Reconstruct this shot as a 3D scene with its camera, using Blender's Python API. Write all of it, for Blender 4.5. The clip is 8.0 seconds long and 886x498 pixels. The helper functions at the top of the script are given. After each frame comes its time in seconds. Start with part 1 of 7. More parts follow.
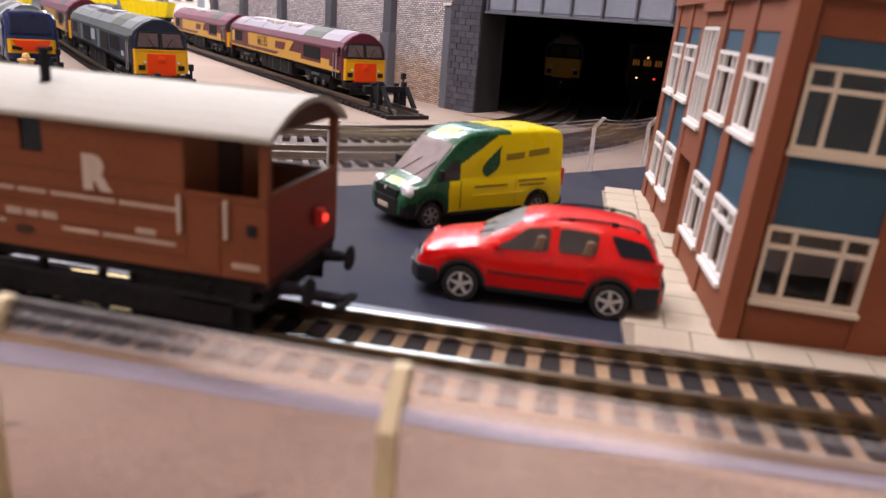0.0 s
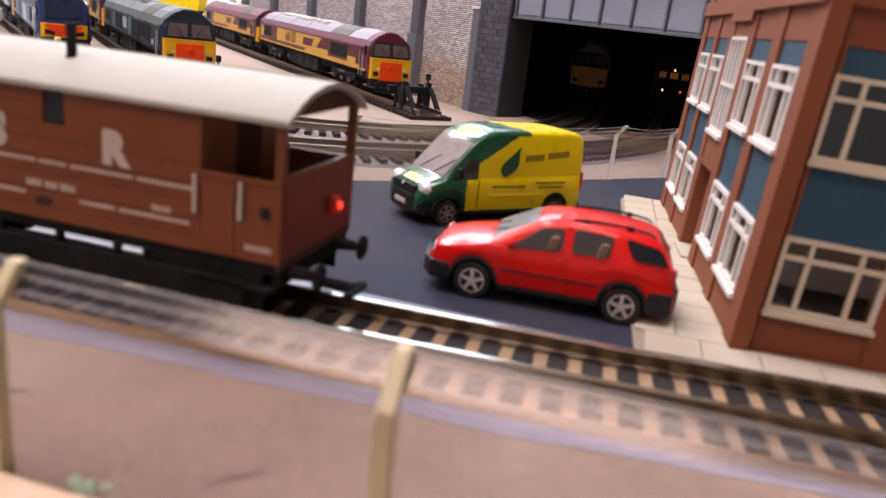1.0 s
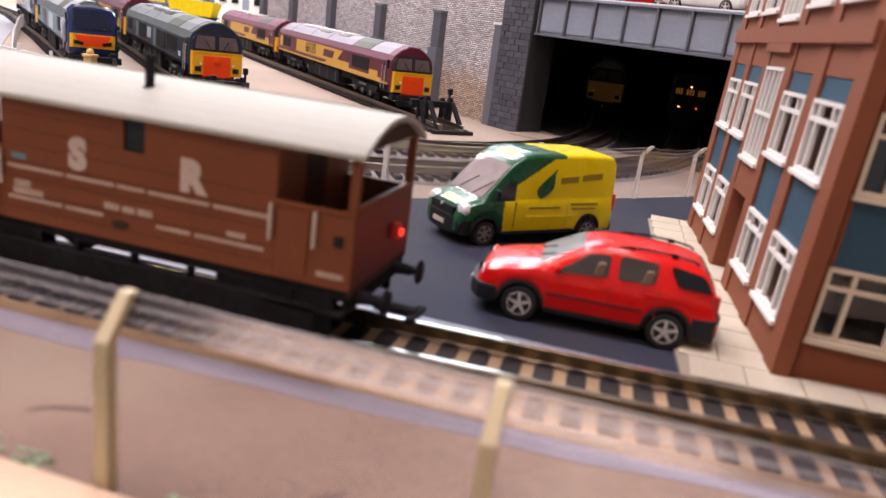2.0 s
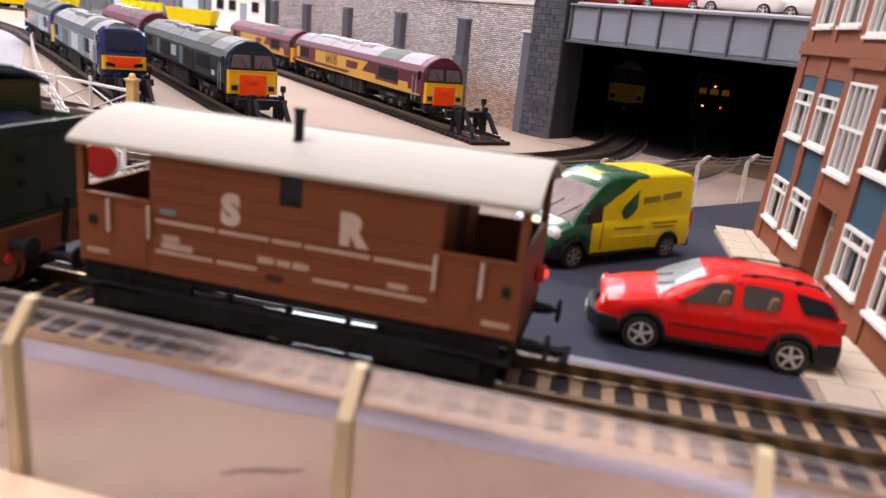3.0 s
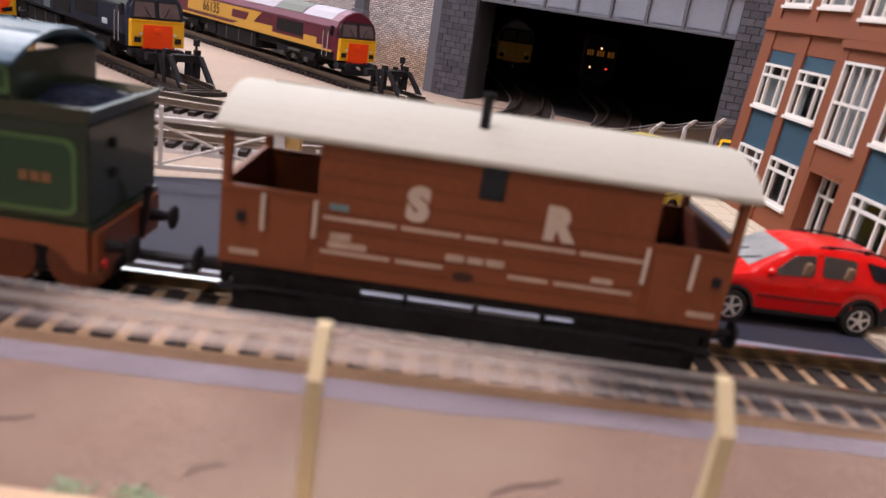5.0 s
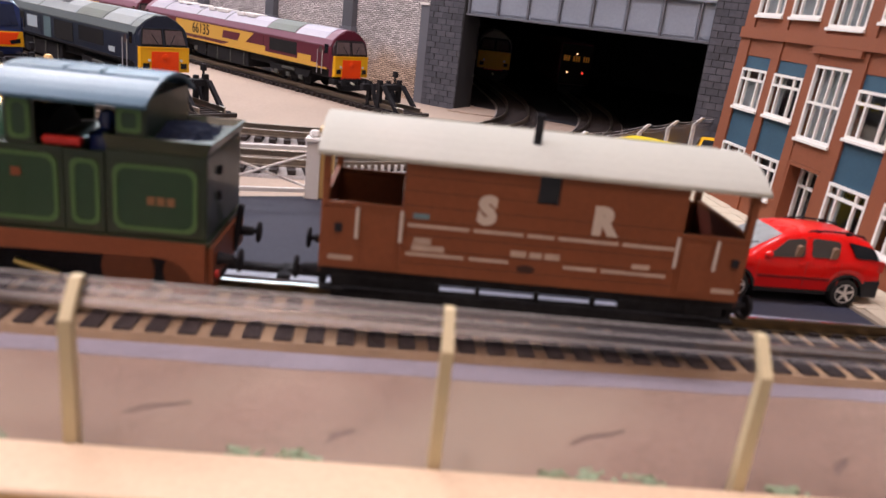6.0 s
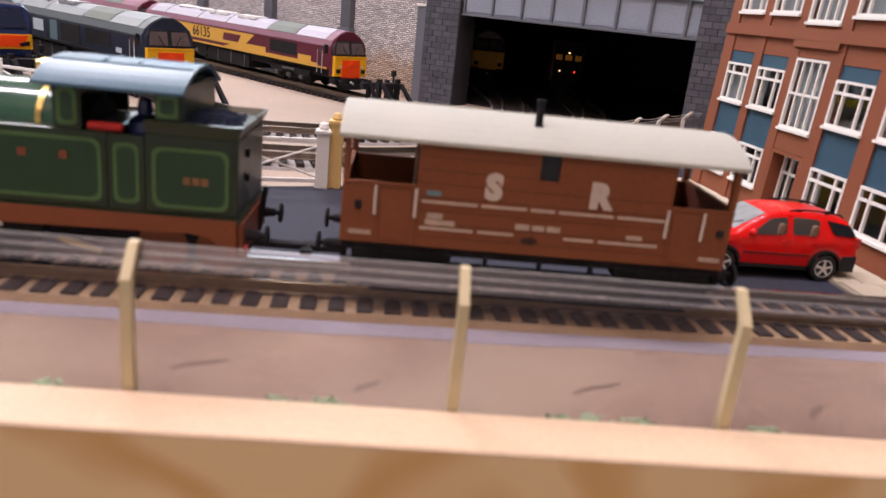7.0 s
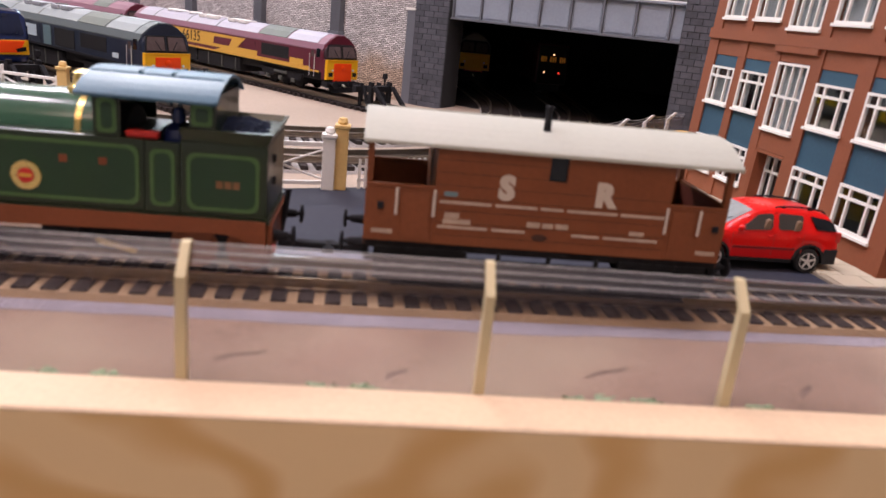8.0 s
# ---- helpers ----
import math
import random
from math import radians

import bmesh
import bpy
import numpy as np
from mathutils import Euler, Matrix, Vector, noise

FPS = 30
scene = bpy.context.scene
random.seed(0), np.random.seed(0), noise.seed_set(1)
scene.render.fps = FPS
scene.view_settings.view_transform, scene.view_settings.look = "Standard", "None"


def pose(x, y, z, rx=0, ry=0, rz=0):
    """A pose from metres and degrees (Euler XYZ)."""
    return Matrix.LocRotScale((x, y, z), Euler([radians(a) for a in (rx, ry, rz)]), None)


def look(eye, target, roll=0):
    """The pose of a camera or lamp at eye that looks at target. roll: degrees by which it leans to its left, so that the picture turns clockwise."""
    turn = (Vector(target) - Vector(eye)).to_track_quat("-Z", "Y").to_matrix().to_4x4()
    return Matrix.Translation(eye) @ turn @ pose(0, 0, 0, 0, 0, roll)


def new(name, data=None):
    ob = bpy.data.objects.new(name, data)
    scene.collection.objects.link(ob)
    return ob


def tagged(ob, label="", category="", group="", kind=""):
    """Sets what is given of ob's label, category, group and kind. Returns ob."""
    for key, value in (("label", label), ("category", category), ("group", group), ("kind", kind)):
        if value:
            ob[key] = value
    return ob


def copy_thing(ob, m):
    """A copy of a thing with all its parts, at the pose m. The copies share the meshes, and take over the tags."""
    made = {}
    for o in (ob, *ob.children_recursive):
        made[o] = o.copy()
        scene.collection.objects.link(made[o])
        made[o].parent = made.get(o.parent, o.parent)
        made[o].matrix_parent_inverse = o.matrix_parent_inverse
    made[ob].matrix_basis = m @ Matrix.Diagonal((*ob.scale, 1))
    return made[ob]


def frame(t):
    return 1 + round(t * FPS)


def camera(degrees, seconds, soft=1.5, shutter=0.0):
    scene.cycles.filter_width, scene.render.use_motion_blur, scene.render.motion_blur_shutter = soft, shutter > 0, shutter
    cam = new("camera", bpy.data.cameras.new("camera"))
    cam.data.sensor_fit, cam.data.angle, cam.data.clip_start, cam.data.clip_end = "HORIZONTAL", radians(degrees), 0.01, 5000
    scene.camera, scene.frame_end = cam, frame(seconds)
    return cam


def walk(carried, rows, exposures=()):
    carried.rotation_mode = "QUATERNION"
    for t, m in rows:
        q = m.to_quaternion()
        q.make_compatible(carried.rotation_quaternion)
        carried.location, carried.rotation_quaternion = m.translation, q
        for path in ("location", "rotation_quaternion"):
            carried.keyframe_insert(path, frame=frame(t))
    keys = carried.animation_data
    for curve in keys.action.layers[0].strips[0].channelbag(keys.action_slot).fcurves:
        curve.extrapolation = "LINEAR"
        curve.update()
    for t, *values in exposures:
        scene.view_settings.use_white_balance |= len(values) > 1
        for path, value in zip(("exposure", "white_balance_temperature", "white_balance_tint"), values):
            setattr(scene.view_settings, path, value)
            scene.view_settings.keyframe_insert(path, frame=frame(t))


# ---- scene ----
cam = camera(61.23, 8.0, 1.5, 0.35)
PATH = [
    (0, (0.15238, -0.11632, 0.06844), (-0.0458, 0.8169, -0.2313), 4.32),
    (0.3, (0.15692, -0.11375, 0.06677), (-0.0471, 0.8177, -0.2344), 4.91),
    (0.5, (0.15728, -0.11361, 0.06626), (-0.0536, 0.8167, -0.2338), 5.87),
    (0.8, (0.15386, -0.11461, 0.06565), (-0.0631, 0.8151, -0.2321), 6.89),
    (1, (0.15379, -0.11651, 0.06613), (-0.0684, 0.8128, -0.2289), 6.79),
    (1.2, (0.15046, -0.11900, 0.06869), (-0.0716, 0.7902, -0.2218), 7.53),
    (2.3, (0.13501, -0.12416, 0.07180), (-0.0927, 0.8070, -0.2131), 7.54),
    (2.5, (0.12517, -0.12468, 0.07491), (-0.1054, 0.8062, -0.2085), 6.05),
    (2.7, (0.11872, -0.12695, 0.07631), (-0.1142, 0.8031, -0.2081), 5.71),
    (3, (0.11096, -0.13091, 0.07651), (-0.1073, 0.8007, -0.2141), 5.75),
    (3.3, (0.10464, -0.13269, 0.07380), (-0.0718, 0.8056, -0.2238), 5.31),
    (3.5, (0.09878, -0.13313, 0.07203), (-0.0656, 0.8067, -0.2276), 5.75),
    (3.8, (0.08904, -0.13380, 0.07108), (-0.0553, 0.8087, -0.2304), 6.09),
    (4, (0.08029, -0.13309, 0.06921), (-0.0529, 0.8072, -0.2440), 6.29),
    (4.2, (0.06945, -0.13070, 0.06851), (-0.0391, 0.8056, -0.2656), 5.97),
    (4.5, (0.05548, -0.13012, 0.07000), (-0.0032, 0.8104, -0.2645), 6.09),
    (4.8, (0.04519, -0.13106, 0.07150), (0.0286, 0.8124, -0.2595), 6.15),
    (5, (0.03789, -0.13179, 0.07349), (0.0649, 0.8142, -0.2497), 8.60),
    (5.2, (0.03126, -0.13353, 0.07313), (0.0706, 0.8133, -0.2463), 7.88),
    (6.3, (0.01411, -0.16809, 0.07957), (0.0840, 0.7814, -0.2264), 6.23),
    (6.5, (0.01307, -0.17288, 0.07705), (0.0818, 0.7781, -0.2246), 5.78),
    (6.8, (0.01201, -0.17335, 0.07704), (0.0850, 0.7755, -0.2302), 6.08),
    (7, (0.01171, -0.17388, 0.07625), (0.0860, 0.7746, -0.2318), 6.02),
    (7.3, (0.00698, -0.17317, 0.07426), (0.1013, 0.7733, -0.2344), 5.60),
    (7.5, (0.00486, -0.17428, 0.07322), (0.1011, 0.7720, -0.2355), 5.65),
    (7.8, (0.00265, -0.18031, 0.07737), (0.1032, 0.7664, -0.2286), 5.53),
    (8, (0.00121, -0.18569, 0.07868), (0.1027, 0.7610, -0.2272), 5.89),
]
walk(cam, [(t, look(eye, target, roll)) for t, eye, target, roll in PATH], exposures=((0.0, -0.04), (1.0, -0.02), (2.5, 0.06), (3.0, 0.06), (3.5, 0.0), (4.5, -0.12), (5.2, -0.1), (6.5, -0.04), (8.0, -0.04)))
cam.data.dof.use_dof = True
cam.data.dof.focus_distance = 0.46
cam.data.dof.aperture_fstop = 21.0

# ---- light ----
world = bpy.data.worlds.new("world")
scene.world = world
world.use_nodes = True
world.node_tree.nodes["Background"].inputs[0].default_value = (0.8, 0.87, 1.0, 1)
world.node_tree.nodes["Background"].inputs[1].default_value = 0.02


def area_lamp(name, eye, target, wide, deep, watts, colour):
    data = bpy.data.lights.new(name, "AREA")
    data.shape, data.size, data.size_y = "RECTANGLE", wide, deep
    data.energy, data.color = watts, colour
    ob = new(name, data)
    ob.matrix_world = look(eye, target)
    return ob


# lamps of the railway room: a row of cool spots over the layout, a warm panel over the near edge, one at the back
SPOTS = ((-1.0, -0.1), (-0.62, 0.1), (-0.24, -0.12), (0.14, 0.08))
for sx, sy in SPOTS:
    area_lamp("lamp_spot", (sx, sy, 1.2), (sx + 0.12, sy + 0.25, 0.0), 0.16, 0.16, 7.7, (0.99, 0.885, 1.0))
area_lamp("lamp_warm", (-0.1, -0.75, 1.2), (0.0, 0.1, 0.0), 1.0, 0.5, 12.0, (1.0, 0.68, 0.575))
area_lamp("lamp_back", (-0.9, 1.3, 1.2), (-0.9, 1.25, 0.0), 1.2, 0.3, 54.0, (0.97, 0.93, 1.0))

area_lamp("window_daylight", (-0.78, 2.88, 1.215), (-0.4, 0.0, 0.02), 1.0, 0.42, 13.0, (0.72, 0.85, 1.0))
area_lamp("lamp_strip", (-1.9, 2.88, 1.35), (-0.6, 0.0, 0.02), 0.86, 0.22, 7.0, (1.0, 0.8, 0.45))

# ---- materials ----
MM = 0.001


def mat(name, colour, rough=0.6, metal=0.0, vary=0.12, grain=900.0, blot=70.0, bump=0.15, coat=0.0, dirt=None, dirt_amount=0.0, random_tint=0.0, spec=0.32):
    m = bpy.data.materials.new(name)
    m.use_nodes = True
    nt = m.node_tree
    n, l = nt.nodes, nt.links
    b = n["Principled BSDF"]
    co = n.new("ShaderNodeTexCoord")
    fine, large = n.new("ShaderNodeTexNoise"), n.new("ShaderNodeTexNoise")
    fine.inputs["Scale"].default_value, large.inputs["Scale"].default_value = grain, blot
    fine.inputs["Detail"].default_value, large.inputs["Detail"].default_value = 4, 5
    for t in (fine, large):
        l.new(co.outputs["Object"], t.inputs["Vector"])
    add = n.new("ShaderNodeMath")
    add.operation = "ADD"
    l.new(fine.outputs["Fac"], add.inputs[0])
    l.new(large.outputs["Fac"], add.inputs[1])
    rng = n.new("ShaderNodeMapRange")
    rng.inputs["From Min"].default_value, rng.inputs["From Max"].default_value = 0.6, 1.4
    rng.inputs["To Min"].default_value, rng.inputs["To Max"].default_value = 1 - vary, 1 + vary
    l.new(add.outputs[0], rng.inputs["Value"])
    val = rng.outputs["Result"]
    if random_tint:
        info, rr, mul = n.new("ShaderNodeObjectInfo"), n.new("ShaderNodeMapRange"), n.new("ShaderNodeMath")
        rr.inputs["To Min"].default_value, rr.inputs["To Max"].default_value = 1 - random_tint, 1 + random_tint
        l.new(info.outputs["Random"], rr.inputs["Value"])
        mul.operation = "MULTIPLY"
        l.new(val, mul.inputs[0])
        l.new(rr.outputs["Result"], mul.inputs[1])
        val = mul.outputs[0]
    mix = n.new("ShaderNodeVectorMath")
    mix.operation = "SCALE"
    mix.inputs[0].default_value = colour[:3]
    l.new(val, mix.inputs["Scale"])
    out = mix.outputs[0]
    if dirt:
        spots, ramp, blend = n.new("ShaderNodeTexNoise"), n.new("ShaderNodeMapRange"), n.new("ShaderNodeMix")
        spots.inputs["Scale"].default_value, spots.inputs["Detail"].default_value = blot * 0.6, 6
        l.new(co.outputs["Object"], spots.inputs["Vector"])
        ramp.inputs["From Min"].default_value, ramp.inputs["From Max"].default_value = 0.5, 0.68
        ramp.inputs["To Max"].default_value = dirt_amount
        l.new(spots.outputs["Fac"], ramp.inputs["Value"])
        blend.data_type = "RGBA"
        l.new(ramp.outputs["Result"], blend.inputs["Factor"])
        l.new(out, blend.inputs[6])
        blend.inputs[7].default_value = (*dirt, 1)
        out = blend.outputs[2]
    l.new(out, b.inputs["Base Color"])
    rv = n.new("ShaderNodeMapRange")
    rv.inputs["To Min"].default_value, rv.inputs["To Max"].default_value = max(0.02, rough - 0.12), min(1, rough + 0.12)
    l.new(large.outputs["Fac"], rv.inputs["Value"])
    l.new(rv.outputs["Result"], b.inputs["Roughness"])
    b.inputs["Metallic"].default_value = metal
    b.inputs["Specular IOR Level"].default_value = spec
    b.inputs["Coat Weight"].default_value = coat
    b.inputs["Coat Roughness"].default_value = 0.08
    if bump:
        bm_ = n.new("ShaderNodeBump")
        bm_.inputs["Strength"].default_value, bm_.inputs["Distance"].default_value = bump, 0.0004
        l.new(fine.outputs["Fac"], bm_.inputs["Height"])
        l.new(bm_.outputs["Normal"], b.inputs["Normal"])
    return m


def thin_glass(name, tint=(0.9, 0.95, 0.95), haze=0.0, rough=0.02, dull_grey=0.33):
    m = bpy.data.materials.new(name)
    m.use_nodes = True
    n, l = m.node_tree.nodes, m.node_tree.links
    n.remove(n["Principled BSDF"])
    clear, shine, mix = n.new("ShaderNodeBsdfTransparent"), n.new("ShaderNodeBsdfGlossy"), n.new("ShaderNodeMixShader")
    clear.inputs[0].default_value = (*tint, 1)
    shine.inputs["Roughness"].default_value = rough
    mix.inputs[0].default_value = 0.05
    l.new(clear.outputs[0], mix.inputs[1])
    l.new(shine.outputs[0], mix.inputs[2])
    out = mix.outputs[0]
    if haze:
        dull, more = n.new("ShaderNodeBsdfDiffuse"), n.new("ShaderNodeMixShader")
        dull.inputs[0].default_value = (dull_grey, dull_grey * 0.95, dull_grey * 1.07, 1)
        co, wave, rng = n.new("ShaderNodeTexCoord"), n.new("ShaderNodeTexNoise"), n.new("ShaderNodeMapRange")
        stretch = n.new("ShaderNodeMapping")
        stretch.inputs["Scale"].default_value = (9, 9, 1100)
        wave.inputs["Scale"].default_value, wave.inputs["Detail"].default_value = 1.0, 3
        l.new(co.outputs["Object"], stretch.inputs[0])
        l.new(stretch.outputs[0], wave.inputs["Vector"])
        rng.inputs["From Min"].default_value, rng.inputs["From Max"].default_value = 0.35, 0.7
        rng.inputs["To Min"].default_value, rng.inputs["To Max"].default_value = haze * 0.7, haze * 1.35
        l.new(wave.outputs["Fac"], rng.inputs["Value"])
        l.new(rng.outputs["Result"], more.inputs[0])
        l.new(out, more.inputs[1])
        l.new(dull.outputs[0], more.inputs[2])
        out = more.outputs[0]
    l.new(out, n["Material Output"].inputs[0])
    return m


def thin_pane(name):
    """Dark tinted side glass: mostly black behind, half clear, with a sharp sheen."""
    m = bpy.data.materials.new(name)
    m.use_nodes = True
    b = m.node_tree.nodes["Principled BSDF"]
    b.inputs["Base Color"].default_value = (0.05, 0.042, 0.036, 1)
    b.inputs["Roughness"].default_value = 0.06
    b.inputs["Coat Weight"].default_value = 0.6
    return m


def link_film(name, pitch=1.15, share=0.26, strength=0.22):
    """Clear film with a printed chain-link lattice; pitch in millimetres."""
    m = bpy.data.materials.new(name)
    m.use_nodes = True
    n, l = m.node_tree.nodes, m.node_tree.links
    n.remove(n["Principled BSDF"])
    clear, ink, mix = n.new("ShaderNodeBsdfTransparent"), n.new("ShaderNodeBsdfDiffuse"), n.new("ShaderNodeMixShader")
    clear.inputs[0].default_value = (0.985, 0.98, 0.985, 1)
    ink.inputs[0].default_value = (0.27, 0.22, 0.235, 1)
    co, sep = n.new("ShaderNodeTexCoord"), n.new("ShaderNodeSeparateXYZ")
    l.new(co.outputs["Object"], sep.inputs[0])

    def op(kind, a, b=None):
        k = n.new("ShaderNodeMath")
        k.operation = kind
        for i, v in enumerate((a, b)):
            if isinstance(v, float):
                k.inputs[i].default_value = v
            elif v is not None:
                l.new(v, k.inputs[i])
        return k.outputs[0]

    x, z = op("MULTIPLY", sep.outputs["X"], 1000.0 / pitch), op("MULTIPLY", sep.outputs["Z"], 700.0 / pitch)
    lines = [op("LESS_THAN", op("FRACT", op(k, x, z)), share) for k in ("ADD", "SUBTRACT")]
    l.new(op("MULTIPLY", op("MAXIMUM", *lines), strength), mix.inputs[0])
    l.new(clear.outputs[0], mix.inputs[1])
    l.new(ink.outputs[0], mix.inputs[2])
    l.new(mix.outputs[0], n["Material Output"].inputs[0])
    return m


def glow(name, colour, strength):
    m = bpy.data.materials.new(name)
    m.use_nodes = True
    b = m.node_tree.nodes["Principled BSDF"]
    b.inputs["Base Color"].default_value = (*colour, 1)
    b.inputs["Emission Color"].default_value = (*colour, 1)
    b.inputs["Emission Strength"].default_value = strength
    return m


def brick_mat(name, a, b_, mortar, wide, high, joint, bump=0.6, tone=None):
    m = mat(name, a, 0.85, vary=0.2, grain=500, blot=22, bump=0)
    n, l = m.node_tree.nodes, m.node_tree.links
    p = n["Principled BSDF"]
    co, br = n.new("ShaderNodeTexCoord"), n.new("ShaderNodeTexBrick")
    l.new(co.outputs["UV"], br.inputs["Vector"])
    br.inputs["Scale"].default_value = 1.0
    br.inputs["Brick Width"].default_value, br.inputs["Row Height"].default_value = wide, high
    br.inputs["Mortar Size"].default_value = joint
    br.inputs["Color1"].default_value, br.inputs["Color2"].default_value, br.inputs["Mortar"].default_value = (*a, 1), (*b_, 1), (*mortar, 1)
    old = p.inputs["Base Color"].links[0].from_socket
    mul, sc = n.new("ShaderNodeMix"), n.new("ShaderNodeVectorMath")
    mul.data_type, mul.blend_type = "RGBA", "MULTIPLY"
    mul.inputs["Factor"].default_value = 1.0
    sc.operation = "DIVIDE"
    sc.inputs[1].default_value = a
    l.new(old, sc.inputs[0])
    l.new(br.outputs["Color"], mul.inputs[6])
    l.new(sc.outputs[0], mul.inputs[7])
    out = mul.outputs[2]
    if tone:
        sep, rng, spots, add, warm = n.new("ShaderNodeSeparateXYZ"), n.new("ShaderNodeMapRange"), n.new("ShaderNodeTexNoise"), n.new("ShaderNodeMath"), n.new("ShaderNodeMix")
        l.new(co.outputs["UV"], sep.inputs[0])
        spots.inputs["Scale"].default_value, spots.inputs["Detail"].default_value = 0.05, 5
        l.new(co.outputs["UV"], spots.inputs["Vector"])
        rng.inputs["From Min"].default_value, rng.inputs["From Max"].default_value = 48, 18
        rng.inputs["To Min"].default_value, rng.inputs["To Max"].default_value = -0.35, 0.75
        rng.clamp = True
        l.new(sep.outputs["Y"], rng.inputs["Value"])
        add.operation, add.use_clamp = "ADD", True
        l.new(rng.outputs["Result"], add.inputs[0])
        l.new(spots.outputs["Fac"], add.inputs[1])
        sub = n.new("ShaderNodeMath")
        sub.operation, sub.use_clamp = "SUBTRACT", True
        l.new(add.outputs[0], sub.inputs[0])
        sub.inputs[1].default_value = 0.35
        warm.data_type, warm.blend_type = "RGBA", "MULTIPLY"
        warm.inputs[7].default_value = (*tone, 1)
        l.new(sub.outputs[0], warm.inputs["Factor"])
        l.new(out, warm.inputs[6])
        out = warm.outputs[2]
    l.new(out, p.inputs["Base Color"])
    bump_ = n.new("ShaderNodeBump")
    bump_.inputs["Strength"].default_value, bump_.inputs["Distance"].default_value = bump, 0.0005
    inv = n.new("ShaderNodeMath")
    inv.operation = "SUBTRACT"
    inv.inputs[0].default_value = 1.0
    l.new(br.outputs["Fac"], inv.inputs[1])
    l.new(inv.outputs[0], bump_.inputs["Height"])
    l.new(bump_.outputs["Normal"], p.inputs["Normal"])
    return m


def wood_mat(name, light, dark):
    m = mat(name, light, 0.55, vary=0.1, grain=1500, blot=40, bump=0.1)
    n, l = m.node_tree.nodes, m.node_tree.links
    p = n["Principled BSDF"]
    co, stretch, warp, wave, mix = n.new("ShaderNodeTexCoord"), n.new("ShaderNodeMapping"), n.new("ShaderNodeTexNoise"), n.new("ShaderNodeTexWave"), n.new("ShaderNodeMix")
    stretch.inputs["Scale"].default_value = (1.0, 0.4, 1.6)
    stretch.inputs["Rotation"].default_value = (0, radians(28), 0)
    l.new(co.outputs["Object"], stretch.inputs[0])
    l.new(stretch.outputs[0], wave.inputs["Vector"])
    wave.wave_type, wave.bands_direction = "BANDS", "X"
    wave.inputs["Scale"].default_value, wave.inputs["Distortion"].default_value = 9.0, 9.0
    wave.inputs["Detail"].default_value, wave.inputs["Detail Scale"].default_value = 1.5, 2.2
    ramp = n.new("ShaderNodeValToRGB")
    ramp.color_ramp.elements[0].position, ramp.color_ramp.elements[1].position = 0.35, 1.0
    ramp.color_ramp.elements[0].color, ramp.color_ramp.elements[1].color = (*light, 1), (*dark, 1)
    l.new(wave.outputs["Fac"], ramp.inputs[0])
    l.new(ramp.outputs[0], p.inputs["Base Color"])
    return m


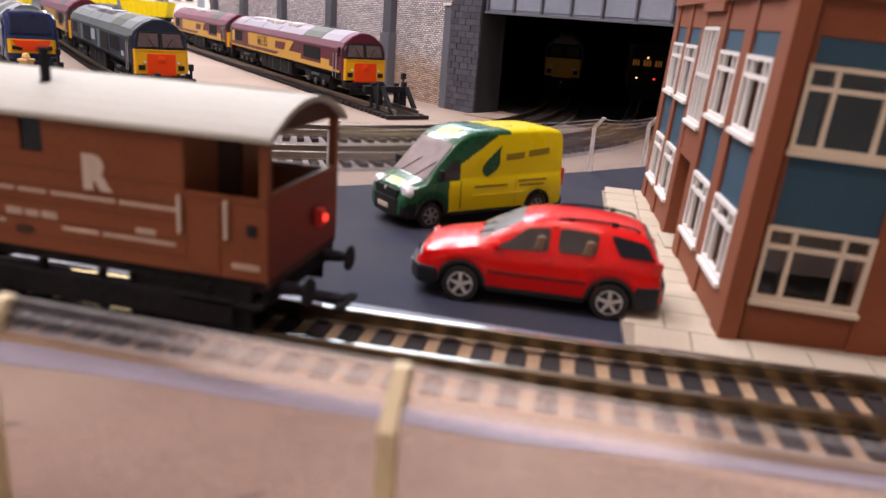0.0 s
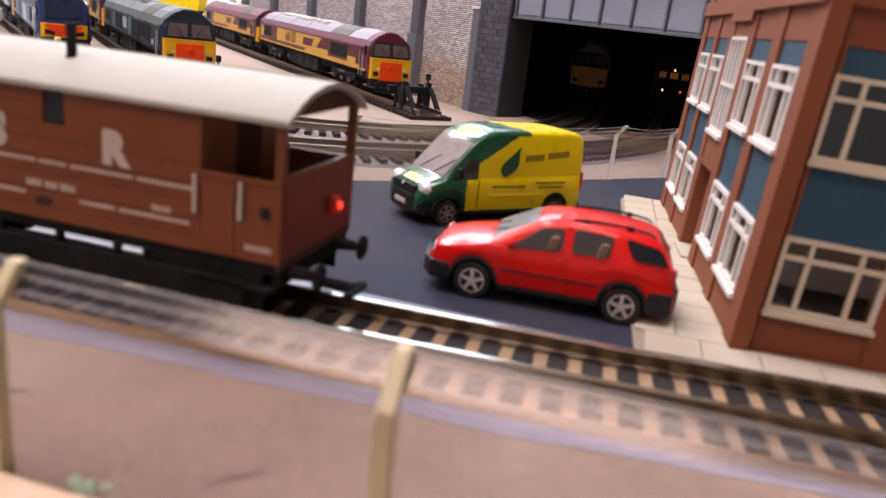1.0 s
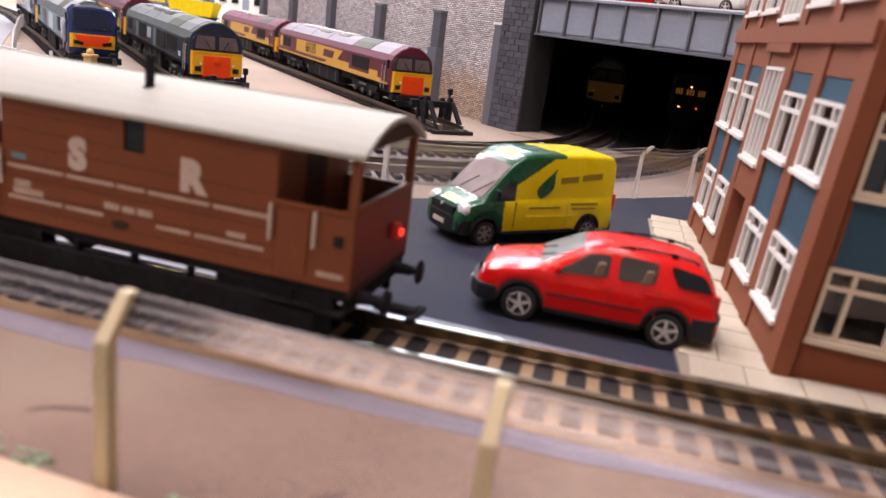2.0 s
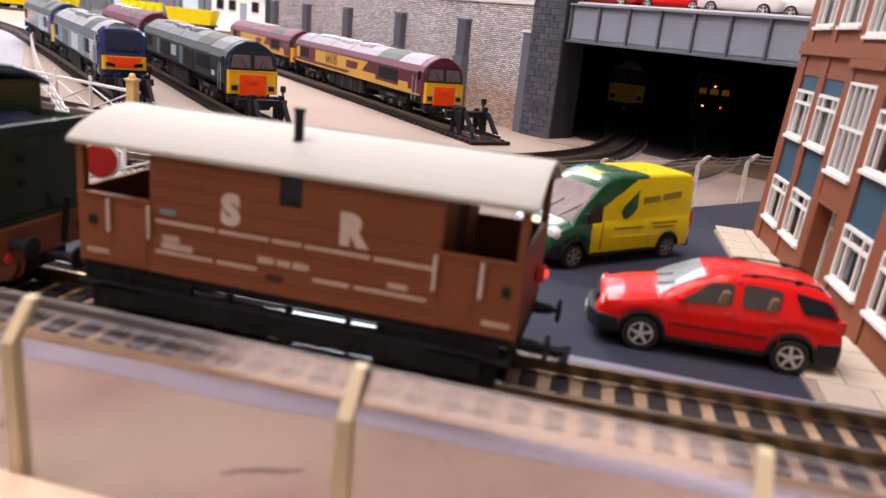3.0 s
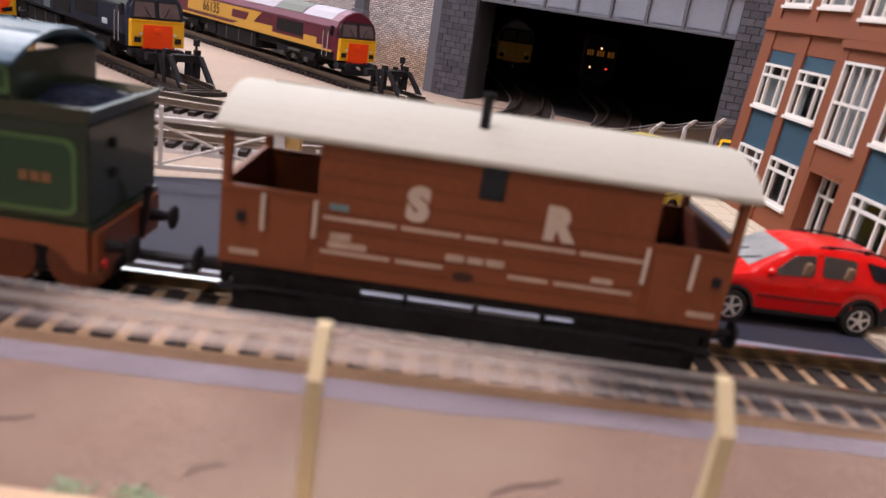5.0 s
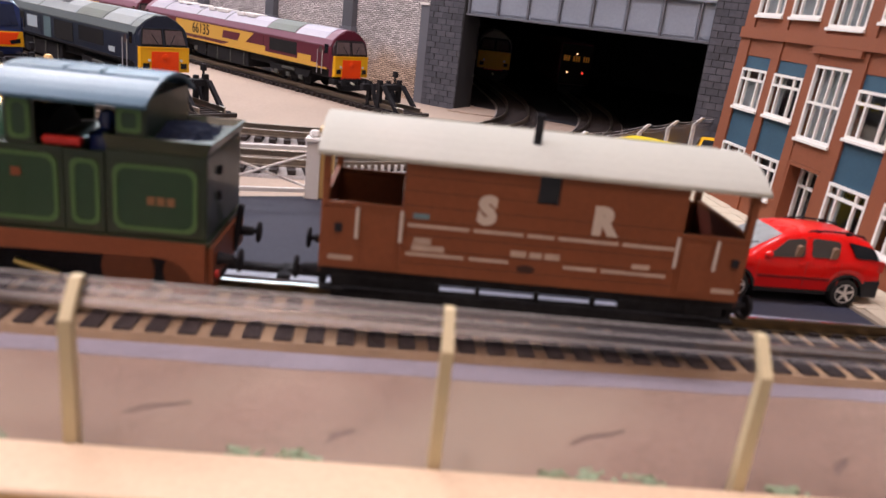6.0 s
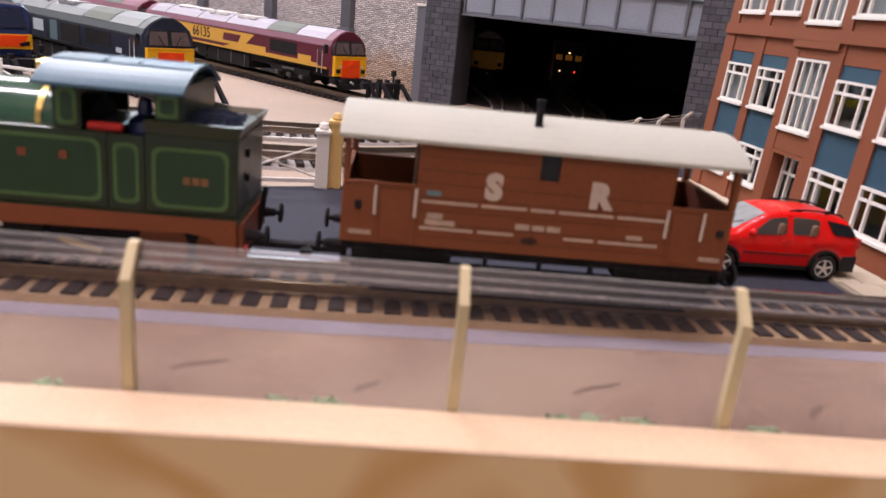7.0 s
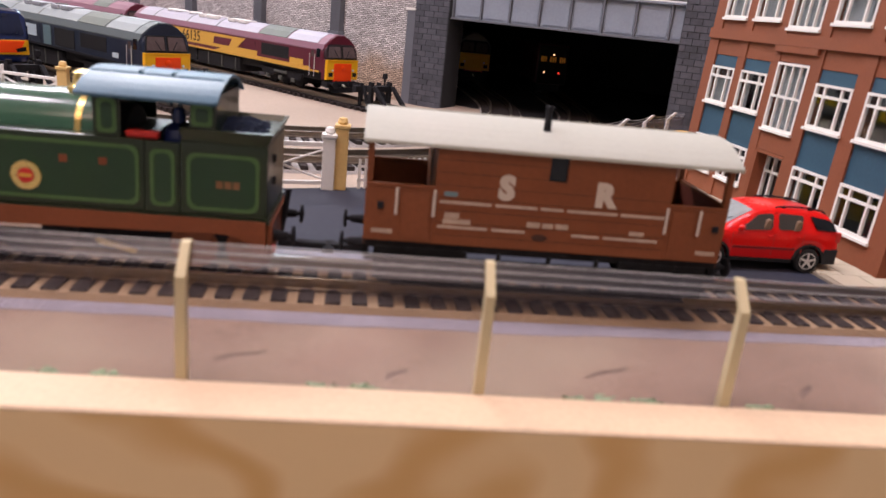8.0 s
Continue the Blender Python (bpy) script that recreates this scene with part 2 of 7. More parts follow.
M = {
    "yard": mat("yard_card", (0.36, 0.285, 0.225), 0.9, vary=0.14, grain=600, blot=12, bump=0.25, dirt=(0.3, 0.25, 0.2), dirt_amount=0.4),
    "brown": mat("brown_painted_board", (0.315, 0.225, 0.172), 0.85, spec=0.15, vary=0.3, grain=900, blot=22, bump=0.2, dirt=(0.43, 0.35, 0.26), dirt_amount=0.7),
    "pale_strip": mat("pale_lavender_strip", (0.24, 0.25, 0.3), 0.45, vary=0.15, grain=900, blot=60, bump=0.1),
    "grey_strip": mat("grey_card_strip", (0.3, 0.275, 0.31), 0.9, spec=0.1, vary=0.15, grain=900, blot=60, bump=0.2),
    "trackbed": mat("tan_trackbed", (0.36, 0.25, 0.15), 0.9, vary=0.2, grain=1200, blot=90, bump=0.3),
    "tarmac": mat("tarmac", (0.04, 0.042, 0.056), 0.8, spec=0.14, vary=0.22, grain=1800, blot=25, bump=0.3, dirt=(0.022, 0.028, 0.055), dirt_amount=0.7),
    "paving": mat("cream_paving", (0.47, 0.42, 0.32), 0.85, vary=0.08, grain=900, blot=60, bump=0.15, random_tint=0.05),
    "paving_joint": mat("paving_joint", (0.3, 0.26, 0.2), 0.95, bump=0.1),
    "ballast": mat("grey_ballast", (0.27, 0.25, 0.235), 0.95, vary=0.55, grain=1300, blot=40, bump=0.9),
    "sleeper": mat("black_sleeper", (0.034, 0.028, 0.027), 0.8, spec=0.15, vary=0.3, grain=900, blot=90, random_tint=0.2),
    "rail": mat("nickel_rail", (0.21, 0.165, 0.105), 0.36, 1.0, vary=0.1, bump=0.05),
    "rail_top": mat("worn_rail_top", (0.5, 0.47, 0.43), 0.16, 1.0, vary=0.1, bump=0.05),
    "rail_dull": mat("dull_rail", (0.28, 0.24, 0.2), 0.4, 1.0, vary=0.2, bump=0.05),
    "ply_top": mat("sanded_wood_edge", (0.63, 0.47, 0.315), 0.6, vary=0.1, grain=700, blot=30),
    "pine": wood_mat("pine_board", (0.86, 0.62, 0.34), (0.72, 0.44, 0.18)),
    "white": mat("white_paint", (0.78, 0.77, 0.74), 0.5, vary=0.04),
    "gold_cream": mat("straw_yellow_plastic", (0.72, 0.5, 0.2), 0.55, vary=0.08),
    "grey_road": mat("pale_grey_lane", (0.3, 0.3, 0.32), 0.85, vary=0.12, grain=900, blot=20, bump=0.2),
    "olive_mark": mat("olive_print", (0.26, 0.2, 0.01), 0.4, vary=0.05, bump=0.0),
    "cream": mat("cream_plastic", (0.58, 0.49, 0.3), 0.55, vary=0.06),
    "roof_white": mat("cream_white_roof", (0.42, 0.425, 0.37), 0.65, vary=0.05, grain=700, blot=50, dirt=(0.5, 0.47, 0.42), dirt_amount=0.25),
    "van_end": mat("red_brown_end_paint", (0.135, 0.028, 0.016), 0.5, vary=0.14, grain=900, blot=60, spec=0.3),
    "van_brown": mat("bauxite_brown_paint", (0.19, 0.061, 0.0235), 0.55, vary=0.14, grain=900, blot=60, spec=0.25),
    # darker copy of the van's brown: verandah shade put in; also joints and plate
    "van_brown_dark": mat("brown_for_shade_and_joints", (0.048, 0.02, 0.013), 0.7, vary=0.15),
    "lettering": mat("cream_lettering", (0.52, 0.45, 0.38), 0.6, vary=0.05),
    "lining": mat("worn_cream_lining", (0.43, 0.33, 0.26), 0.6, vary=0.25, grain=400, blot=120),
    "black": mat("black_underframe", (0.018, 0.018, 0.021), 0.75, vary=0.4, grain=700, blot=100, spec=0.12),
    "underframe": mat("dull_black_underframe", (0.012, 0.012, 0.013), 0.8, vary=0.5, grain=500, blot=100, spec=0.08),
    "black_soft": mat("matt_black", (0.012, 0.012, 0.013), 0.85, vary=0.2),
    "dark_glass": mat("dark_tinted_window", (0.012, 0.013, 0.016), 0.12, vary=0.1, bump=0.0),
    "steel": mat("bright_metal", (0.6, 0.6, 0.6), 0.25, 1.0, vary=0.1, bump=0.05),
    "brass": mat("polished_brass", (0.75, 0.55, 0.2), 0.25, 1.0, vary=0.1, bump=0.05),
    "loco_green": mat("olive_green_paint", (0.012, 0.024, 0.009), 0.38, vary=0.12, coat=0.3),
    "green_panel": mat("mid_green_panel", (0.010, 0.04, 0.013), 0.38, vary=0.1, coat=0.3),
    "green_line": mat("light_green_lining", (0.062, 0.13, 0.042), 0.5, vary=0.06),
    "orange_brown": mat("orange_brown_frame", (0.18, 0.052, 0.018), 0.5, vary=0.15),
    "cab_roof": mat("slate_blue_roof", (0.05, 0.11, 0.16), 0.38, vary=0.1),
    "coal": mat("coal_heap", (0.009, 0.012, 0.024), 0.9, spec=0.08, vary=0.5, grain=400, blot=200, bump=1.0),
    "red": mat("red_plastic", (0.5, 0.03, 0.025), 0.45, vary=0.08),
    "pane_cabin": thin_pane("clear_car_window"),
    "car_red": mat("red_car_paint", (0.72, 0.006, 0.005), 0.3, vary=0.04, bump=0.0, spec=0.2, coat=0.6),
    "red_dark": mat("dark_red_plastic", (0.2, 0.008, 0.008), 0.4, vary=0.08),
    "bumper": mat("blue_black_bumper", (0.011, 0.012, 0.016), 0.55, vary=0.15),
    "tyre": mat("tyre_rubber", (0.02, 0.02, 0.02), 0.8, vary=0.2),
    "alloy": mat("silver_alloy", (0.72, 0.7, 0.66), 0.3, 0.35, vary=0.1, bump=0.0),
    "van_green": mat("green_van_paint", (0.006, 0.075, 0.026), 0.28, vary=0.05, bump=0.0, spec=0.3, coat=0.4),
    "lime": mat("lime_print", (0.42, 0.55, 0.02), 0.3, vary=0.1, bump=0.0),
    # opaque pane; the pale mottled colour imitates glare on the windscreen
    "pane_screen": mat("van_windscreen_glare", (0.3, 0.255, 0.25), 0.05, vary=0.3, grain=150, blot=120, bump=0.0, coat=1.0),
    "van_yellow": mat("yellow_van_paint", (0.74, 0.6, 0.0), 0.3, vary=0.04, bump=0.0, spec=0.3),
    "lamp_clear": mat("clear_headlamp", (0.75, 0.76, 0.78), 0.12, 0.2, vary=0.05, bump=0.0),
    "car_seat": mat("tan_car_interior", (0.22, 0.14, 0.09), 0.7),
    "maroon": mat("maroon_loco_paint", (0.105, 0.014, 0.03), 0.42, vary=0.12, grain=700, blot=40),
    "maroon_roof": mat("dusty_maroon_roof", (0.19, 0.085, 0.12), 0.6, vary=0.12),
    "roof_grey": mat("grey_loco_roof", (0.33, 0.34, 0.37), 0.5, vary=0.12, grain=700, blot=40),
    "roof_teal": mat("blue_grey_loco_roof", (0.08, 0.1, 0.105), 0.5, vary=0.14, grain=700, blot=40),
    "roof_dark": mat("dark_grille_roof", (0.07, 0.075, 0.07), 0.6, vary=0.2),
    "gold": mat("gold_band", (0.62, 0.36, 0.06), 0.45, vary=0.06),
    "yellow_end": mat("yellow_warning_panel", (0.78, 0.42, 0.012), 0.4, vary=0.06),
    "yellow": mat("yellow_wagon", (0.84, 0.68, 0.0), 0.5, vary=0.08),
    "orange_red": mat("bright_orange_panel", (0.88, 0.07, 0.006), 0.4, vary=0.06),
    "cab_brow": mat("dark_cab_brow", (0.03, 0.016, 0.02), 0.4, vary=0.15),
    "navy_glass": mat("dark_navy_glazing", (0.012, 0.017, 0.04), 0.06, vary=0.3, grain=200, blot=90, bump=0.0, coat=0.8),
    "faded_number": mat("faded_tan_numerals", (0.2, 0.1, 0.045), 0.7, vary=0.2),
    "boiler_green": mat("glossy_boiler_green", (0.03, 0.085, 0.05), 0.22, vary=0.1, coat=0.5),
    "roof_pale": mat("pale_grey_loco_roof", (0.28, 0.265, 0.32), 0.5, vary=0.12),
    "roof_olive": mat("dark_olive_grille", (0.085, 0.1, 0.085), 0.6, vary=0.3, grain=1500),
    # near-black tone that puts the dimness of the rooms into the colour
    "interior": mat("room_dimness", (0.06, 0.06, 0.07), 0.9, vary=0.3, grain=120, blot=60),
    "pilaster_grey": mat("grey_pilaster_paint", (0.105, 0.11, 0.125), 0.7, vary=0.12),
    "roof_slate": mat("slate_loco_roof", (0.17, 0.195, 0.205), 0.5, vary=0.14),
    "screen": mat("tinted_cab_screen", (0.1, 0.075, 0.075), 0.15, vary=0.3, grain=200, blot=90, bump=0.0),
    "navy": mat("navy_loco_paint", (0.015, 0.022, 0.042), 0.4, vary=0.15, grain=700, blot=40),
    "blue_bright": mat("deep_blue_paint", (0.016, 0.028, 0.1), 0.2, vary=0.1, coat=0.5),
    "teal": mat("grey_teal_side", (0.13, 0.21, 0.235), 0.4, vary=0.1),
    "pale": mat("pale_blue_decal", (0.5, 0.6, 0.66), 0.5, vary=0.05),
    "grey_loco": mat("mid_grey_loco", (0.2, 0.2, 0.2), 0.5, vary=0.1),
    "stone": mat("dark_grey_stone", (0.085, 0.09, 0.108), 0.8, vary=0.25, grain=500, blot=60, bump=0.5, random_tint=0.2),
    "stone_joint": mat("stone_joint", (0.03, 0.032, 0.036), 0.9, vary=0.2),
    "wall": brick_mat("grey_brick_paper", (0.84, 0.81, 0.8), (0.45, 0.425, 0.42), (0.13, 0.12, 0.115), 4.4, 1.5, 0.26, tone=(0.72, 0.48, 0.26)),
    "girder": mat("blue_grey_girder", (0.26, 0.3, 0.36), 0.42, vary=0.1, grain=600, blot=50),
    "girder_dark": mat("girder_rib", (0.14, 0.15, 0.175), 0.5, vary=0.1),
    "brick_red": mat("red_brown_building", (0.225, 0.069, 0.03), 0.7, vary=0.1, grain=900, blot=40, bump=0.15),
    "blue_panel": mat("slate_blue_panel", (0.03, 0.08, 0.125), 0.6, vary=0.1, grain=800, blot=60),
    "frame_white": mat("white_window_frame", (0.76, 0.74, 0.7), 0.5, vary=0.04),
    "frame_cream": mat("cream_window_frame", (0.66, 0.58, 0.45), 0.55, vary=0.04),
    "curtain": mat("pale_curtain", (0.34, 0.34, 0.355), 0.9, vary=0.12, grain=300, blot=120),
    "glass": thin_glass("window_glass"),
    "glass_dark": mat("smoked_glazing", (0.032, 0.03, 0.028), 0.08, vary=0.2, grain=200, blot=150, bump=0.0),
    # car windscreen: its reflection is put into the pale base colour
    "pane_grey": mat("glazing_with_pale_reflection", (0.26, 0.28, 0.28), 0.07, vary=0.25, grain=200, blot=150, bump=0.0),
    # besides the film's own haze, dull streaks mixed in imitate reflections
    "film": thin_glass("clear_fence_film", (0.9, 0.885, 0.905), haze=0.05, rough=0.15, dull_grey=0.3),
    "film_link": link_film("chain_link_film"),
    "film_back": thin_glass("clear_mesh_film", (0.97, 0.97, 0.97), haze=0.15, rough=0.2, dull_grey=0.6),
    "wire": mat("pale_wire", (0.6, 0.6, 0.58), 0.5, vary=0.05),
    "green_tuft": mat("pale_green_flock", (0.37, 0.48, 0.31), 0.95, vary=0.3, grain=900),
    "crack": mat("dark_stain", (0.21, 0.15, 0.12), 0.9, vary=0.2),
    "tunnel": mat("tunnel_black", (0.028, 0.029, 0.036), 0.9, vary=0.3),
    "room_wall": mat("room_wall_paint", (0.72, 0.71, 0.69), 0.9, vary=0.03, grain=60, blot=4),
    "floor": mat("room_carpet", (0.2, 0.18, 0.17), 0.95, vary=0.15, grain=300, blot=8),
    "warm_glow": glow("cab_light", (1.0, 0.38, 0.05), 0.06),
    "red_glow": glow("tail_light", (1.0, 0.05, 0.03), 1.6),
    "white_glow": glow("marker_light", (1.0, 0.5, 0.25), 2.5),
}

# ---- building kit: all lengths below in millimetres ----
ORIGIN = {}


def thing(name, label, category, origin=(0, 0, 0), place=None, rz=0.0, group="", kind=""):
    """An empty at the base of a thing. origin: the design point that stands at place."""
    ob = new(name)
    ob.empty_display_size = 0.01
    p = origin if place is None else place
    ob.matrix_world = pose(p[0] * MM, p[1] * MM, p[2] * MM, 0, 0, rz)
    ORIGIN[ob.name] = Vector(origin)
    return tagged(ob, label, category, group, kind)


def part(name, bm, material, parent=None, label="", smooth=False, category="", kind="", group=""):
    """Links a bmesh as one mesh object, under a thing or a part."""
    off = ORIGIN.get(parent.name, Vector()) if parent else Vector()
    for v in bm.verts:
        v.co = (v.co - off) * MM
    bmesh.ops.recalc_face_normals(bm, faces=bm.faces)
    me = bpy.data.meshes.new(name)
    bm.to_mesh(me)
    bm.free()
    for mtl in material if isinstance(material, (list, tuple)) else [material]:
        me.materials.append(M[mtl])
    if smooth:
        for f in me.polygons:
            f.use_smooth = True
        if hasattr(me, "set_sharp_from_angle"):
            me.set_sharp_from_angle(angle=radians(40))
    ob = new(name, me)
    if parent:
        ob.parent = parent
        ORIGIN[ob.name] = off
    return tagged(ob, label, category, group, kind)


def lone(name, bm, material, label, category, kind="", group="", smooth=False, base=None):
    """A thing that is one mesh, its origin at its base."""
    lo = [min(v.co[i] for v in bm.verts) for i in range(3)]
    hi = [max(v.co[i] for v in bm.verts) for i in range(3)]
    c = Vector(base or ((lo[0] + hi[0]) / 2, (lo[1] + hi[1]) / 2, lo[2]))
    for v in bm.verts:
        v.co -= c
    ob = part(name, bm, material, None, label, smooth, category, kind, group)
    ob.location = c * MM
    return ob


def box(x0, x1, y0, y1, z0, z1, bevel=0.0, bm=None, mi=0):
    own = bmesh.new()
    vs = [own.verts.new((x, y, z)) for x in (x0, x1) for y in (y0, y1) for z in (z0, z1)]
    for q in ((0, 1, 3, 2), (4, 6, 7, 5), (0, 4, 5, 1), (2, 3, 7, 6), (0, 2, 6, 4), (1, 5, 7, 3)):
        own.faces.new([vs[i] for i in q]).material_index = mi
    if bevel:
        bmesh.ops.bevel(own, geom=own.edges[:], offset=bevel, segments=2, profile=0.6, affect="EDGES")
    return merge(bm, own)


def merge(bm, own):
    if bm is None:
        return own
    tmp = bpy.data.meshes.new("tmp")
    own.to_mesh(tmp)
    own.free()
    bm.from_mesh(tmp)
    bpy.data.meshes.remove(tmp)
    return bm


def prism(points, axis, a, b, bm=None, bevel=0.0, mi=0):
    """A polygon drawn in the two other axes (in order), pushed along axis from a to b."""
    own = bmesh.new()

    def at(p, h):
        return {"x": (h, p[0], p[1]), "y": (p[0], h, p[1]), "z": (p[0], p[1], h)}[axis]

    lo, hi = [own.verts.new(at(p, a)) for p in points], [own.verts.new(at(p, b)) for p in points]
    n = len(points)
    own.faces.new(lo).material_index = mi
    own.faces.new(hi[::-1]).material_index = mi
    for i in range(n):
        own.faces.new((lo[i], hi[i], hi[(i + 1) % n], lo[(i + 1) % n])).material_index = mi
    if bevel:
        bmesh.ops.bevel(own, geom=own.edges[:], offset=bevel, segments=2, profile=0.6, affect="EDGES")
    return merge(bm, own)


def rod(p, q, r, n=10, bm=None, r2=None, mi=0):
    p, q = Vector(p), Vector(q)
    d = (q - p).normalized()
    u = d.orthogonal().normalized()
    w = d.cross(u)
    own = bmesh.new()
    rings = [[own.verts.new(c + (u * math.cos(k * math.tau / n) + w * math.sin(k * math.tau / n)) * rr) for k in range(n)] for c, rr in ((p, r), (q, r if r2 is None else r2))]
    own.faces.new(rings[0][::-1]).material_index = mi
    own.faces.new(rings[1]).material_index = mi
    for k in range(n):
        own.faces.new((rings[0][k], rings[0][(k + 1) % n], rings[1][(k + 1) % n], rings[1][k])).material_index = mi
    return merge(bm, own)


def loft(rings, bm=None, cap=True, mi=0):
    own = bmesh.new()
    vs = [[own.verts.new(p) for p in r] for r in rings]
    n = len(vs[0])
    for a, b in zip(vs, vs[1:]):
        for k in range(n):
            own.faces.new((a[k], a[(k + 1) % n], b[(k + 1) % n], b[k])).material_index = mi
    if cap:
        own.faces.new(vs[0][::-1]).material_index = mi
        own.faces.new(vs[-1]).material_index = mi
    return merge(bm, own)


def turned(profile, centre, axis="z", n=20, bm=None):
    """A body of revolution: profile is a list of (radius, height)."""
    rings = []
    for r, h in profile:
        ring = []
        for k in range(n):
            a, b = max(r, 0.01) * math.cos(k * math.tau / n), max(r, 0.01) * math.sin(k * math.tau / n)
            ring.append({"z": (centre[0] + a, centre[1] + b, centre[2] + h), "x": (centre[0] + h, centre[1] + a, centre[2] + b), "y": (centre[0] + a, centre[1] + h, centre[2] + b)}[axis])
        rings.append(ring)
    return loft(rings, bm)


def sheet(points, z, thick, bm=None):
    return prism(points, "z", z - thick, z, bm)


def letters(text, size, name, material, parent, at, face="-y", label="", squeeze=1.0, thick=0.12, lean=0.0, bold=0.0):
    """Flat raised letters. at: middle of the text; face: the side it looks towards."""
    cu = bpy.data.curves.new("tmp_text", "FONT")
    cu.body, cu.size, cu.extrude, cu.align_x, cu.align_y = text, size, thick / 2, "CENTER", "CENTER"
    cu.resolution_u = 3
    cu.offset = bold
    tmp = bpy.data.objects.new("tmp_text", cu)
    me = bpy.data.meshes.new_from_object(tmp)
    bm = bmesh.new()
    bm.from_mesh(me)
    bpy.data.objects.remove(tmp)
    bpy.data.meshes.remove(me)
    bpy.data.curves.remove(cu)
    for v in bm.verts:
        x, y, z = v.co.x * squeeze, v.co.y + lean * v.co.x, v.co.z
        v.co = {"-y": (x, -z, y), "+y": (-x, z, y), "+x": (z, x, y)}[face]
        v.co += Vector(at)
    return part(name, bm, material, parent, label)


def wheel(parent, name, centre, r, width, tyre="tyre", rim="alloy", axis="y", spokes=5, side=-1):
    """Road wheel with a tyre and a spoked rim that faces side of the axis."""
    x, y, z = centre
    o = side * width / 2
    t = turned([(r * 0.6, -width / 2), (r * 0.92, -width / 2), (r, -width * 0.3), (r, width * 0.3), (r * 0.92, width / 2), (r * 0.6, width / 2)], centre, axis, 24)
    w = part(name, turned([(0.1, o * 0.55), (r * 0.62, o * 0.55), (r * 0.66, o * 1.02), (r * 0.6, o * 1.04), (r * 0.56, o * 0.8), (0.1, o * 0.75)], centre, axis, 24), rim, parent, smooth=True)
    part("tyre", t, tyre, w, smooth=True)
    bm = None
    for k in range(spokes):
        a = k * math.tau / spokes + 0.3
        u = Vector((math.cos(a), 0, math.sin(a)))
        v = Vector((-math.sin(a), 0, math.cos(a)))
        c = Vector(centre) + Vector((0, o * 0.9, 0))
        pts = [c + v * r * 0.1, c - v * r * 0.1, c - v * r * 0.07 + u * r * 0.6, c + v * r * 0.07 + u * r * 0.6]
        bm = loft([[p + Vector((0, -0.1 * side, 0)) for p in pts], [p + Vector((0, 0.22 * side, 0)) for p in pts]], bm)
    part("spokes", bm, rim, w)
    return w

# ---- the room that closes the place ----
def structure(name, bm, material, label, smooth=False):
    return lone(name, bm, material, label, name.split("_")[0], "structure", smooth=smooth)


structure("floor", box(-2600, 2600, -1700, 2900, -910, -900), "floor", "dark grey-brown carpet floor of the railway room")
structure("ceiling", box(-2600, 2600, -1700, 2900, 1500, 1520), "room_wall", "plain white painted ceiling of the room")
bm = None
for a, b, c, d in ((-2600, -1330, -900, 1500), (-230, 2600, -900, 1500), (-1330, -230, -900, 980), (-1330, -230, 1450, 1500)):
    bm = box(a, b, 2900, 2920, c, d, bm=bm)
structure("wall_north", bm, "room_wall", "plain off-white painted room wall with a high window")
win = thing("window_1", "high wide white-framed daylight window of the room", "window", (-780, 2910, 980), kind="structure")
for a, b, c, d in ((-1330, -1300, 980, 1450), (-260, -230, 980, 1450), (-1300, -260, 980, 1002), (-1300, -260, 1428, 1450), (-790, -770, 1002, 1428)):
    part("window_frame", box(a, b, 2895, 2925, c, d), "white", win)
for a, b in ((-1300, -790), (-770, -260)):
    part("pane", box(a, b, 2909, 2911, 1002, 1428), "glass", win).visible_shadow = False
batten = thing("wall_light", "long warm strip light fixed high on the wall", "lamp", (-1900, 2890, 1300), kind="structure")
part("housing", box(-2350, -1450, 2886, 2899, 1230, 1470, 3), "white", batten)
structure("wall_south", box(-2600, 2600, -1720, -1700, -900, 1500), "room_wall", "plain off-white painted room wall")
structure("wall_east", box(2600, 2620, -1700, 2900, -900, 1500), "room_wall", "plain off-white painted room wall")
structure("wall_west", box(-2620, -2600, -1700, 2900, -900, 1500), "room_wall", "plain off-white painted room wall")

# ---- baseboard and ground covers ----
structure("ground", box(-2000, 900, -48, 2300, -24, 0), "yard", "tan painted baseboard ground of a model railway yard")
structure("trim_base", box(-1980, 880, -20, 2280, -900, -25), "room_wall", "plain white support box below the baseboard")
FRONT = [(-560, 2), (-300, 6), (-100, 10.6), (0, 13.4), (50, 15.2), (96, 17), (148, 19.4), (190, 22.4), (260, 29), (330, 38), (420, 52)]


def beside(off):
    return [(x, y + off) for x, y in FRONT]


structure("ground_verge", sheet([(-560, -47.9), (420, -47.9)] + beside(-22)[::-1], 0.35, 0.34), "brown", "brown painted strip of ground behind the wooden edge")
WAVY = [(x, FRONT[0][1] + (13.4 - 2) * (x + 560) / 560 - 25.3 + 1.3 * noise.noise(Vector((x * 0.03, 0.5, 0))) + 0.5 * noise.noise(Vector((x * 0.12, 3.5, 0)))) for x in range(-560, 0, 6)]
WAVY += [(x, 13.4 + 0.0335 * x + 0.000147 * x * x - 25.3 + 1.3 * noise.noise(Vector((x * 0.03, 0.5, 0))) + 0.5 * noise.noise(Vector((x * 0.12, 3.5, 0)))) for x in range(0, 421, 6)]
structure("ground_strip", sheet(WAVY + beside(-16.8)[::-1], 0.46, 0.36), "grey_strip", "pale grey card strip beside the track")
structure("ground_trackbed", sheet(beside(-16.9) + beside(14)[::-1], 2.3, 0.4), "trackbed", "tan sandy bed between the sleepers")
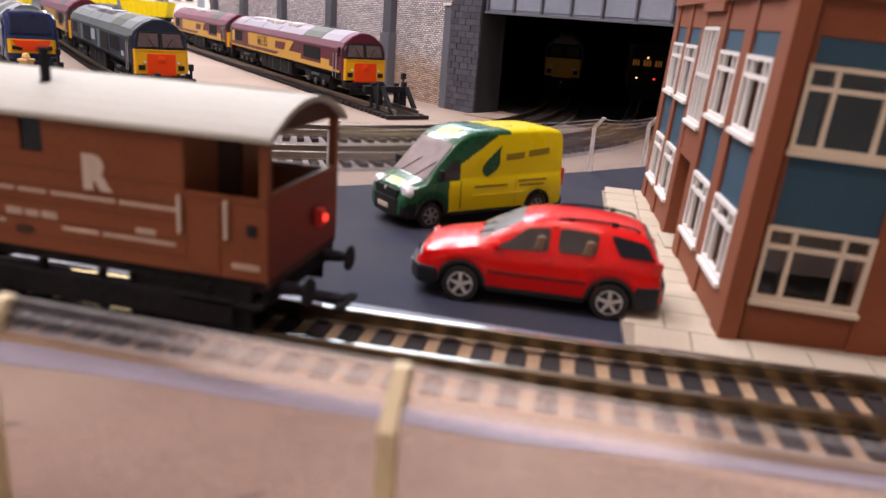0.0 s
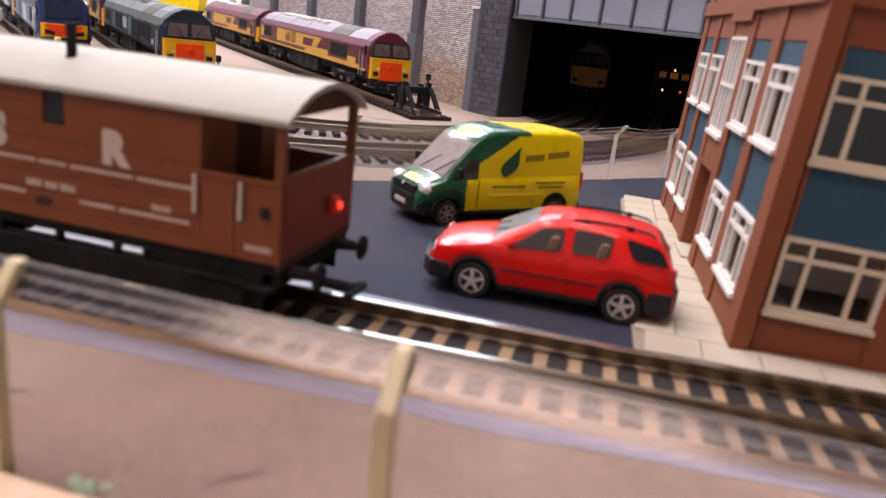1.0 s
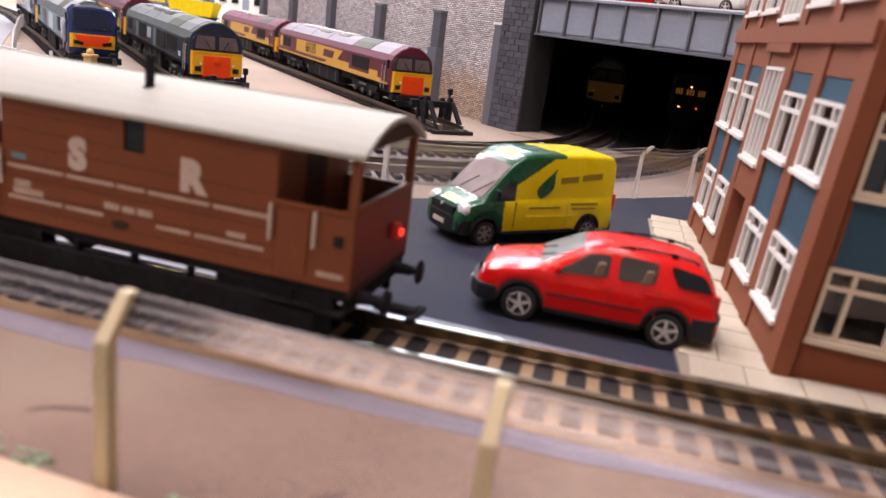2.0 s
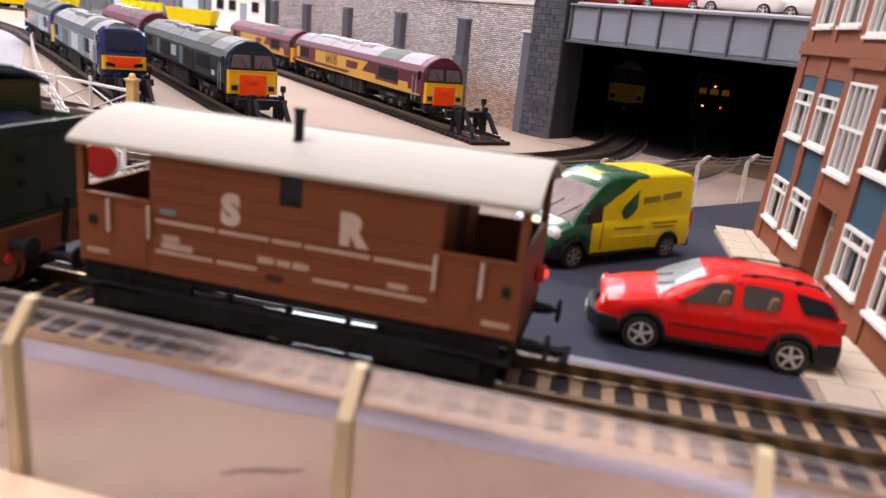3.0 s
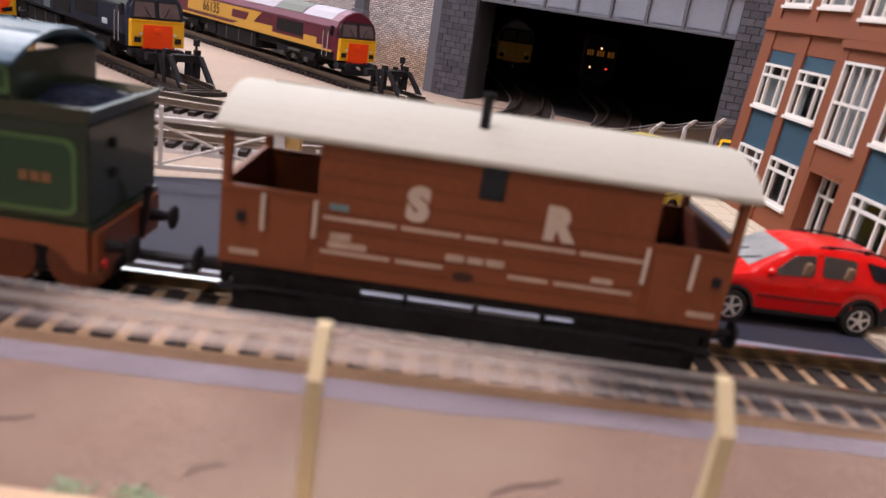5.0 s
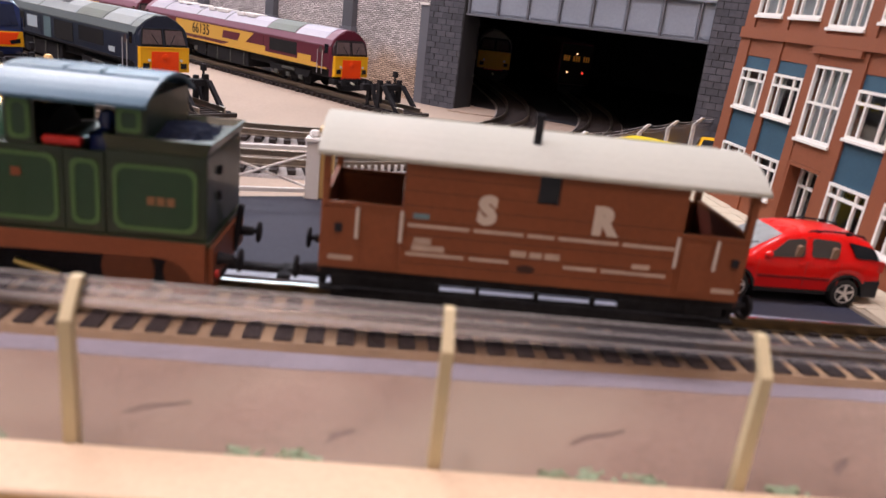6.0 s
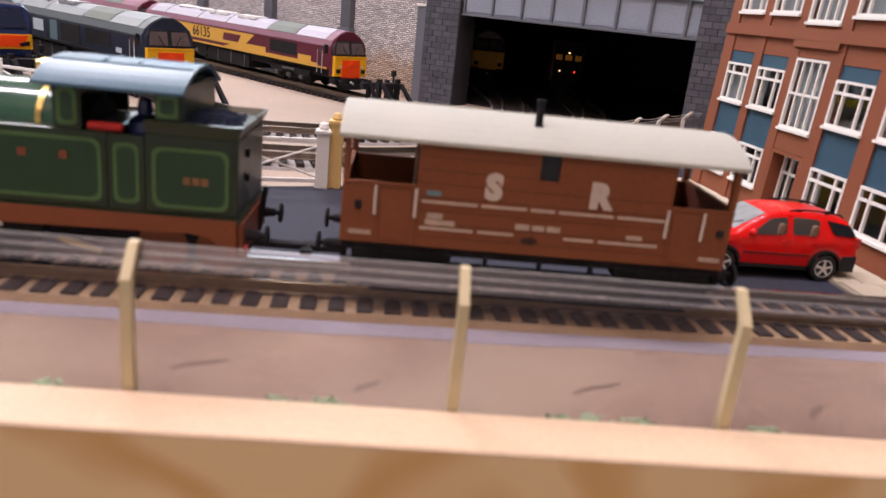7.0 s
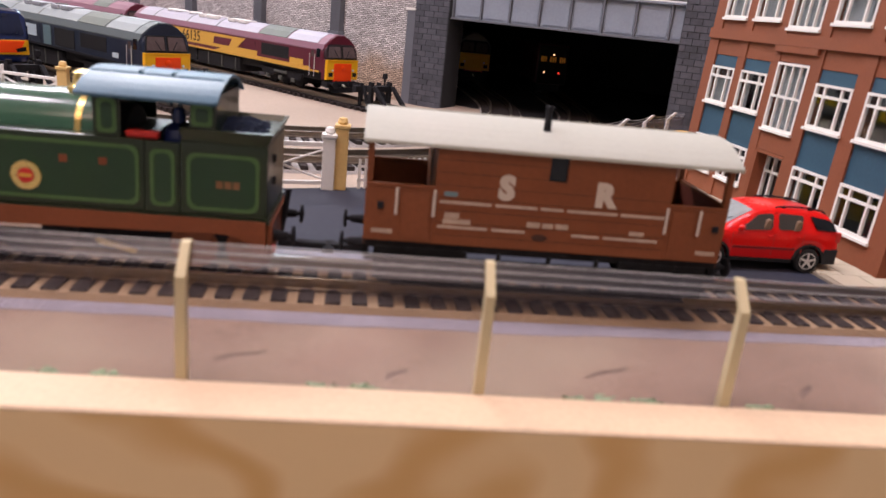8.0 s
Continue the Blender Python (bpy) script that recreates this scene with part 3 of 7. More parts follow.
structure("ground_shoulder", loft([[(x, y - 17.7, 0.5), (x, y - 16.95, 2.28), (x, y - 16.95, 0.3), (x, y - 17.7, 0.3)] for x, y in FRONT]), "trackbed", "tan sandy shoulder sloping down from the track")
FAR_STRIP = [(x, max(36.2, y + 15.7)) for x, y in FRONT]
structure("ground_strip_far", sheet(FAR_STRIP + [(x, y + 4.4) for x, y in FAR_STRIP[::-1]], 1.75, 1.6), "pale_strip", "pale grey card strip between the track and the tarmac")

edge = thing("trim_edge", "light pine board along the front edge of the baseboard", "trim", (0, -52, -60), kind="structure")
part("board", box(-900, 900, -61.4, -48.3, -120, 2.4), "pine", edge, "pine board with wavy brown grain")
part("board_top", prism([(-61.4, 2.41), (-61.4, 2.8), (-60.9, 3.2), (-48.6, 3.2), (-48.2, 2.9), (-48.2, 2.41)], "x", -900, 900), "ply_top", edge, "pale sanded top edge")

road = [(x, y + 4.2) for x, y in FAR_STRIP] + [(420, 320), (190, 300), (169, 276), (144, 247), (96, 196), (48, 153), (-10, 131), (-80, 104), (-140, 82), (-260, 60), (-560, 60)]
structure("road", sheet(road, 1.0, 0.9), "tarmac", "dark blue-grey tarmac road surface with worn patches")

pave = thing("pavement", "cream paving slabs round the office building", "pavement", (175, 120, 0), kind="structure")
part("paving_bed", sheet([(161.5, 40.7), (190, 42.6), (240, 48), (240, 60), (186, 60), (180, 206), (171, 206), (151.5, 202), (160, 60)], 1.9, 0.95), "paving_joint", pave)
rnd = random.Random(4)
slab_x = [163.5 + 12.6 * i for i in range(20)]
for i, x in enumerate(slab_x[:6]):
    part("slab", prism([(x, 40.8 + 0.9 * i), (x + 12.2, 41.7 + 0.9 * i), (x + 12.2, 53.0), (x, 53.0)], "z", 1.9, 2.3 + 0.12 * rnd.random()), "paving", pave)
y = 53.2
while y < 198:
    k = (y - 48) / 160
    x0 = 161.5 - 9.5 * k
    for a, b in ((x0, x0 + 9 + 3 * k), (x0 + 9.4 + 3 * k, 184 - 8 * k)):
        part("slab", box(a, b, y, y + 11.6, 1.9, 2.3 + 0.12 * rnd.random(), 0.15), "paving", pave)
    y += 12.0

# flock tufts and stains on the brown verge
bm = None
for cx in (-62, -50, -7, 3, 48, 55, 66, 92):
    for k in range(34):
        x, yy = cx + rnd.gauss(0, 1.5), -44.0 + rnd.gauss(0, 1.0)
        if yy < -47:
            continue
        h = 0.04 + rnd.random() * 0.3
        bm = rod((x, yy, 0.33), (x + rnd.gauss(0, 0.3), yy + rnd.gauss(0, 0.3), 0.34 + h), 0.5 + 0.5 * rnd.random(), 7, bm, 0.25)
lone("grass_tuft", bm, "green_tuft", "pale green flock tufts glued along the board edge", "grass", "stuff")
for k, (x, yy, ln, an) in enumerate(((60, -30, 14, 0.5), (108, -34, 9, 0.9), (-25, -31, 12, 0.5), (10, -36, 7, 0.8), (150, -26, 13, 0.4), (182, -33, 8, 0.6))):
    pts = [Vector((x + math.cos(an) * ln * (s - 0.5), yy + math.sin(an) * ln * (s - 0.5) + math.sin(s * 6) * 0.5, 0)) for s in (0, 0.25, 0.5, 0.75, 1)]
    w = Vector((-math.sin(an), math.cos(an), 0))
    ring = [p + w * (0.3 + 1.2 * math.sin(math.pi * (0.1 + 0.8 * i / 4))) for i, p in enumerate(pts)] + [p - w * 0.25 for p in reversed(pts)]
    lone("stain", prism([(p.x, p.y) for p in ring], "z", 0.3, 0.39), "crack", "dark smeared stain on the brown painted ground", "stain", "stuff")


# ---- track ----
def track_along(name, label, pts, z, pieces, sleeper_pitch=6.7, rail="rail_dull", ballast=True, step=6.0):
    """Rails and sleepers along a line of plan points; z is the top of the bed."""
    line = []
    for a, b in zip(pts, pts[1:]):
        a, b = Vector((*a, 0)), Vector((*b, 0))
        n = max(1, int((b - a).length / step))
        line += [a.lerp(b, i / n) for i in range(n)]
    line.append(Vector((*pts[-1], 0)))
    for _ in range(30):
        line = [line[0]] + [(p + q * 2 + r) / 4 for p, q, r in zip(line, line[1:], line[2:])] + [line[-1]]
    side = []
    for i in range(len(line)):
        d = (line[min(i + 1, len(line) - 1)] - line[max(i - 1, 0)]).normalized()
        side.append(Vector((-d.y, d.x, 0)))
    mid = line[len(line) // 2]
    root = thing(name, label, "track", (mid.x, mid.y, 0), kind="structure")

    def ribbon(o0, o1, z0, z1):
        return loft([[p + s * o0 + Vector((0, 0, z0)), p + s * o1 + Vector((0, 0, z0)), p + s * o1 + Vector((0, 0, z1)), p + s * o0 + Vector((0, 0, z1))] for p, s in zip(line, side)])

    if ballast:
        part("ballast", loft([[p + s * -18 + Vector((0, 0, 0.05)), p + s * 18 + Vector((0, 0, 0.05)), p + s * 16.5 + Vector((0, 0, z)), p + s * -16.5 + Vector((0, 0, z))] for p, s in zip(line, side)]), "ballast", root, "grey ballast shoulder")
    for o in (-8.25, 8.25):
        prof = ((-0.9, 2.0), (0.9, 2.0), (0.9, 2.4), (0.3, 2.7), (0.3, 4.4), (0.6, 4.7), (0.6, 5.35), (0.4, 5.5), (-0.4, 5.5), (-0.6, 5.35), (-0.6, 4.7), (-0.3, 4.4), (-0.3, 2.7), (-0.9, 2.4))
        b = loft([[p + s * (o + u) + Vector((0, 0, z + h)) for u, h in prof] for p, s in zip(line, side)])
        rl = part("rail", b, rail, root)
        if pieces:
            part("rail_top", ribbon(o - 0.45, o + 0.45, z + 5.51, z + 5.56), "rail_top", rl, "bright worn rail top")
    total, acc, at = 0.0, 0.0, []
    for i in range(len(line) - 1):
        seg = (line[i + 1] - line[i]).length
        while acc <= seg:
            at.append((line[i].lerp(line[i + 1], acc / seg), side[i]))
            acc += sleeper_pitch
        acc -= seg
    if pieces:
        own = box(-2.05, 2.05, -16.3, 15.5, z - 0.3, z + 2.0, 0.15)
        for o in (-8.25, 8.25):
            box(-1.3, 1.3, o - 2.0, o - 0.9, z + 2.0, z + 2.7, bm=own)
            box(-1.3, 1.3, o + 0.9, o + 2.0, z + 2.0, z + 2.7, bm=own)
        first = part("sleeper", own, "sleeper", root)
        me, gone = first.data, ORIGIN[root.name]
        me.transform(Matrix.Translation(gone * MM))
        for i, (p, s) in enumerate(at):
            o = first if i == 0 else new("sleeper", me)
            o.parent = root
            o.location = (p - gone) * MM
            o.rotation_euler = (0, 0, math.atan2(-s.x, s.y))
    else:
        own = bmesh.new()
        for p, s in at:
            d = Vector((s.y, -s.x, 0))
            vs = [own.verts.new(p + d * a + s * b + Vector((0, 0, c))) for a in (-1.7, 1.7) for b in (-15.5, 15.5) for c in (z - 0.3, z + 2.0)]
            for q in ((0, 1, 3, 2), (4, 6, 7, 5), (0, 4, 5, 1), (2, 3, 7, 6), (1, 5, 7, 3)):
                own.faces.new([vs[j] for j in q])
        part("sleepers", own, "sleeper", root, kind="stuff")
    return root


track_along("track_front", "straight front track with black sleepers and nickel rails", FRONT, 1.0, True, 7.0, "rail", False)
TUNNEL_TRACK = [(-420, 190), (-250, 172), (-120, 165), (-20, 172), (52, 211), (107, 275), (149, 352), (175, 450), (186, 700)]
INNER_TRACK = [(-420, 300), (-250, 262), (-150, 242), (-60, 232), (0, 248), (60, 300), (95, 370), (108, 470), (96, 700)]
track_along("track_outer", "ballasted curved running track leading into the tunnel", TUNNEL_TRACK, 1.2, False)
track_along("track_inner", "ballasted inner running track curving into the tunnel", INNER_TRACK, 1.2, False)
track_along("siding_near_wall", "straight siding along the brick wall with dark sleepers", [(20, 362), (-400, 800), (-760, 1180)], 0.6, False, ballast=False)
track_along("siding_middle", "straight middle siding with dark sleepers", [(-95, 282), (-500, 690), (-900, 1090)], 0.6, False, ballast=False)
track_along("siding_outer", "curved outer siding with dark sleepers", [(-190, 290), (-470, 545), (-760, 800), (-1100, 1050)], 0.6, False, ballast=False)
track_along("siding_far", "far curved track at the back of the yard", [(-1750, 1400), (-1400, 1465), (-1000, 1450), (-500, 1450)], 0.6, False, ballast=False)

# ---- brick wall, tunnel mouth and bridge ----
WALL_DIR = Vector((-0.774, 0.633, 0))
WALL_OUT = Vector((-0.633, -0.774, 0))
WALL_AT = Vector((29, 450, 0))


def on_wall(d, out, z):
    p = WALL_AT + WALL_DIR * d + WALL_OUT * out
    return (p.x, p.y, z)


def slab_on_wall(d0, d1, o0, o1, z0, z1, bm=None):
    return loft([[on_wall(d, o0, z0), on_wall(d, o1, z0), on_wall(d, o1, z1), on_wall(d, o0, z1)] for d in (d0, d1)], bm)


wall = thing("wall_brick", "long grey brick retaining wall with dark pilasters", "wall", on_wall(240, 0, 0), kind="structure")
bm = slab_on_wall(0, 485, -14, 0, 0, 94)
uv = bm.loops.layers.uv.new("UVMap")
for f in bm.faces:
    for lp in f.loops:
        p = lp.vert.co
        lp[uv].uv = ((p - WALL_AT).dot(WALL_DIR), p.z)
part("brickwork", bm, "wall", wall, "pale grey brick paper with a tan lower part")
part("coping", slab_on_wall(-2, 486, -15, 1.2, 94.1, 96.5), "white", wall, "pale coping strip on the wall")
for d in (78.5, 176.5, 277.5, 372.5, 460):
    pil = part("pilaster", slab_on_wall(d, d + 11, 0.1, 6, 0, 78), "pilaster_grey", wall, "dark grey painted pilaster")
    part("cap", slab_on_wall(d - 0.7, d + 11.7, 0.1, 6.8, 78.1, 80), "girder_dark", pil)
    part("plinth", slab_on_wall(d - 1.0, d + 12.0, 0.1, 7.6, 0, 50), "girder_dark", pil)

BR_DIR = Vector((0.841, -0.541, 0))
BR_OUT = Vector((-0.541, -0.841, 0))
BR_AT = Vector((58, 428, 0))


def on_bridge(d, out, z):
    p = BR_AT + BR_DIR * d + BR_OUT * out
    return (p.x, p.y, z)


def slab_on_bridge(d0, d1, o0, o1, z0, z1, bm=None):
    return loft([[on_bridge(d, o0, z0), on_bridge(d, o1, z0), on_bridge(d, o1, z1), on_bridge(d, o0, z1)] for d in (d0, d1)], bm)


def stone_pier(name, label, d0, d1, out, depth, top):
    root = thing(name, label, "pier", on_bridge((d0 + d1) / 2, 0, 0), kind="structure")
    part("core", slab_on_bridge(d0 + 0.5, d1 - 0.5, -depth, out - 0.5, 0, top), "stone_joint", root)
    rows = int(top / 4.4)
    r = random.Random(8)
    for k in range(rows):
        z = k * 4.4
        edges, x = [d0], d0 + (4.3 if k % 2 else 8.2)
        while x < d1 - 2:
            edges.append(x)
            x += 8.2 + r.uniform(-0.6, 0.6)
        edges.append(d1)
        for a, b in zip(edges, edges[1:]):
            part("stone", slab_on_bridge(a + 0.2, b - 0.2, out - 0.9, out + r.uniform(0.1, 0.7), z + 0.2, z + 4.2), "stone", root)
    for a, b in ((d0 - 0.4, d0 + 0.4), (d1 - 0.4, d1 + 0.4)):
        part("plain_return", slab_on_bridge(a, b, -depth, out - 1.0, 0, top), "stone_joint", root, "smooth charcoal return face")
    return root


stone_pier("pier_left", "dark grey stone pier beside the tunnel mouth", -33, -3, 6, 20, 119)
stone_pier("pier_right", "dark grey stone pier at the far side of the tunnel mouth", 176, 215, 6, 20, 119)
part_wall = thing("pier_buttress", "low dark buttress against the stone pier", "pier", on_bridge(-36, 4, 0), kind="structure")
part("buttress", slab_on_bridge(-41, -33.6, -6, 5, 0, 74), "girder_dark", part_wall)
part("buttress_cap", slab_on_bridge(-42, -33.5, -6, 6, 74.1, 76), "white", part_wall)

bridge = thing("bridge", "blue-grey steel plate girder bridge over the tunnel mouth", "bridge", on_bridge(95, 0, 72), kind="structure")
part("web", slab_on_bridge(-3, 191, -3, 0, 72, 96), "girder", bridge)
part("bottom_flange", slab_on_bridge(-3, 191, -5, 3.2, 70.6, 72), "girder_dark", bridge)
part("top_flange", slab_on_bridge(-3, 191, -5, 3.2, 95.6, 97), "girder", bridge)
for k in range(9):
    d = -2 + k * 24.0
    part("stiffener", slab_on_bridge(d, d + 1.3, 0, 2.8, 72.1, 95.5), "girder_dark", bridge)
    if k < 8:
        part("panel", slab_on_bridge(d + 2.4, d + 22.9, 0, 0.7, 73.6, 94.2), "girder", bridge)
part("deck", slab_on_bridge(-3, 191, -420, -5.2, 90, 96), "roof_dark", bridge, "dark bridge deck")
part("kerb", slab_on_bridge(-3, 191, -9, -5.2, 96.1, 98.5), "white", bridge)

tunnel = thing("tunnel", "black painted tunnel interior under the bridge", "tunnel", on_bridge(95, -200, 0), kind="structure")
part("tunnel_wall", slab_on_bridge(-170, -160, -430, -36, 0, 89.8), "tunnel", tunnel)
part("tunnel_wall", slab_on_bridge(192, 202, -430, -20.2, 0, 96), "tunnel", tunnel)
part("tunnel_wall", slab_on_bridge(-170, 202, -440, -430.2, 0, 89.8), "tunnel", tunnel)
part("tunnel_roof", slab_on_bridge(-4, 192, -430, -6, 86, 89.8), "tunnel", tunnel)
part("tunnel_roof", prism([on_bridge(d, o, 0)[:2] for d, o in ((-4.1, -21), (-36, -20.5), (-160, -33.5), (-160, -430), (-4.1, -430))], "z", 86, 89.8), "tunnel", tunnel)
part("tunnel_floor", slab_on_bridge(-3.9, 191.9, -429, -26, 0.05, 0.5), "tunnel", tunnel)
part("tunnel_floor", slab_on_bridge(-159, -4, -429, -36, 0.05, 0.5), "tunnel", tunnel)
part("curved_apron", prism([on_bridge(d, 16 - 30 * ((d + 3) / 60) ** 2, 0)[:2] for d in range(-3, 58, 6)] + [on_bridge(57, -26, 0)[:2], on_bridge(-3, -26, 0)[:2]], "z", 0.1, 0.9), "yard", tunnel, "tan card apron")


# ---- office building ----
def window_unit(parent, put, a0, a1, z0, z1, style, wood):
    """put(a, out, z) maps along the face, outwards from it, and up."""
    def bar(a, b, o0, o1, z, zz):
        return loft([[put(a, o0, z), put(a, o1, z), put(a, o1, zz), put(a, o0, zz)], [put(b, o0, z), put(b, o1, z), put(b, o1, zz), put(b, o0, zz)]])

    w = part("window", bar(a0, a1, -0.9, -0.7, z0, z1), "glass", parent)
    w.visible_shadow = False
    t = 1.05
    fr = bar(a0, a0 + t, -1.2, 0.2, z0, z1)
    for b in (bar(a1 - t, a1, -1.2, 0.2, z0, z1), bar(a0 + t, a1 - t, -1.2, 0.2, z0, z0 + t), bar(a0 + t, a1 - t, -1.2, 0.2, z1 - t, z1)):
        fr = merge(fr, b)
    part("window_frame", fr, wood, w)
    part("window_sill", bar(a0 - 0.4, a1 + 0.4, -0.2, 1.1, z0 - 1.2, z0 - 0.05), wood, w)
    if style == "stair":
        for k in (1, 2, 3):
            a = a0 + (a1 - a0) * k / 4
            part("mullion", bar(a - 0.4, a + 0.4, -1.1, 0.05, z0 + t, z1 - t), wood, w)
        zm = (z0 + z1) / 2
        part("transom", bar(a0 + t, a1 - t, -1.15, 0.1, zm - 0.5, zm + 0.5), wood, w)
    else:
        span = a1 - a0
        zt = z1 - (z1 - z0) * 0.27
        part("transom", bar(a0 + t, a1 - t, -1.15, 0.1, zt - 0.55, zt + 0.55), wood, w)
        for f in (0.27, 0.73):
            a = a0 + span * f
            part("mullion", bar(a - 0.5, a + 0.5, -1.1, 0.05, z0 + t, z1 - t), wood, w)
    return w


BX, BY0, BY1 = 175.0, 49.0, 202.0
office = thing("office_building", "red-brown three-storey office building with white windows and blue panels", "building", (BX, BY0 - 1.6, 1.9))
office.matrix_world = pose(0.182, 0.052, 0.0019, 0, 2.5, 5.3)  # it leans a little on its base


def west(a, out, z):
    return (BX - out, a, z)


def south(a, out, z):
    return (a, BY0 - out, z)


bays = [(55.9, 78.6, "n"), (86.6, 109.0, "n"), (116.0, 138.2, "s"), (144.2, 165.8, "n"), (172.0, 193.2, "n")]
zrows = [(12.6, 29.8), (46.6, 64.4), (88, 106)]


def solid(put, a, b, o0, o1, z, zz, bm=None):
    return loft([[put(a, o0, z), put(a, o1, z), put(a, o1, zz), put(a, o0, zz)], [put(b, o0, z), put(b, o1, z), put(b, o1, zz), put(b, o0, zz)]], bm)


def office_face(put, bays, start, end, wood, pilaster):
    edges = [start] + [v for b in bays for v in b[:2]] + [end]
    for a, b in zip(edges[0::2], edges[1::2]):
        part("brick_pier", solid(put, a, b, -6, 0, 1.9, 124), "brick_red", office)
    for a, b, s in bays:
        for z, zz in ((32, 40.5), (70.8, 84), (112, 124)) if s == "s" else ((1.9, 12.6), (70, 88), (111, 124)):
            part("brick_spandrel", solid(put, a, b, -6, -0.3 if s == "s" else -0.6, z, zz), "brick_red", office)
    part("upper_wall_panel", solid(put, start, end, 0.04, 1.1, 77.6, 82.4), "brick_red", office, "projecting band below the top storey")
    for a, b, s in bays:
        if s == "s":
            part("band_drop", solid(put, a - 4, b + 4, 0.05, 1.2, 74.8, 77.5), "brick_red", office)
    for a, b, s in bays:
        if s == "s":
            window_unit(office, put, a, b, 41.5, 70.5, "stair", wood)
            window_unit(office, put, a, b, 85, 111.5, "stair", wood)
            continue
        for z, zz in zrows:
            window_unit(office, put, a, b, z, zz, "n", wood)
        for z, zz in ((29.9, 45.3), (64.5, 69.9), (106.1, 111)):
            part("blue_panel", solid(put, a, b, -2.5, -0.9, z, zz), "blue_panel", office, "slate blue infill panel")
        part("panel_backing", solid(put, a, b, -6, -2.6, 29.9, 45.3), "brick_red", office)


office_face(west, bays, BY0, BY1, "frame_white", True)
south_bays = [(180.3, 203.4, "n"), (211.6, 234.7, "n"), (243, 266, "n"), (274.4, 297.4, "n")]
office_face(south, south_bays, BX + 4.2, 346, "frame_cream", True)
part("wall", box(340, 346, BY0 + 6.1, BY1, 1.9, 124), "brick_red", office)
part("wall", box(BX + 6.1, 339.9, BY1 - 6, BY1, 1.9, 124), "brick_red", office)
part("roof", box(BX - 3, 349, BY0 - 3, BY1 + 3, 124.1, 127), "girder_dark", office)
part("parapet", box(BX - 4, 350, BY0 - 4, BY1 + 4, 127.1, 130), "brick_red", office)
part("corner_post", box(BX, BX + 4.1, BY0 - 1.6, BY0 - 0.05, 1.9, 124), "brick_red", office)
for z in (31.5, 70.5):
    part("storey_floor", box(BX + 6.2, 339.8, BY0 + 6.2, BY1 - 6.2, z, z + 2), "girder_dark", office)
# unseen partitions added close behind the glass to keep the windows dark
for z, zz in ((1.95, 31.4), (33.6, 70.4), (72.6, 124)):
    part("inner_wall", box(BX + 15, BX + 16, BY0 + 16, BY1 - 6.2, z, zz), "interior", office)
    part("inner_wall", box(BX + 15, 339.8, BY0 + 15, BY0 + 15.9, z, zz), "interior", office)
part("inner_wall", box(BX + 40, BX + 42, BY0 + 6.2, BY1 - 6.2, 1.9, 31.4), "roof_grey", office)
part("inner_wall", box(BX + 30, BX + 32, BY0 + 30, BY1 - 6.2, 33.6, 70.4), "roof_grey", office)
for a, b, z, zz, put in ((172, 193, 47, 60, west), (144.5, 150, 47, 64, west), (116.5, 138, 42, 70, west), (160.5, 165.5, 47, 64, west), (87, 92, 47, 64, west), (104, 109, 13, 29, west), (56, 61, 47, 64, west), (56, 78.5, 88, 106, west), (87, 109, 88, 106, west), (116.5, 138, 85, 111, west), (144.5, 165.5, 88, 106, west), (172, 193, 88, 106, west)):
    w, n_ = b - a, max(3, int((b - a) / 1.6))
    pts = [(a + w * i / (n_ * 2), -3.2 - (0.5 if i % 2 else 0)) for i in range(n_ * 2 + 1)]
    pts += [(p[0], p[1] - 0.3) for p in reversed(pts)]
    part("curtain", prism([put(p[0], p[1], 0)[:2] for p in pts], "z", z, zz), "curtain", office, "pale pleated curtain")
# recessed entrance
part("porch_wall", box(BX + 0.1, BX + 7.5, 136.6, 138.2, 1.9, 31.9), "brick_red", office)
part("porch_wall", box(BX + 0.1, BX + 7.5, 116, 117.5, 1.9, 31.9), "brick_red", office)
part("porch_ceiling", box(BX + 0.1, BX + 7.5, 117.6, 136.5, 30.4, 31.9), "brick_red", office)
door = part("door", box(BX + 6.4, BX + 7.2, 117.6, 136.5, 1.9, 30.3), "glass", office, "glazed white entrance door")
bm = None
for yy in (117.7, 123.6, 129.6, 135.2):
    bm = box(BX + 5.6, BX + 7.1, yy, yy + 1.2, 1.9, 30.2, bm=bm)
for z in (2, 22, 29):
    bm = box(BX + 5.7, BX + 7.0, 117.8, 136.3, z, z + 1.2, bm=bm)
part("door_frame", bm, "frame_white", door)
part("step", box(BX - 2, BX + 5.5, 118, 136, 2.35, 3.0, 0.2), "paving", office)

# ---- brake van ----
RAIL = 6.5  # top of the front rails
van = thing("brake_van", "brown goods brake van with cream roof and white lettering", "railway wagon", (48, 17, RAIL))
VX0, VX1, VY0, VY1 = 0.0, 96.0, 0.0, 34.0
CX0, CX1 = 17.6, 80.0
for y0, y1 in ((VY0, VY0 + 1.2), (VY1 - 1.2, VY1)):
    for a, b, c, d in ((CX0, 46.6, 20, 46.5), (51.4, CX1, 20, 46.5), (46.6, 51.4, 20, 38.8), (46.6, 51.4, 45.2, 46.5)):
        part("cabin_side", box(a, b, y0, y1, c, d), "van_brown", van)
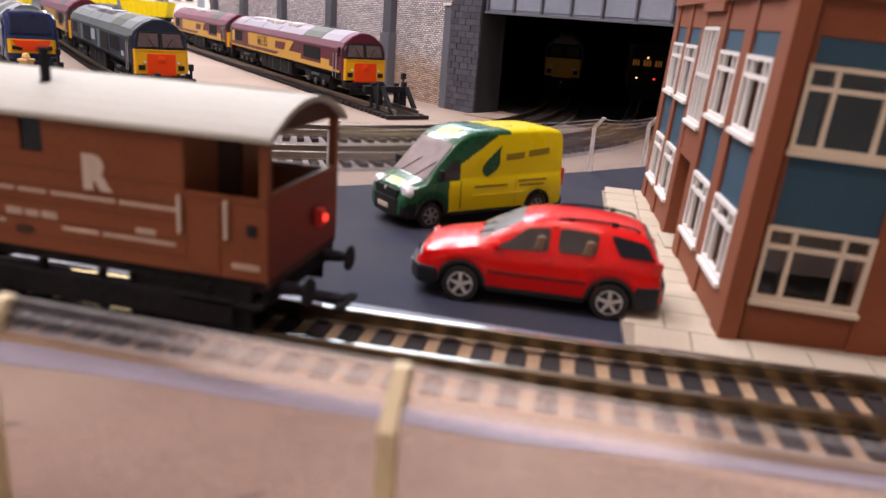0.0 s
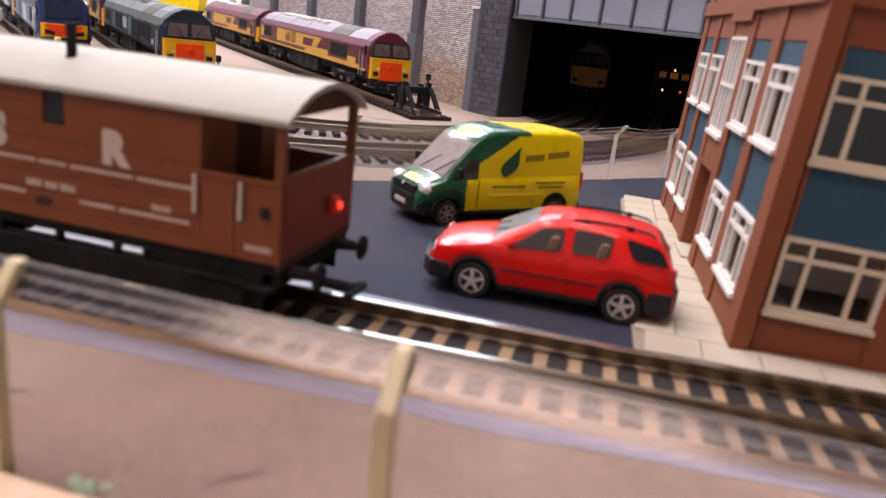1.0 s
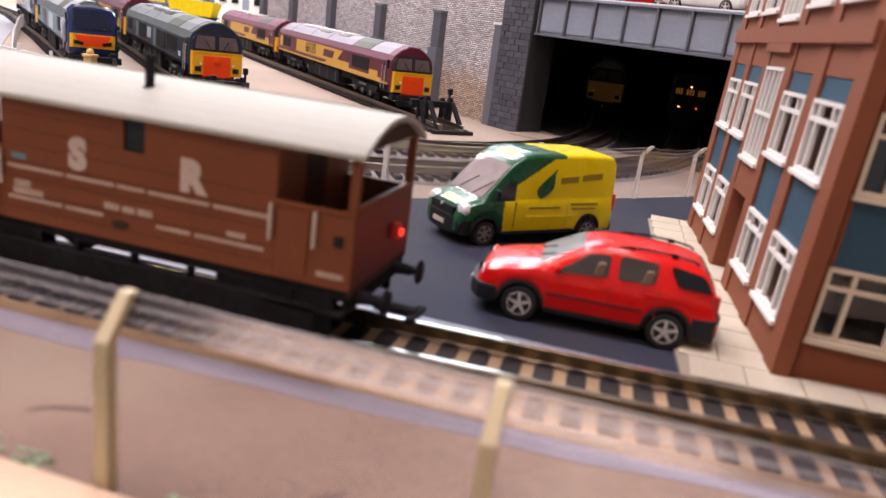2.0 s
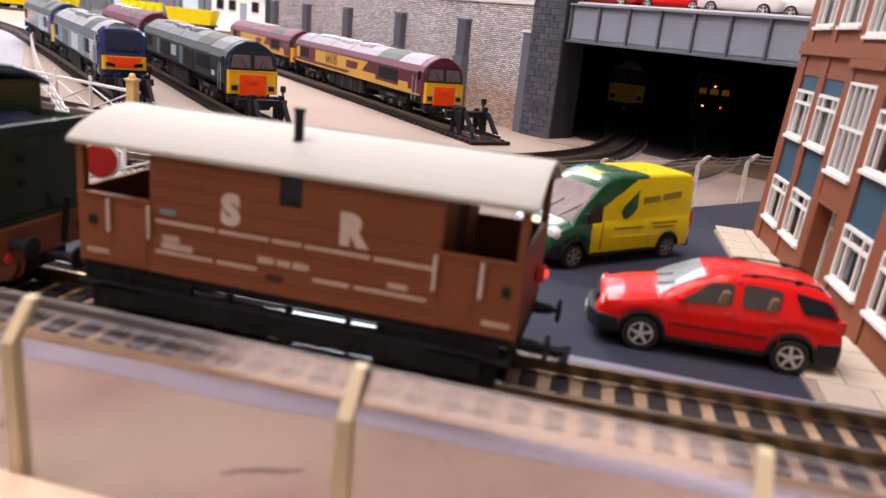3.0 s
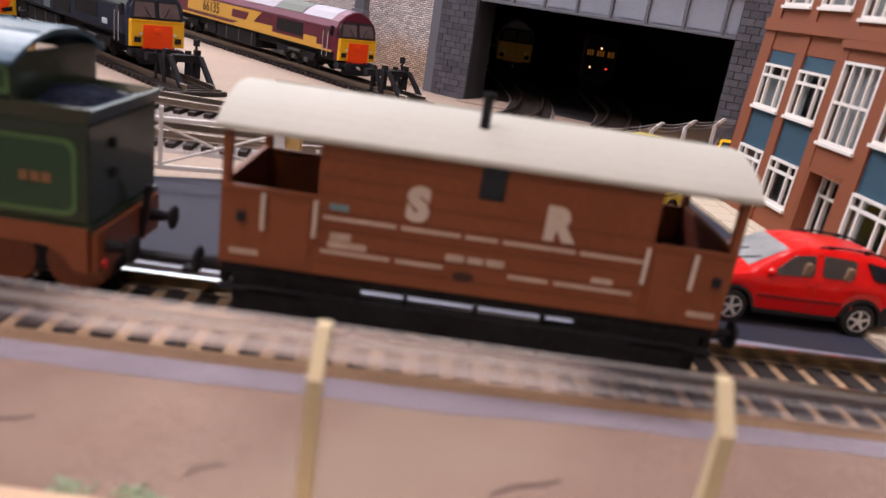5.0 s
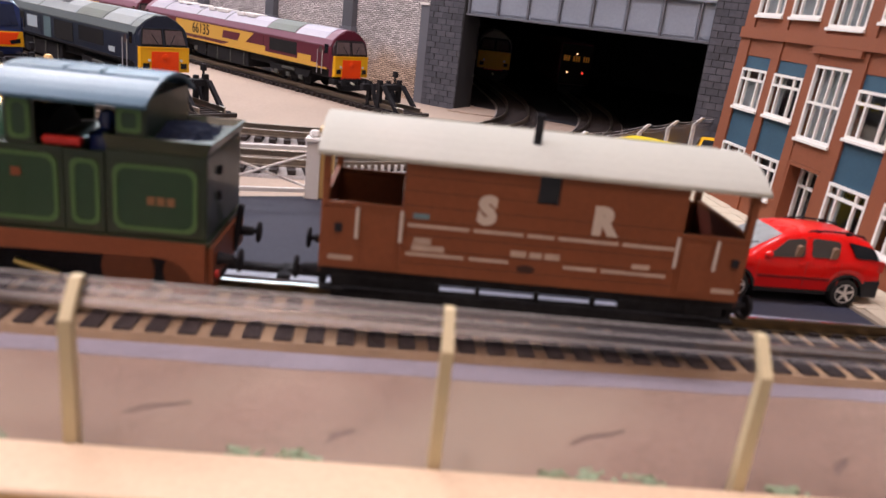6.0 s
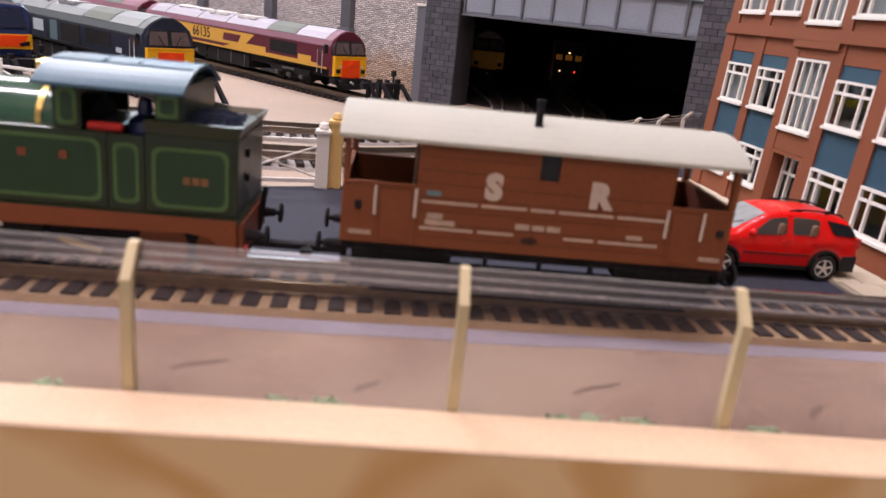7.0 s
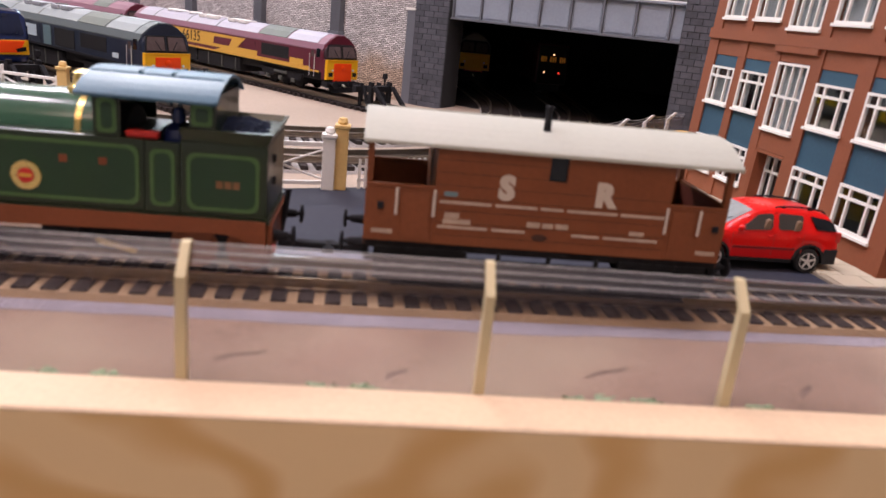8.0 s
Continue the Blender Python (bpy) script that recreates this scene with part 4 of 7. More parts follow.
for x in (CX0, CX1 - 1.2):
    bm = None
    for a, b, c, d in ((VY0 + 1.3, 12, 20, 46.4), (22, VY1 - 1.3, 20, 46.4), (12, 22, 43, 46.4), (12, 22, 20, 21)):
        bm = box(x, x + 1.2, a, b, c, d, bm=bm)
    part("cabin_end", bm, "van_brown", van)
    part("cabin_door", box(x + 0.3, x + 0.8, 12.1, 21.9, 21.1, 42.9), "van_brown_dark", van, "cabin end door, darkened for the verandah shade")
part("cabin_window", box(46.7, 51.3, 0.5, 0.8, 38.9, 45.1), "dark_glass", van, "small dark side window")
part("cabin_window", box(46.7, 51.3, VY1 - 0.8, VY1 - 0.5, 38.9, 45.1), "dark_glass", van, "small dark side window")
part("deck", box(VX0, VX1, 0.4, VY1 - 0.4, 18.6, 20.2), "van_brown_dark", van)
for x0, x1, xd, xc in ((VX0, CX0 - 0.05, 8.5, CX0), (CX1 + 0.05, VX1, 88.0, CX1)):
    for y0, y1, s in ((VY0, VY0 + 0.9, -1), (VY1 - 0.9, VY1, 1)):
        part("verandah_side", box(x0, x1, y0, y1, 20, 34.2, 0.15), "van_brown", van)
        part("side_rail", box(x0, x1, y0 - 0.2, y1 + 0.2, 34.3, 35.2, 0.2), "van_brown", van)
        yy = y0 - 0.35 if s < 0 else y1 + 0.05
        da, db = sorted((xd, xc))
        part("side_door", box(da + 0.8, db - 1.0, min(yy, yy + 0.3), max(yy, yy + 0.3), 21.2, 33.4, 0.1), "van_brown", van)
    ex = x0 if x0 == VX0 else x1
    i = 1 if x0 == VX0 else -1
    part("end_panel", box(min(ex, ex + i * 0.9), max(ex, ex + i * 0.9), VY0 + 1, VY1 - 1, 20, 35.0, 0.15), "van_end", van, "red-brown verandah end panel")
    for y0 in (VY0 + 0.1, VY1 - 1.9):
        part("corner_post", box(min(ex, ex + i * 1.6), max(ex, ex + i * 1.6), y0, y0 + 1.8, 35.2, 46.6, 0.15), "van_brown", van)
    part("end_rail", box(min(ex, ex + i * 1.2), max(ex, ex + i * 1.2), VY0 + 1, VY1 - 1, 35.05, 36.0, 0.15), "van_brown", van)
# plank joints stand as fine raised strips between boards
for z in (22.6, 25.9, 29.2, 32.5, 35.8, 39.1, 42.4):
    part("plank_joint", box(CX0 + 0.3, 46.2 if 38.5 < z < 45.5 else CX1 - 0.3, -0.06, 0.02, z, z + 0.12), "van_brown_dark", van)


def arc_roof(x0, x1, yc, half, z_eave, z_top, thick, seg=14):
    pts = []
    for k in range(seg + 1):
        u = -1 + 2 * k / seg
        pts.append((yc + half * u, z_eave + (z_top - z_eave) * (1 - abs(u) ** 2.1)))
    return pts + [(p[0], p[1] - thick) for p in reversed(pts)]


for x0, x1 in ((VX0, VX0 + 1.0), (VX1 - 1.0, VX1), (CX0, CX0 + 1), (CX1 - 1, CX1)):
    pts = [(1.2, 46.4)] + [(p[0], p[1] - 0.2) for p in arc_roof(0, 0, 17, 16.4, 46.4, 50.8, 1)[:15]] + [(32.8, 46.4)]
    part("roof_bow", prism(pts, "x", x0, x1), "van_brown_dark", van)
roof = prism(arc_roof(0, 0, 17, 18.4, 46.4, 51.9, 1.1), "x", -1.2, 97.4, bevel=0.25)
part("roof", roof, "roof_white", van, "cream-white curved canvas roof", smooth=True)
ch = part("stove_chimney", turned([(0.95, 0), (0.95, 6.0), (1.2, 6.1), (1.2, 6.8), (0.7, 6.8), (0.7, 5)], (46.2, 8.5, 50.2), "z", 14), "black", van, "short black stove chimney", smooth=True)
part("chimney_base", turned([(1.4, -0.4), (1.4, 0.3), (1.1, 0.6)], (46.2, 8.5, 50.2), "z", 14), "black", ch)
part("rain_strip", prism([(20, 51.5), (21, 51.4), (21, 51.95), (20, 52.05)], "x", 4, 92), "roof_white", van)
for x in (92.5,):
    part("locker", box(min(x + 1, x - 2), max(x + 1, x - 2) + 1, 22, 30, 20.3, 28, 0.3), "black_soft", van, "dark locker on the verandah")
# lettering and lining
letters("S", 8.2, "letter", "lettering", van, (36, -0.08, 36), bold=0.58)
letters("R", 8.2, "letter", "lettering", van, (62, -0.08, 36), bold=0.58)
for x in (8.0, 17.6, 79.3, 88.4):
    part("grab_rail", rod((x, -0.7, 27.4), (x, -0.7, 34.4), 0.42, 8), "lettering", van, "cream grab rail")
for a, b in ((19, 32.5), (33.5, 44.5), (45.5, 51.5), (52.5, 66), (67, 78.8)):
    part("lining_bar", box(a, b, -0.35, -0.04, 31.1, 31.8), "lining", van)
for a, b in ((19, 32), (33.2, 42), (54.5, 62), (63.2, 78)):
    part("lining_bar", box(a, b, -0.35, -0.04, 24.5, 25.2), "lining", van)
for a, b, z, h in ((20.5, 24.4, 27.2, 1.5), (20.2, 27.5, 25.7, 1.3), (42.3, 45.8, 26.3, 1.4), (46.5, 49.4, 26.3, 1.3), (50, 53.4, 26.3, 1.4), (70, 74, 26.0, 1.1), (2, 7.4, 22.0, 1.1), (89.2, 94.6, 22.0, 1.1)):
    part("writing_bar", box(a, b, -0.2, -0.04, z, z + h), "lining", van)
part("number_plate", prism([(44 + 4.2 * (0.5 + 0.5 * math.cos(k * math.tau / 16)), 23.6 + 0.9 * math.sin(k * math.tau / 16)) for k in range(16)], "y", -0.3, -0.03), "van_brown_dark", van)
for x in (3.2, 92.4):
    part("lamp_bracket", box(x, x + 1.6, -0.9, -0.1, 28.6, 30.4, 0.15), "black", van)
part("maker_plate", box(20, 23.5, -0.15, -0.03, 33.0, 34.2), "teal", van)
# underframe
for y0 in (3.0, 28.5):
    part("solebar", box(0.6, 95.4, y0, y0 + 2.5, 17.4, 19.9, 0.15), "underframe", van)
part("solebar_face", box(0.6, 95.4, 0.25, 1.1, 17.9, 19.95, 0.1), "underframe", van)
for x in (0.2, 94.3):
    part("headstock", box(x, x + 1.5, 1.0, 33, 15.2, 18.5, 0.15), "underframe", van)
for s in (0, 1):
    yb0, yb1 = (-1.6, 1.6) if s == 0 else (32.4, 35.6)
    part("footboard", box(6, 90, yb0, yb1, 11.2 if s == 0 else 14.6, 16.1 if s == 0 else 15.4, 0.15), "underframe", van, "long black lower footboard")
    if s == 0:
        part("lower_step", box(8, 88, yb0 - 0.6, yb1, 8.6, 9.4, 0.15), "underframe", van)
    for a, b in ((0.5, 17), (79, 95.5)):
        part("upper_step", box(a, b, yb0, yb1, 15.0, 15.7, 0.1), "underframe", van)
    for x in (12, 26.5, 35.5, 49, 62, 68.5, 84) if s == 0 else (12, 84):
        part("step_hanger", box(x, x + 0.9, yb0 + 0.8, yb0 + 2.4, 9.4, 18.5), "underframe", van)
    for a, b in ((3, 26.5), (69, 93)):
        part("wheel_guard", box(a, b, yb0 + 1.4, yb0 + 2.2, 9.4, 18.4), "underframe", van)
for x in (15, 81):
    ax = part("axle", rod((x, 6, RAIL + 6.3), (x, 28, RAIL + 6.3), 0.9, 10), "underframe", van)
    for y, o in ((8.3, -1), (25.0, 1)):
        part("wheel", turned([(0.8, -0.9), (5.4, -0.9), (5.6, -1.0), (6.3, -1.0), (6.3, 0.5), (6.9, 0.6), (6.9, 1.0), (5.4, 1.0), (0.8, 0.8)], (x, y, RAIL + 6.3), "y", 28), "underframe", ax, smooth=True)
    for y in (3.2, 30.2):
        part("axlebox", box(x - 2.2, x + 2.2, y - 1.2, y + 0.8, 10.6, 14.8, 0.4), "underframe", van)
        part("leaf_spring", prism([(x - 7, 15.2), (x - 3, 15.9), (x + 3, 15.9), (x + 7, 15.2), (x + 3, 14.6), (x - 3, 14.6)], "y", y - 1.0, y + 0.2), "underframe", van)


def buffer_at(parent, x, y, z, i, reach=7.0, mtl="black"):
    b = part("buffer", rod((x, y, z), (x + i * reach * 0.6, y, z), 1.5, 12, r2=1.1), mtl, parent, smooth=True)
    part("buffer_head", turned([(0.5, 0), (2.6, 0.1), (2.8, 0.5), (2.5, 0.9), (0.3, 1.2)] if i > 0 else [(0.3, -1.2), (2.5, -0.9), (2.8, -0.5), (2.6, -0.1), (0.5, 0)], (x + i * reach * 0.75, y, z), "x", 16), mtl, b, smooth=True)
    part("buffer_shank", rod((x + i * reach * 0.55, y, z), (x + i * reach * 0.8, y, z), 0.7, 8), mtl, b)


for x, i in ((0.2, -1), (95.8, 1)):
    for y in (6.0, 28.0):
        buffer_at(van, x, y, 17.2, i)
    part("coupling", box(min(x, x + i * 9), max(x, x + i * 9), 15.5, 18.5, 11.2, 12.8, 0.3), "black", van, "black tension-lock coupling")
    part("coupling_hook", box(min(x + i * 8, x + i * 10), max(x + i * 8, x + i * 10), 12.5, 21.5, 11.0, 12.2, 0.3), "black", van)
lamp = part("tail_lamp", box(96.1, 97.9, 20.8, 23.2, 25.4, 29.0, 0.4), "red", van, "small red tail lamp case")
part("tail_lens", rod((97.8, 22, 27.2), (98.5, 22, 27.2), 0.8, 14), "red_glow", lamp, "glowing red lens")

# ---- green tank locomotive ----
tank = thing("tank_locomotive", "green steam tank locomotive with orange-brown frames", "locomotive", (-80, 17, RAIL))
LX = -24.6  # rear of the bunker
part("footplate", box(-178, -24.0, 0.6, 33.4, 21.4, 22.7), "loco_green", tank)
for y0 in (0.2, 32.2):
    fr = [(-178, 22.2), (-178, 13.4), (-172, 13.0), (-167, 16.2), (-36, 18.4), (-32, 18.0), (-29, 16.2), (-27.6, 13.4), (-24.7, 13.4), (-24.7, 22.2)]
    part("valance", prism(fr, "y", y0, y0 + 1.6), "orange_brown", tank, "orange-brown curved valance")
part("buffer_beam", box(-24.6, -23.3, 1.5, 32.5, 13.0, 21.3, 0.15), "orange_brown", tank)
part("bunker", box(-46, LX, 1.0, 33.0, 22.8, 41.6, 0.4), "loco_green", tank)
flare = loft([[(-45.5, 1.2, 41.6), (LX - 0.2, 1.2, 41.6), (LX - 0.2, 32.8, 41.6), (-45.5, 32.8, 41.6)], [(-46, 0.2, 44.7), (LX + 1.2, 0.2, 44.7), (LX + 1.2, 33.8, 44.7), (-46, 33.8, 44.7)], [(-46, 1.0, 44.8), (LX + 0.4, 1.0, 44.8), (LX + 0.4, 33.0, 44.8), (-46, 33.0, 44.8)], [(-46, 2, 43.2), (LX - 0.6, 2, 43.2), (LX - 0.6, 32, 43.2), (-46, 32, 43.2)]])
part("bunker_rim", flare, "loco_green", tank)
coal = bmesh.new()
bmesh.ops.create_grid(coal, x_segments=18, y_segments=18, size=1)
for v in coal.verts:
    u, w = v.co.x, v.co.y
    v.co = Vector((-35.4 + u * 10.2, 17 + w * 14.5, 42.3 + 3.2 * (1 - u * u) * (1 - w * w) + noise.noise(Vector((u * 5, w * 5, 1))) * 1.5))
part("coal", coal, "coal", tank, "blue-black coal heap")
part("side_tank", box(-112, -54.6, 1.0, 33.0, 22.8, 41.0, 0.4), "loco_green", tank)
part("cab_front", box(-66.8, -65.6, 2, 32, 41.1, 52.6, 0.2), "loco_green", tank)
part("cab_rear", box(-38.6, -37.4, 2, 32, 41.8, 52.6, 0.2), "loco_green", tank)
for y0 in (1.0, 32.0):
    part("cab_lower_side", box(-54.5, -46.1, y0, y0 + 1.0, 22.8, 40.8, 0.2), "loco_green", tank)
    part("cab_side", box(-66, -60.2, y0, y0 + 1.0, 41.1, 52.4, 0.2), "loco_green", tank)
    part("cab_side", box(-43.6, -37.6, y0, y0 + 1.0, 41.7, 52.4, 0.2), "loco_green", tank)
    part("cab_side_top", box(-60.1, -43.7, y0, y0 + 1.0, 50.8, 52.4), "loco_green", tank)
part("cab_roof", prism(arc_roof(0, 0, 17, 18.2, 51.6, 56.4, 0.9), "x", -70.0, -36.6, bevel=0.2), "cab_roof", tank, "shiny slate-blue cab roof", smooth=True)
for y in (10, 24):
    part("roof_rib", rod((-69.4, y, 55.7), (-37.2, y, 55.7), 0.4, 8), "cab_roof", tank)
for x in (-58, -50):
    part("roof_vent_edge", rod((x, 11, 56.2), (x, 23, 56.2), 0.35, 6), "cab_roof", tank)
part("backhead", rod((-65.5, 17, 36), (-61, 17, 36), 11, 18), "black_soft", tank)
part("cab_floor", box(-54.4, -46.3, 2.2, 31.8, 22.8, 26), "black_soft", tank)
part("boiler", rod((-150, 17, 38.5), (-66.9, 17, 38.5), 11.2, 36), "boiler_green", tank, "green boiler with brass bands", smooth=True)
for x in (-72, -96, -122):
    part("boiler_band", rod((x - 0.7, 17, 38.5), (x + 0.7, 17, 38.5), 11.5, 36), "brass", tank, smooth=True)
part("safety_valve", turned([(4.2, -1), (4.0, 1.2), (2.6, 2.4), (2.2, 4.6), (2.6, 5.0), (1.0, 5.6)], (-74, 17, 49), "z", 18), "brass", tank, "polished brass valve cover", smooth=True)
part("dome", turned([(5.5, -2), (5.3, 2), (4.8, 6), (3, 8), (0.3, 8.6)], (-105, 17, 48), "z", 18), "brass", tank, smooth=True)
part("smokebox", rod((-166, 17, 38.5), (-150, 17, 38.5), 11.6, 32), "black", tank, smooth=True)
part("chimney", turned([(4, -1), (3, 2), (2.8, 9), (3.6, 10)], (-158, 17, 49), "z", 18), "black", tank, smooth=True)


def lined_panel(x0, x1, z0, z1, y, r=2.2):
    def ring(o):
        pts = []
        for cx, cz, a0 in ((x1 - r - o, z1 - r - o, 0), (x0 + r + o, z1 - r - o, 90), (x0 + r + o, z0 + r + o, 180), (x1 - r - o, z0 + r + o, 270)):
            for k in range(5):
                a = radians(a0 + 22.5 * k)
                pts.append((cx + r * math.cos(a), cz + r * math.sin(a)))
        return pts
    s = -1 if y < 17 else 1
    p = part("green_panel", prism(ring(0), "y", y, y + s * 0.15), "green_panel", tank)
    a, b = ring(0), ring(0.9)
    bm = loft([[(q[0], y + s * 0.12, q[1]) for q in a], [(q[0], y + s * 0.32, q[1]) for q in a], [(q[0], y + s * 0.32, q[1]) for q in b], [(q[0], y + s * 0.12, q[1]) for q in b]], cap=False)
    part("panel_lining", bm, "green_line", p, "light green lining")


for y in (1.0, 33.0):
    lined_panel(-109, -55.8, 24.4, 39.4, y)
    lined_panel(-53.2, -47.2, 24.6, 39.0, y, 1.6)
    lined_panel(-44.4, -26.6, 24.2, 38.8, y)
    lined_panel(-65.4, -60.8, 42.0, 50.4, y, 1.2)
    lined_panel(-43.2, -38.2, 45.4, 50.6, y, 0.8)
for x in (-65.3, -74.6):
    part("small_crest", box(x, x + 1.9, 0.6, 0.84, 34.0, 35.8), "orange_brown", tank, "small faded red letter shape")
for k in range(3):
    part("number_bar", box(-37.2 + k * 2.1, -35.6 + k * 2.1, 0.6, 0.84, 30.2, 32.0), "faded_number", tank)
crest = part("round_crest", rod((-82.5, 0.84, 30), (-82.5, 0.4, 30), 3.6, 26), "brass", tank, "round yellow and red crest")
part("crest_centre", rod((-82.5, 0.42, 30), (-82.5, 0.25, 30), 1.9, 22), "red", crest)
part("crest_bar", box(-83.9, -81.1, 0.15, 0.24, 29.6, 30.4), "gold", crest)
part("crew_shape", turned([(3.4, 0), (4.4, 5), (3.8, 10), (1.6, 11.5), (1.9, 13), (1.5, 15), (0.2, 15.6)], (-48.2, 9, 33), "z", 14), "blue_bright", tank, "plain dark blue rounded shape in the cab", smooth=True)
part("fire_shovel", box(-59.4, -51.5, 2.4, 4.8, 41.0, 42.8, 0.5), "red", tank)
for x in (-26, -40):
    part("bogie_wheel", turned([(0.8, -1), (5.2, -1), (6.0, -1), (6.0, 0.6), (6.6, 0.8), (6.6, 1.1), (0.8, 1)], (x - 4, 8.2, RAIL + 6), "y", 28), "orange_brown", tank, smooth=True)
for x in (-84, -114):
    dw = part("driving_wheel", turned([(9.2, -1), (11.4, -1), (11.4, 0.6), (12, 0.8), (12, 1.1), (9.2, 1.1)], (x, 8.2, RAIL + 11.4), "y", 36), "black", tank, smooth=True)
    for k in range(14):
        a = k * math.tau / 14
        part("spoke", rod((x, 8.0, RAIL + 11.4), (x + 9.4 * math.cos(a), 8.0, RAIL + 11.4 + 9.4 * math.sin(a)), 0.5, 5), "loco_green", dw)
part("coupling_rod", box(-116, -82, 6.0, 6.8, RAIL + 8, RAIL + 9.6, 0.3), "steel", tank)
part("guard_iron", rod((-68, 5, 13), (-58, 4, 11), 0.8, 8), "brass", tank, "brass pipe below the footplate")
part("frame_plate", box(-170, -24.6, 10, 24, 9, 19), "black", tank)
part("inner_frame", box(-46, -24.7, 7.6, 8.0, 9.5, 16.2), "black", tank)
for y in (6.0, 28.0):
    buffer_at(tank, -23.3, y, 17.4, 1, 6.0, "black")
part("tail_disc", rod((-23.3, 4, 14.4), (-22.6, 4, 14.4), 1.0, 12), "red", tank)
part("coupling", box(-23.4, -10, 15.5, 18.5, 11.2, 12.8, 0.3), "black", tank)
part("coupling_hook", box(-11, -9, 12.5, 21.5, 11.0, 12.2, 0.3), "black", tank)
for x, z in ((-24.6, 30), (-24.6, 36)):
    part("rear_lamp_iron", box(x, x + 0.7, 10.3, 11.7, z, z + 1.8), "black", tank)
part("vacuum_hose", rod((-23.3, 22, 14), (-21.6, 22, 26), 0.8, 8), "black", tank)


# ---- road vehicles ----
def shell(stations, n_side):
    """Rings of a car body from stations (x, floor, sill, belt, top, half width, roof half width)."""
    rings = []
    for x, zb, zs, zw, zt, w, wr in stations:
        half = [(w * 0.9, zb), (w * 0.985, zs), (w, (zs + zw) / 2), (w * 0.965, zw), ((w * 0.965 + wr) / 2 + 0.1, (zw + zt) / 2 + 0.05), (wr, zt - (zt - zw) * 0.12), (wr * 0.72, zt)]
        rings.append([(x, y, z) for y, z in half] + [(x, -y, z) for y, z in reversed(half)])
    return rings


def glaze(p, name, quads, out, mtl="dark_glass", label=""):
    """A thin pane over a four-cornered patch, pushed out along its normal."""
    a, b, c, d = (Vector(q) for q in quads)
    nrm = (c - a).cross(d - b).normalized()
    if nrm.dot(Vector(out)) < 0:
        nrm = -nrm
    outer = [q + nrm * 0.28 for q in (a, b, c, d)]
    return part(name, loft([[a - nrm * 0.2, b - nrm * 0.2, c - nrm * 0.2, d - nrm * 0.2], outer]), mtl, p, label)


def smooth_line(keys, x):
    """Height of a line through (x, z) keys, eased between neighbours."""
    keys = sorted(keys)
    if x <= keys[0][0]:
        return keys[0][1]
    for (xa, za), (xb, zb) in zip(keys, keys[1:]):
        if x <= xb:
            return za + (zb - za) * (x - xa) / (xb - xa)
    return keys[-1][1]


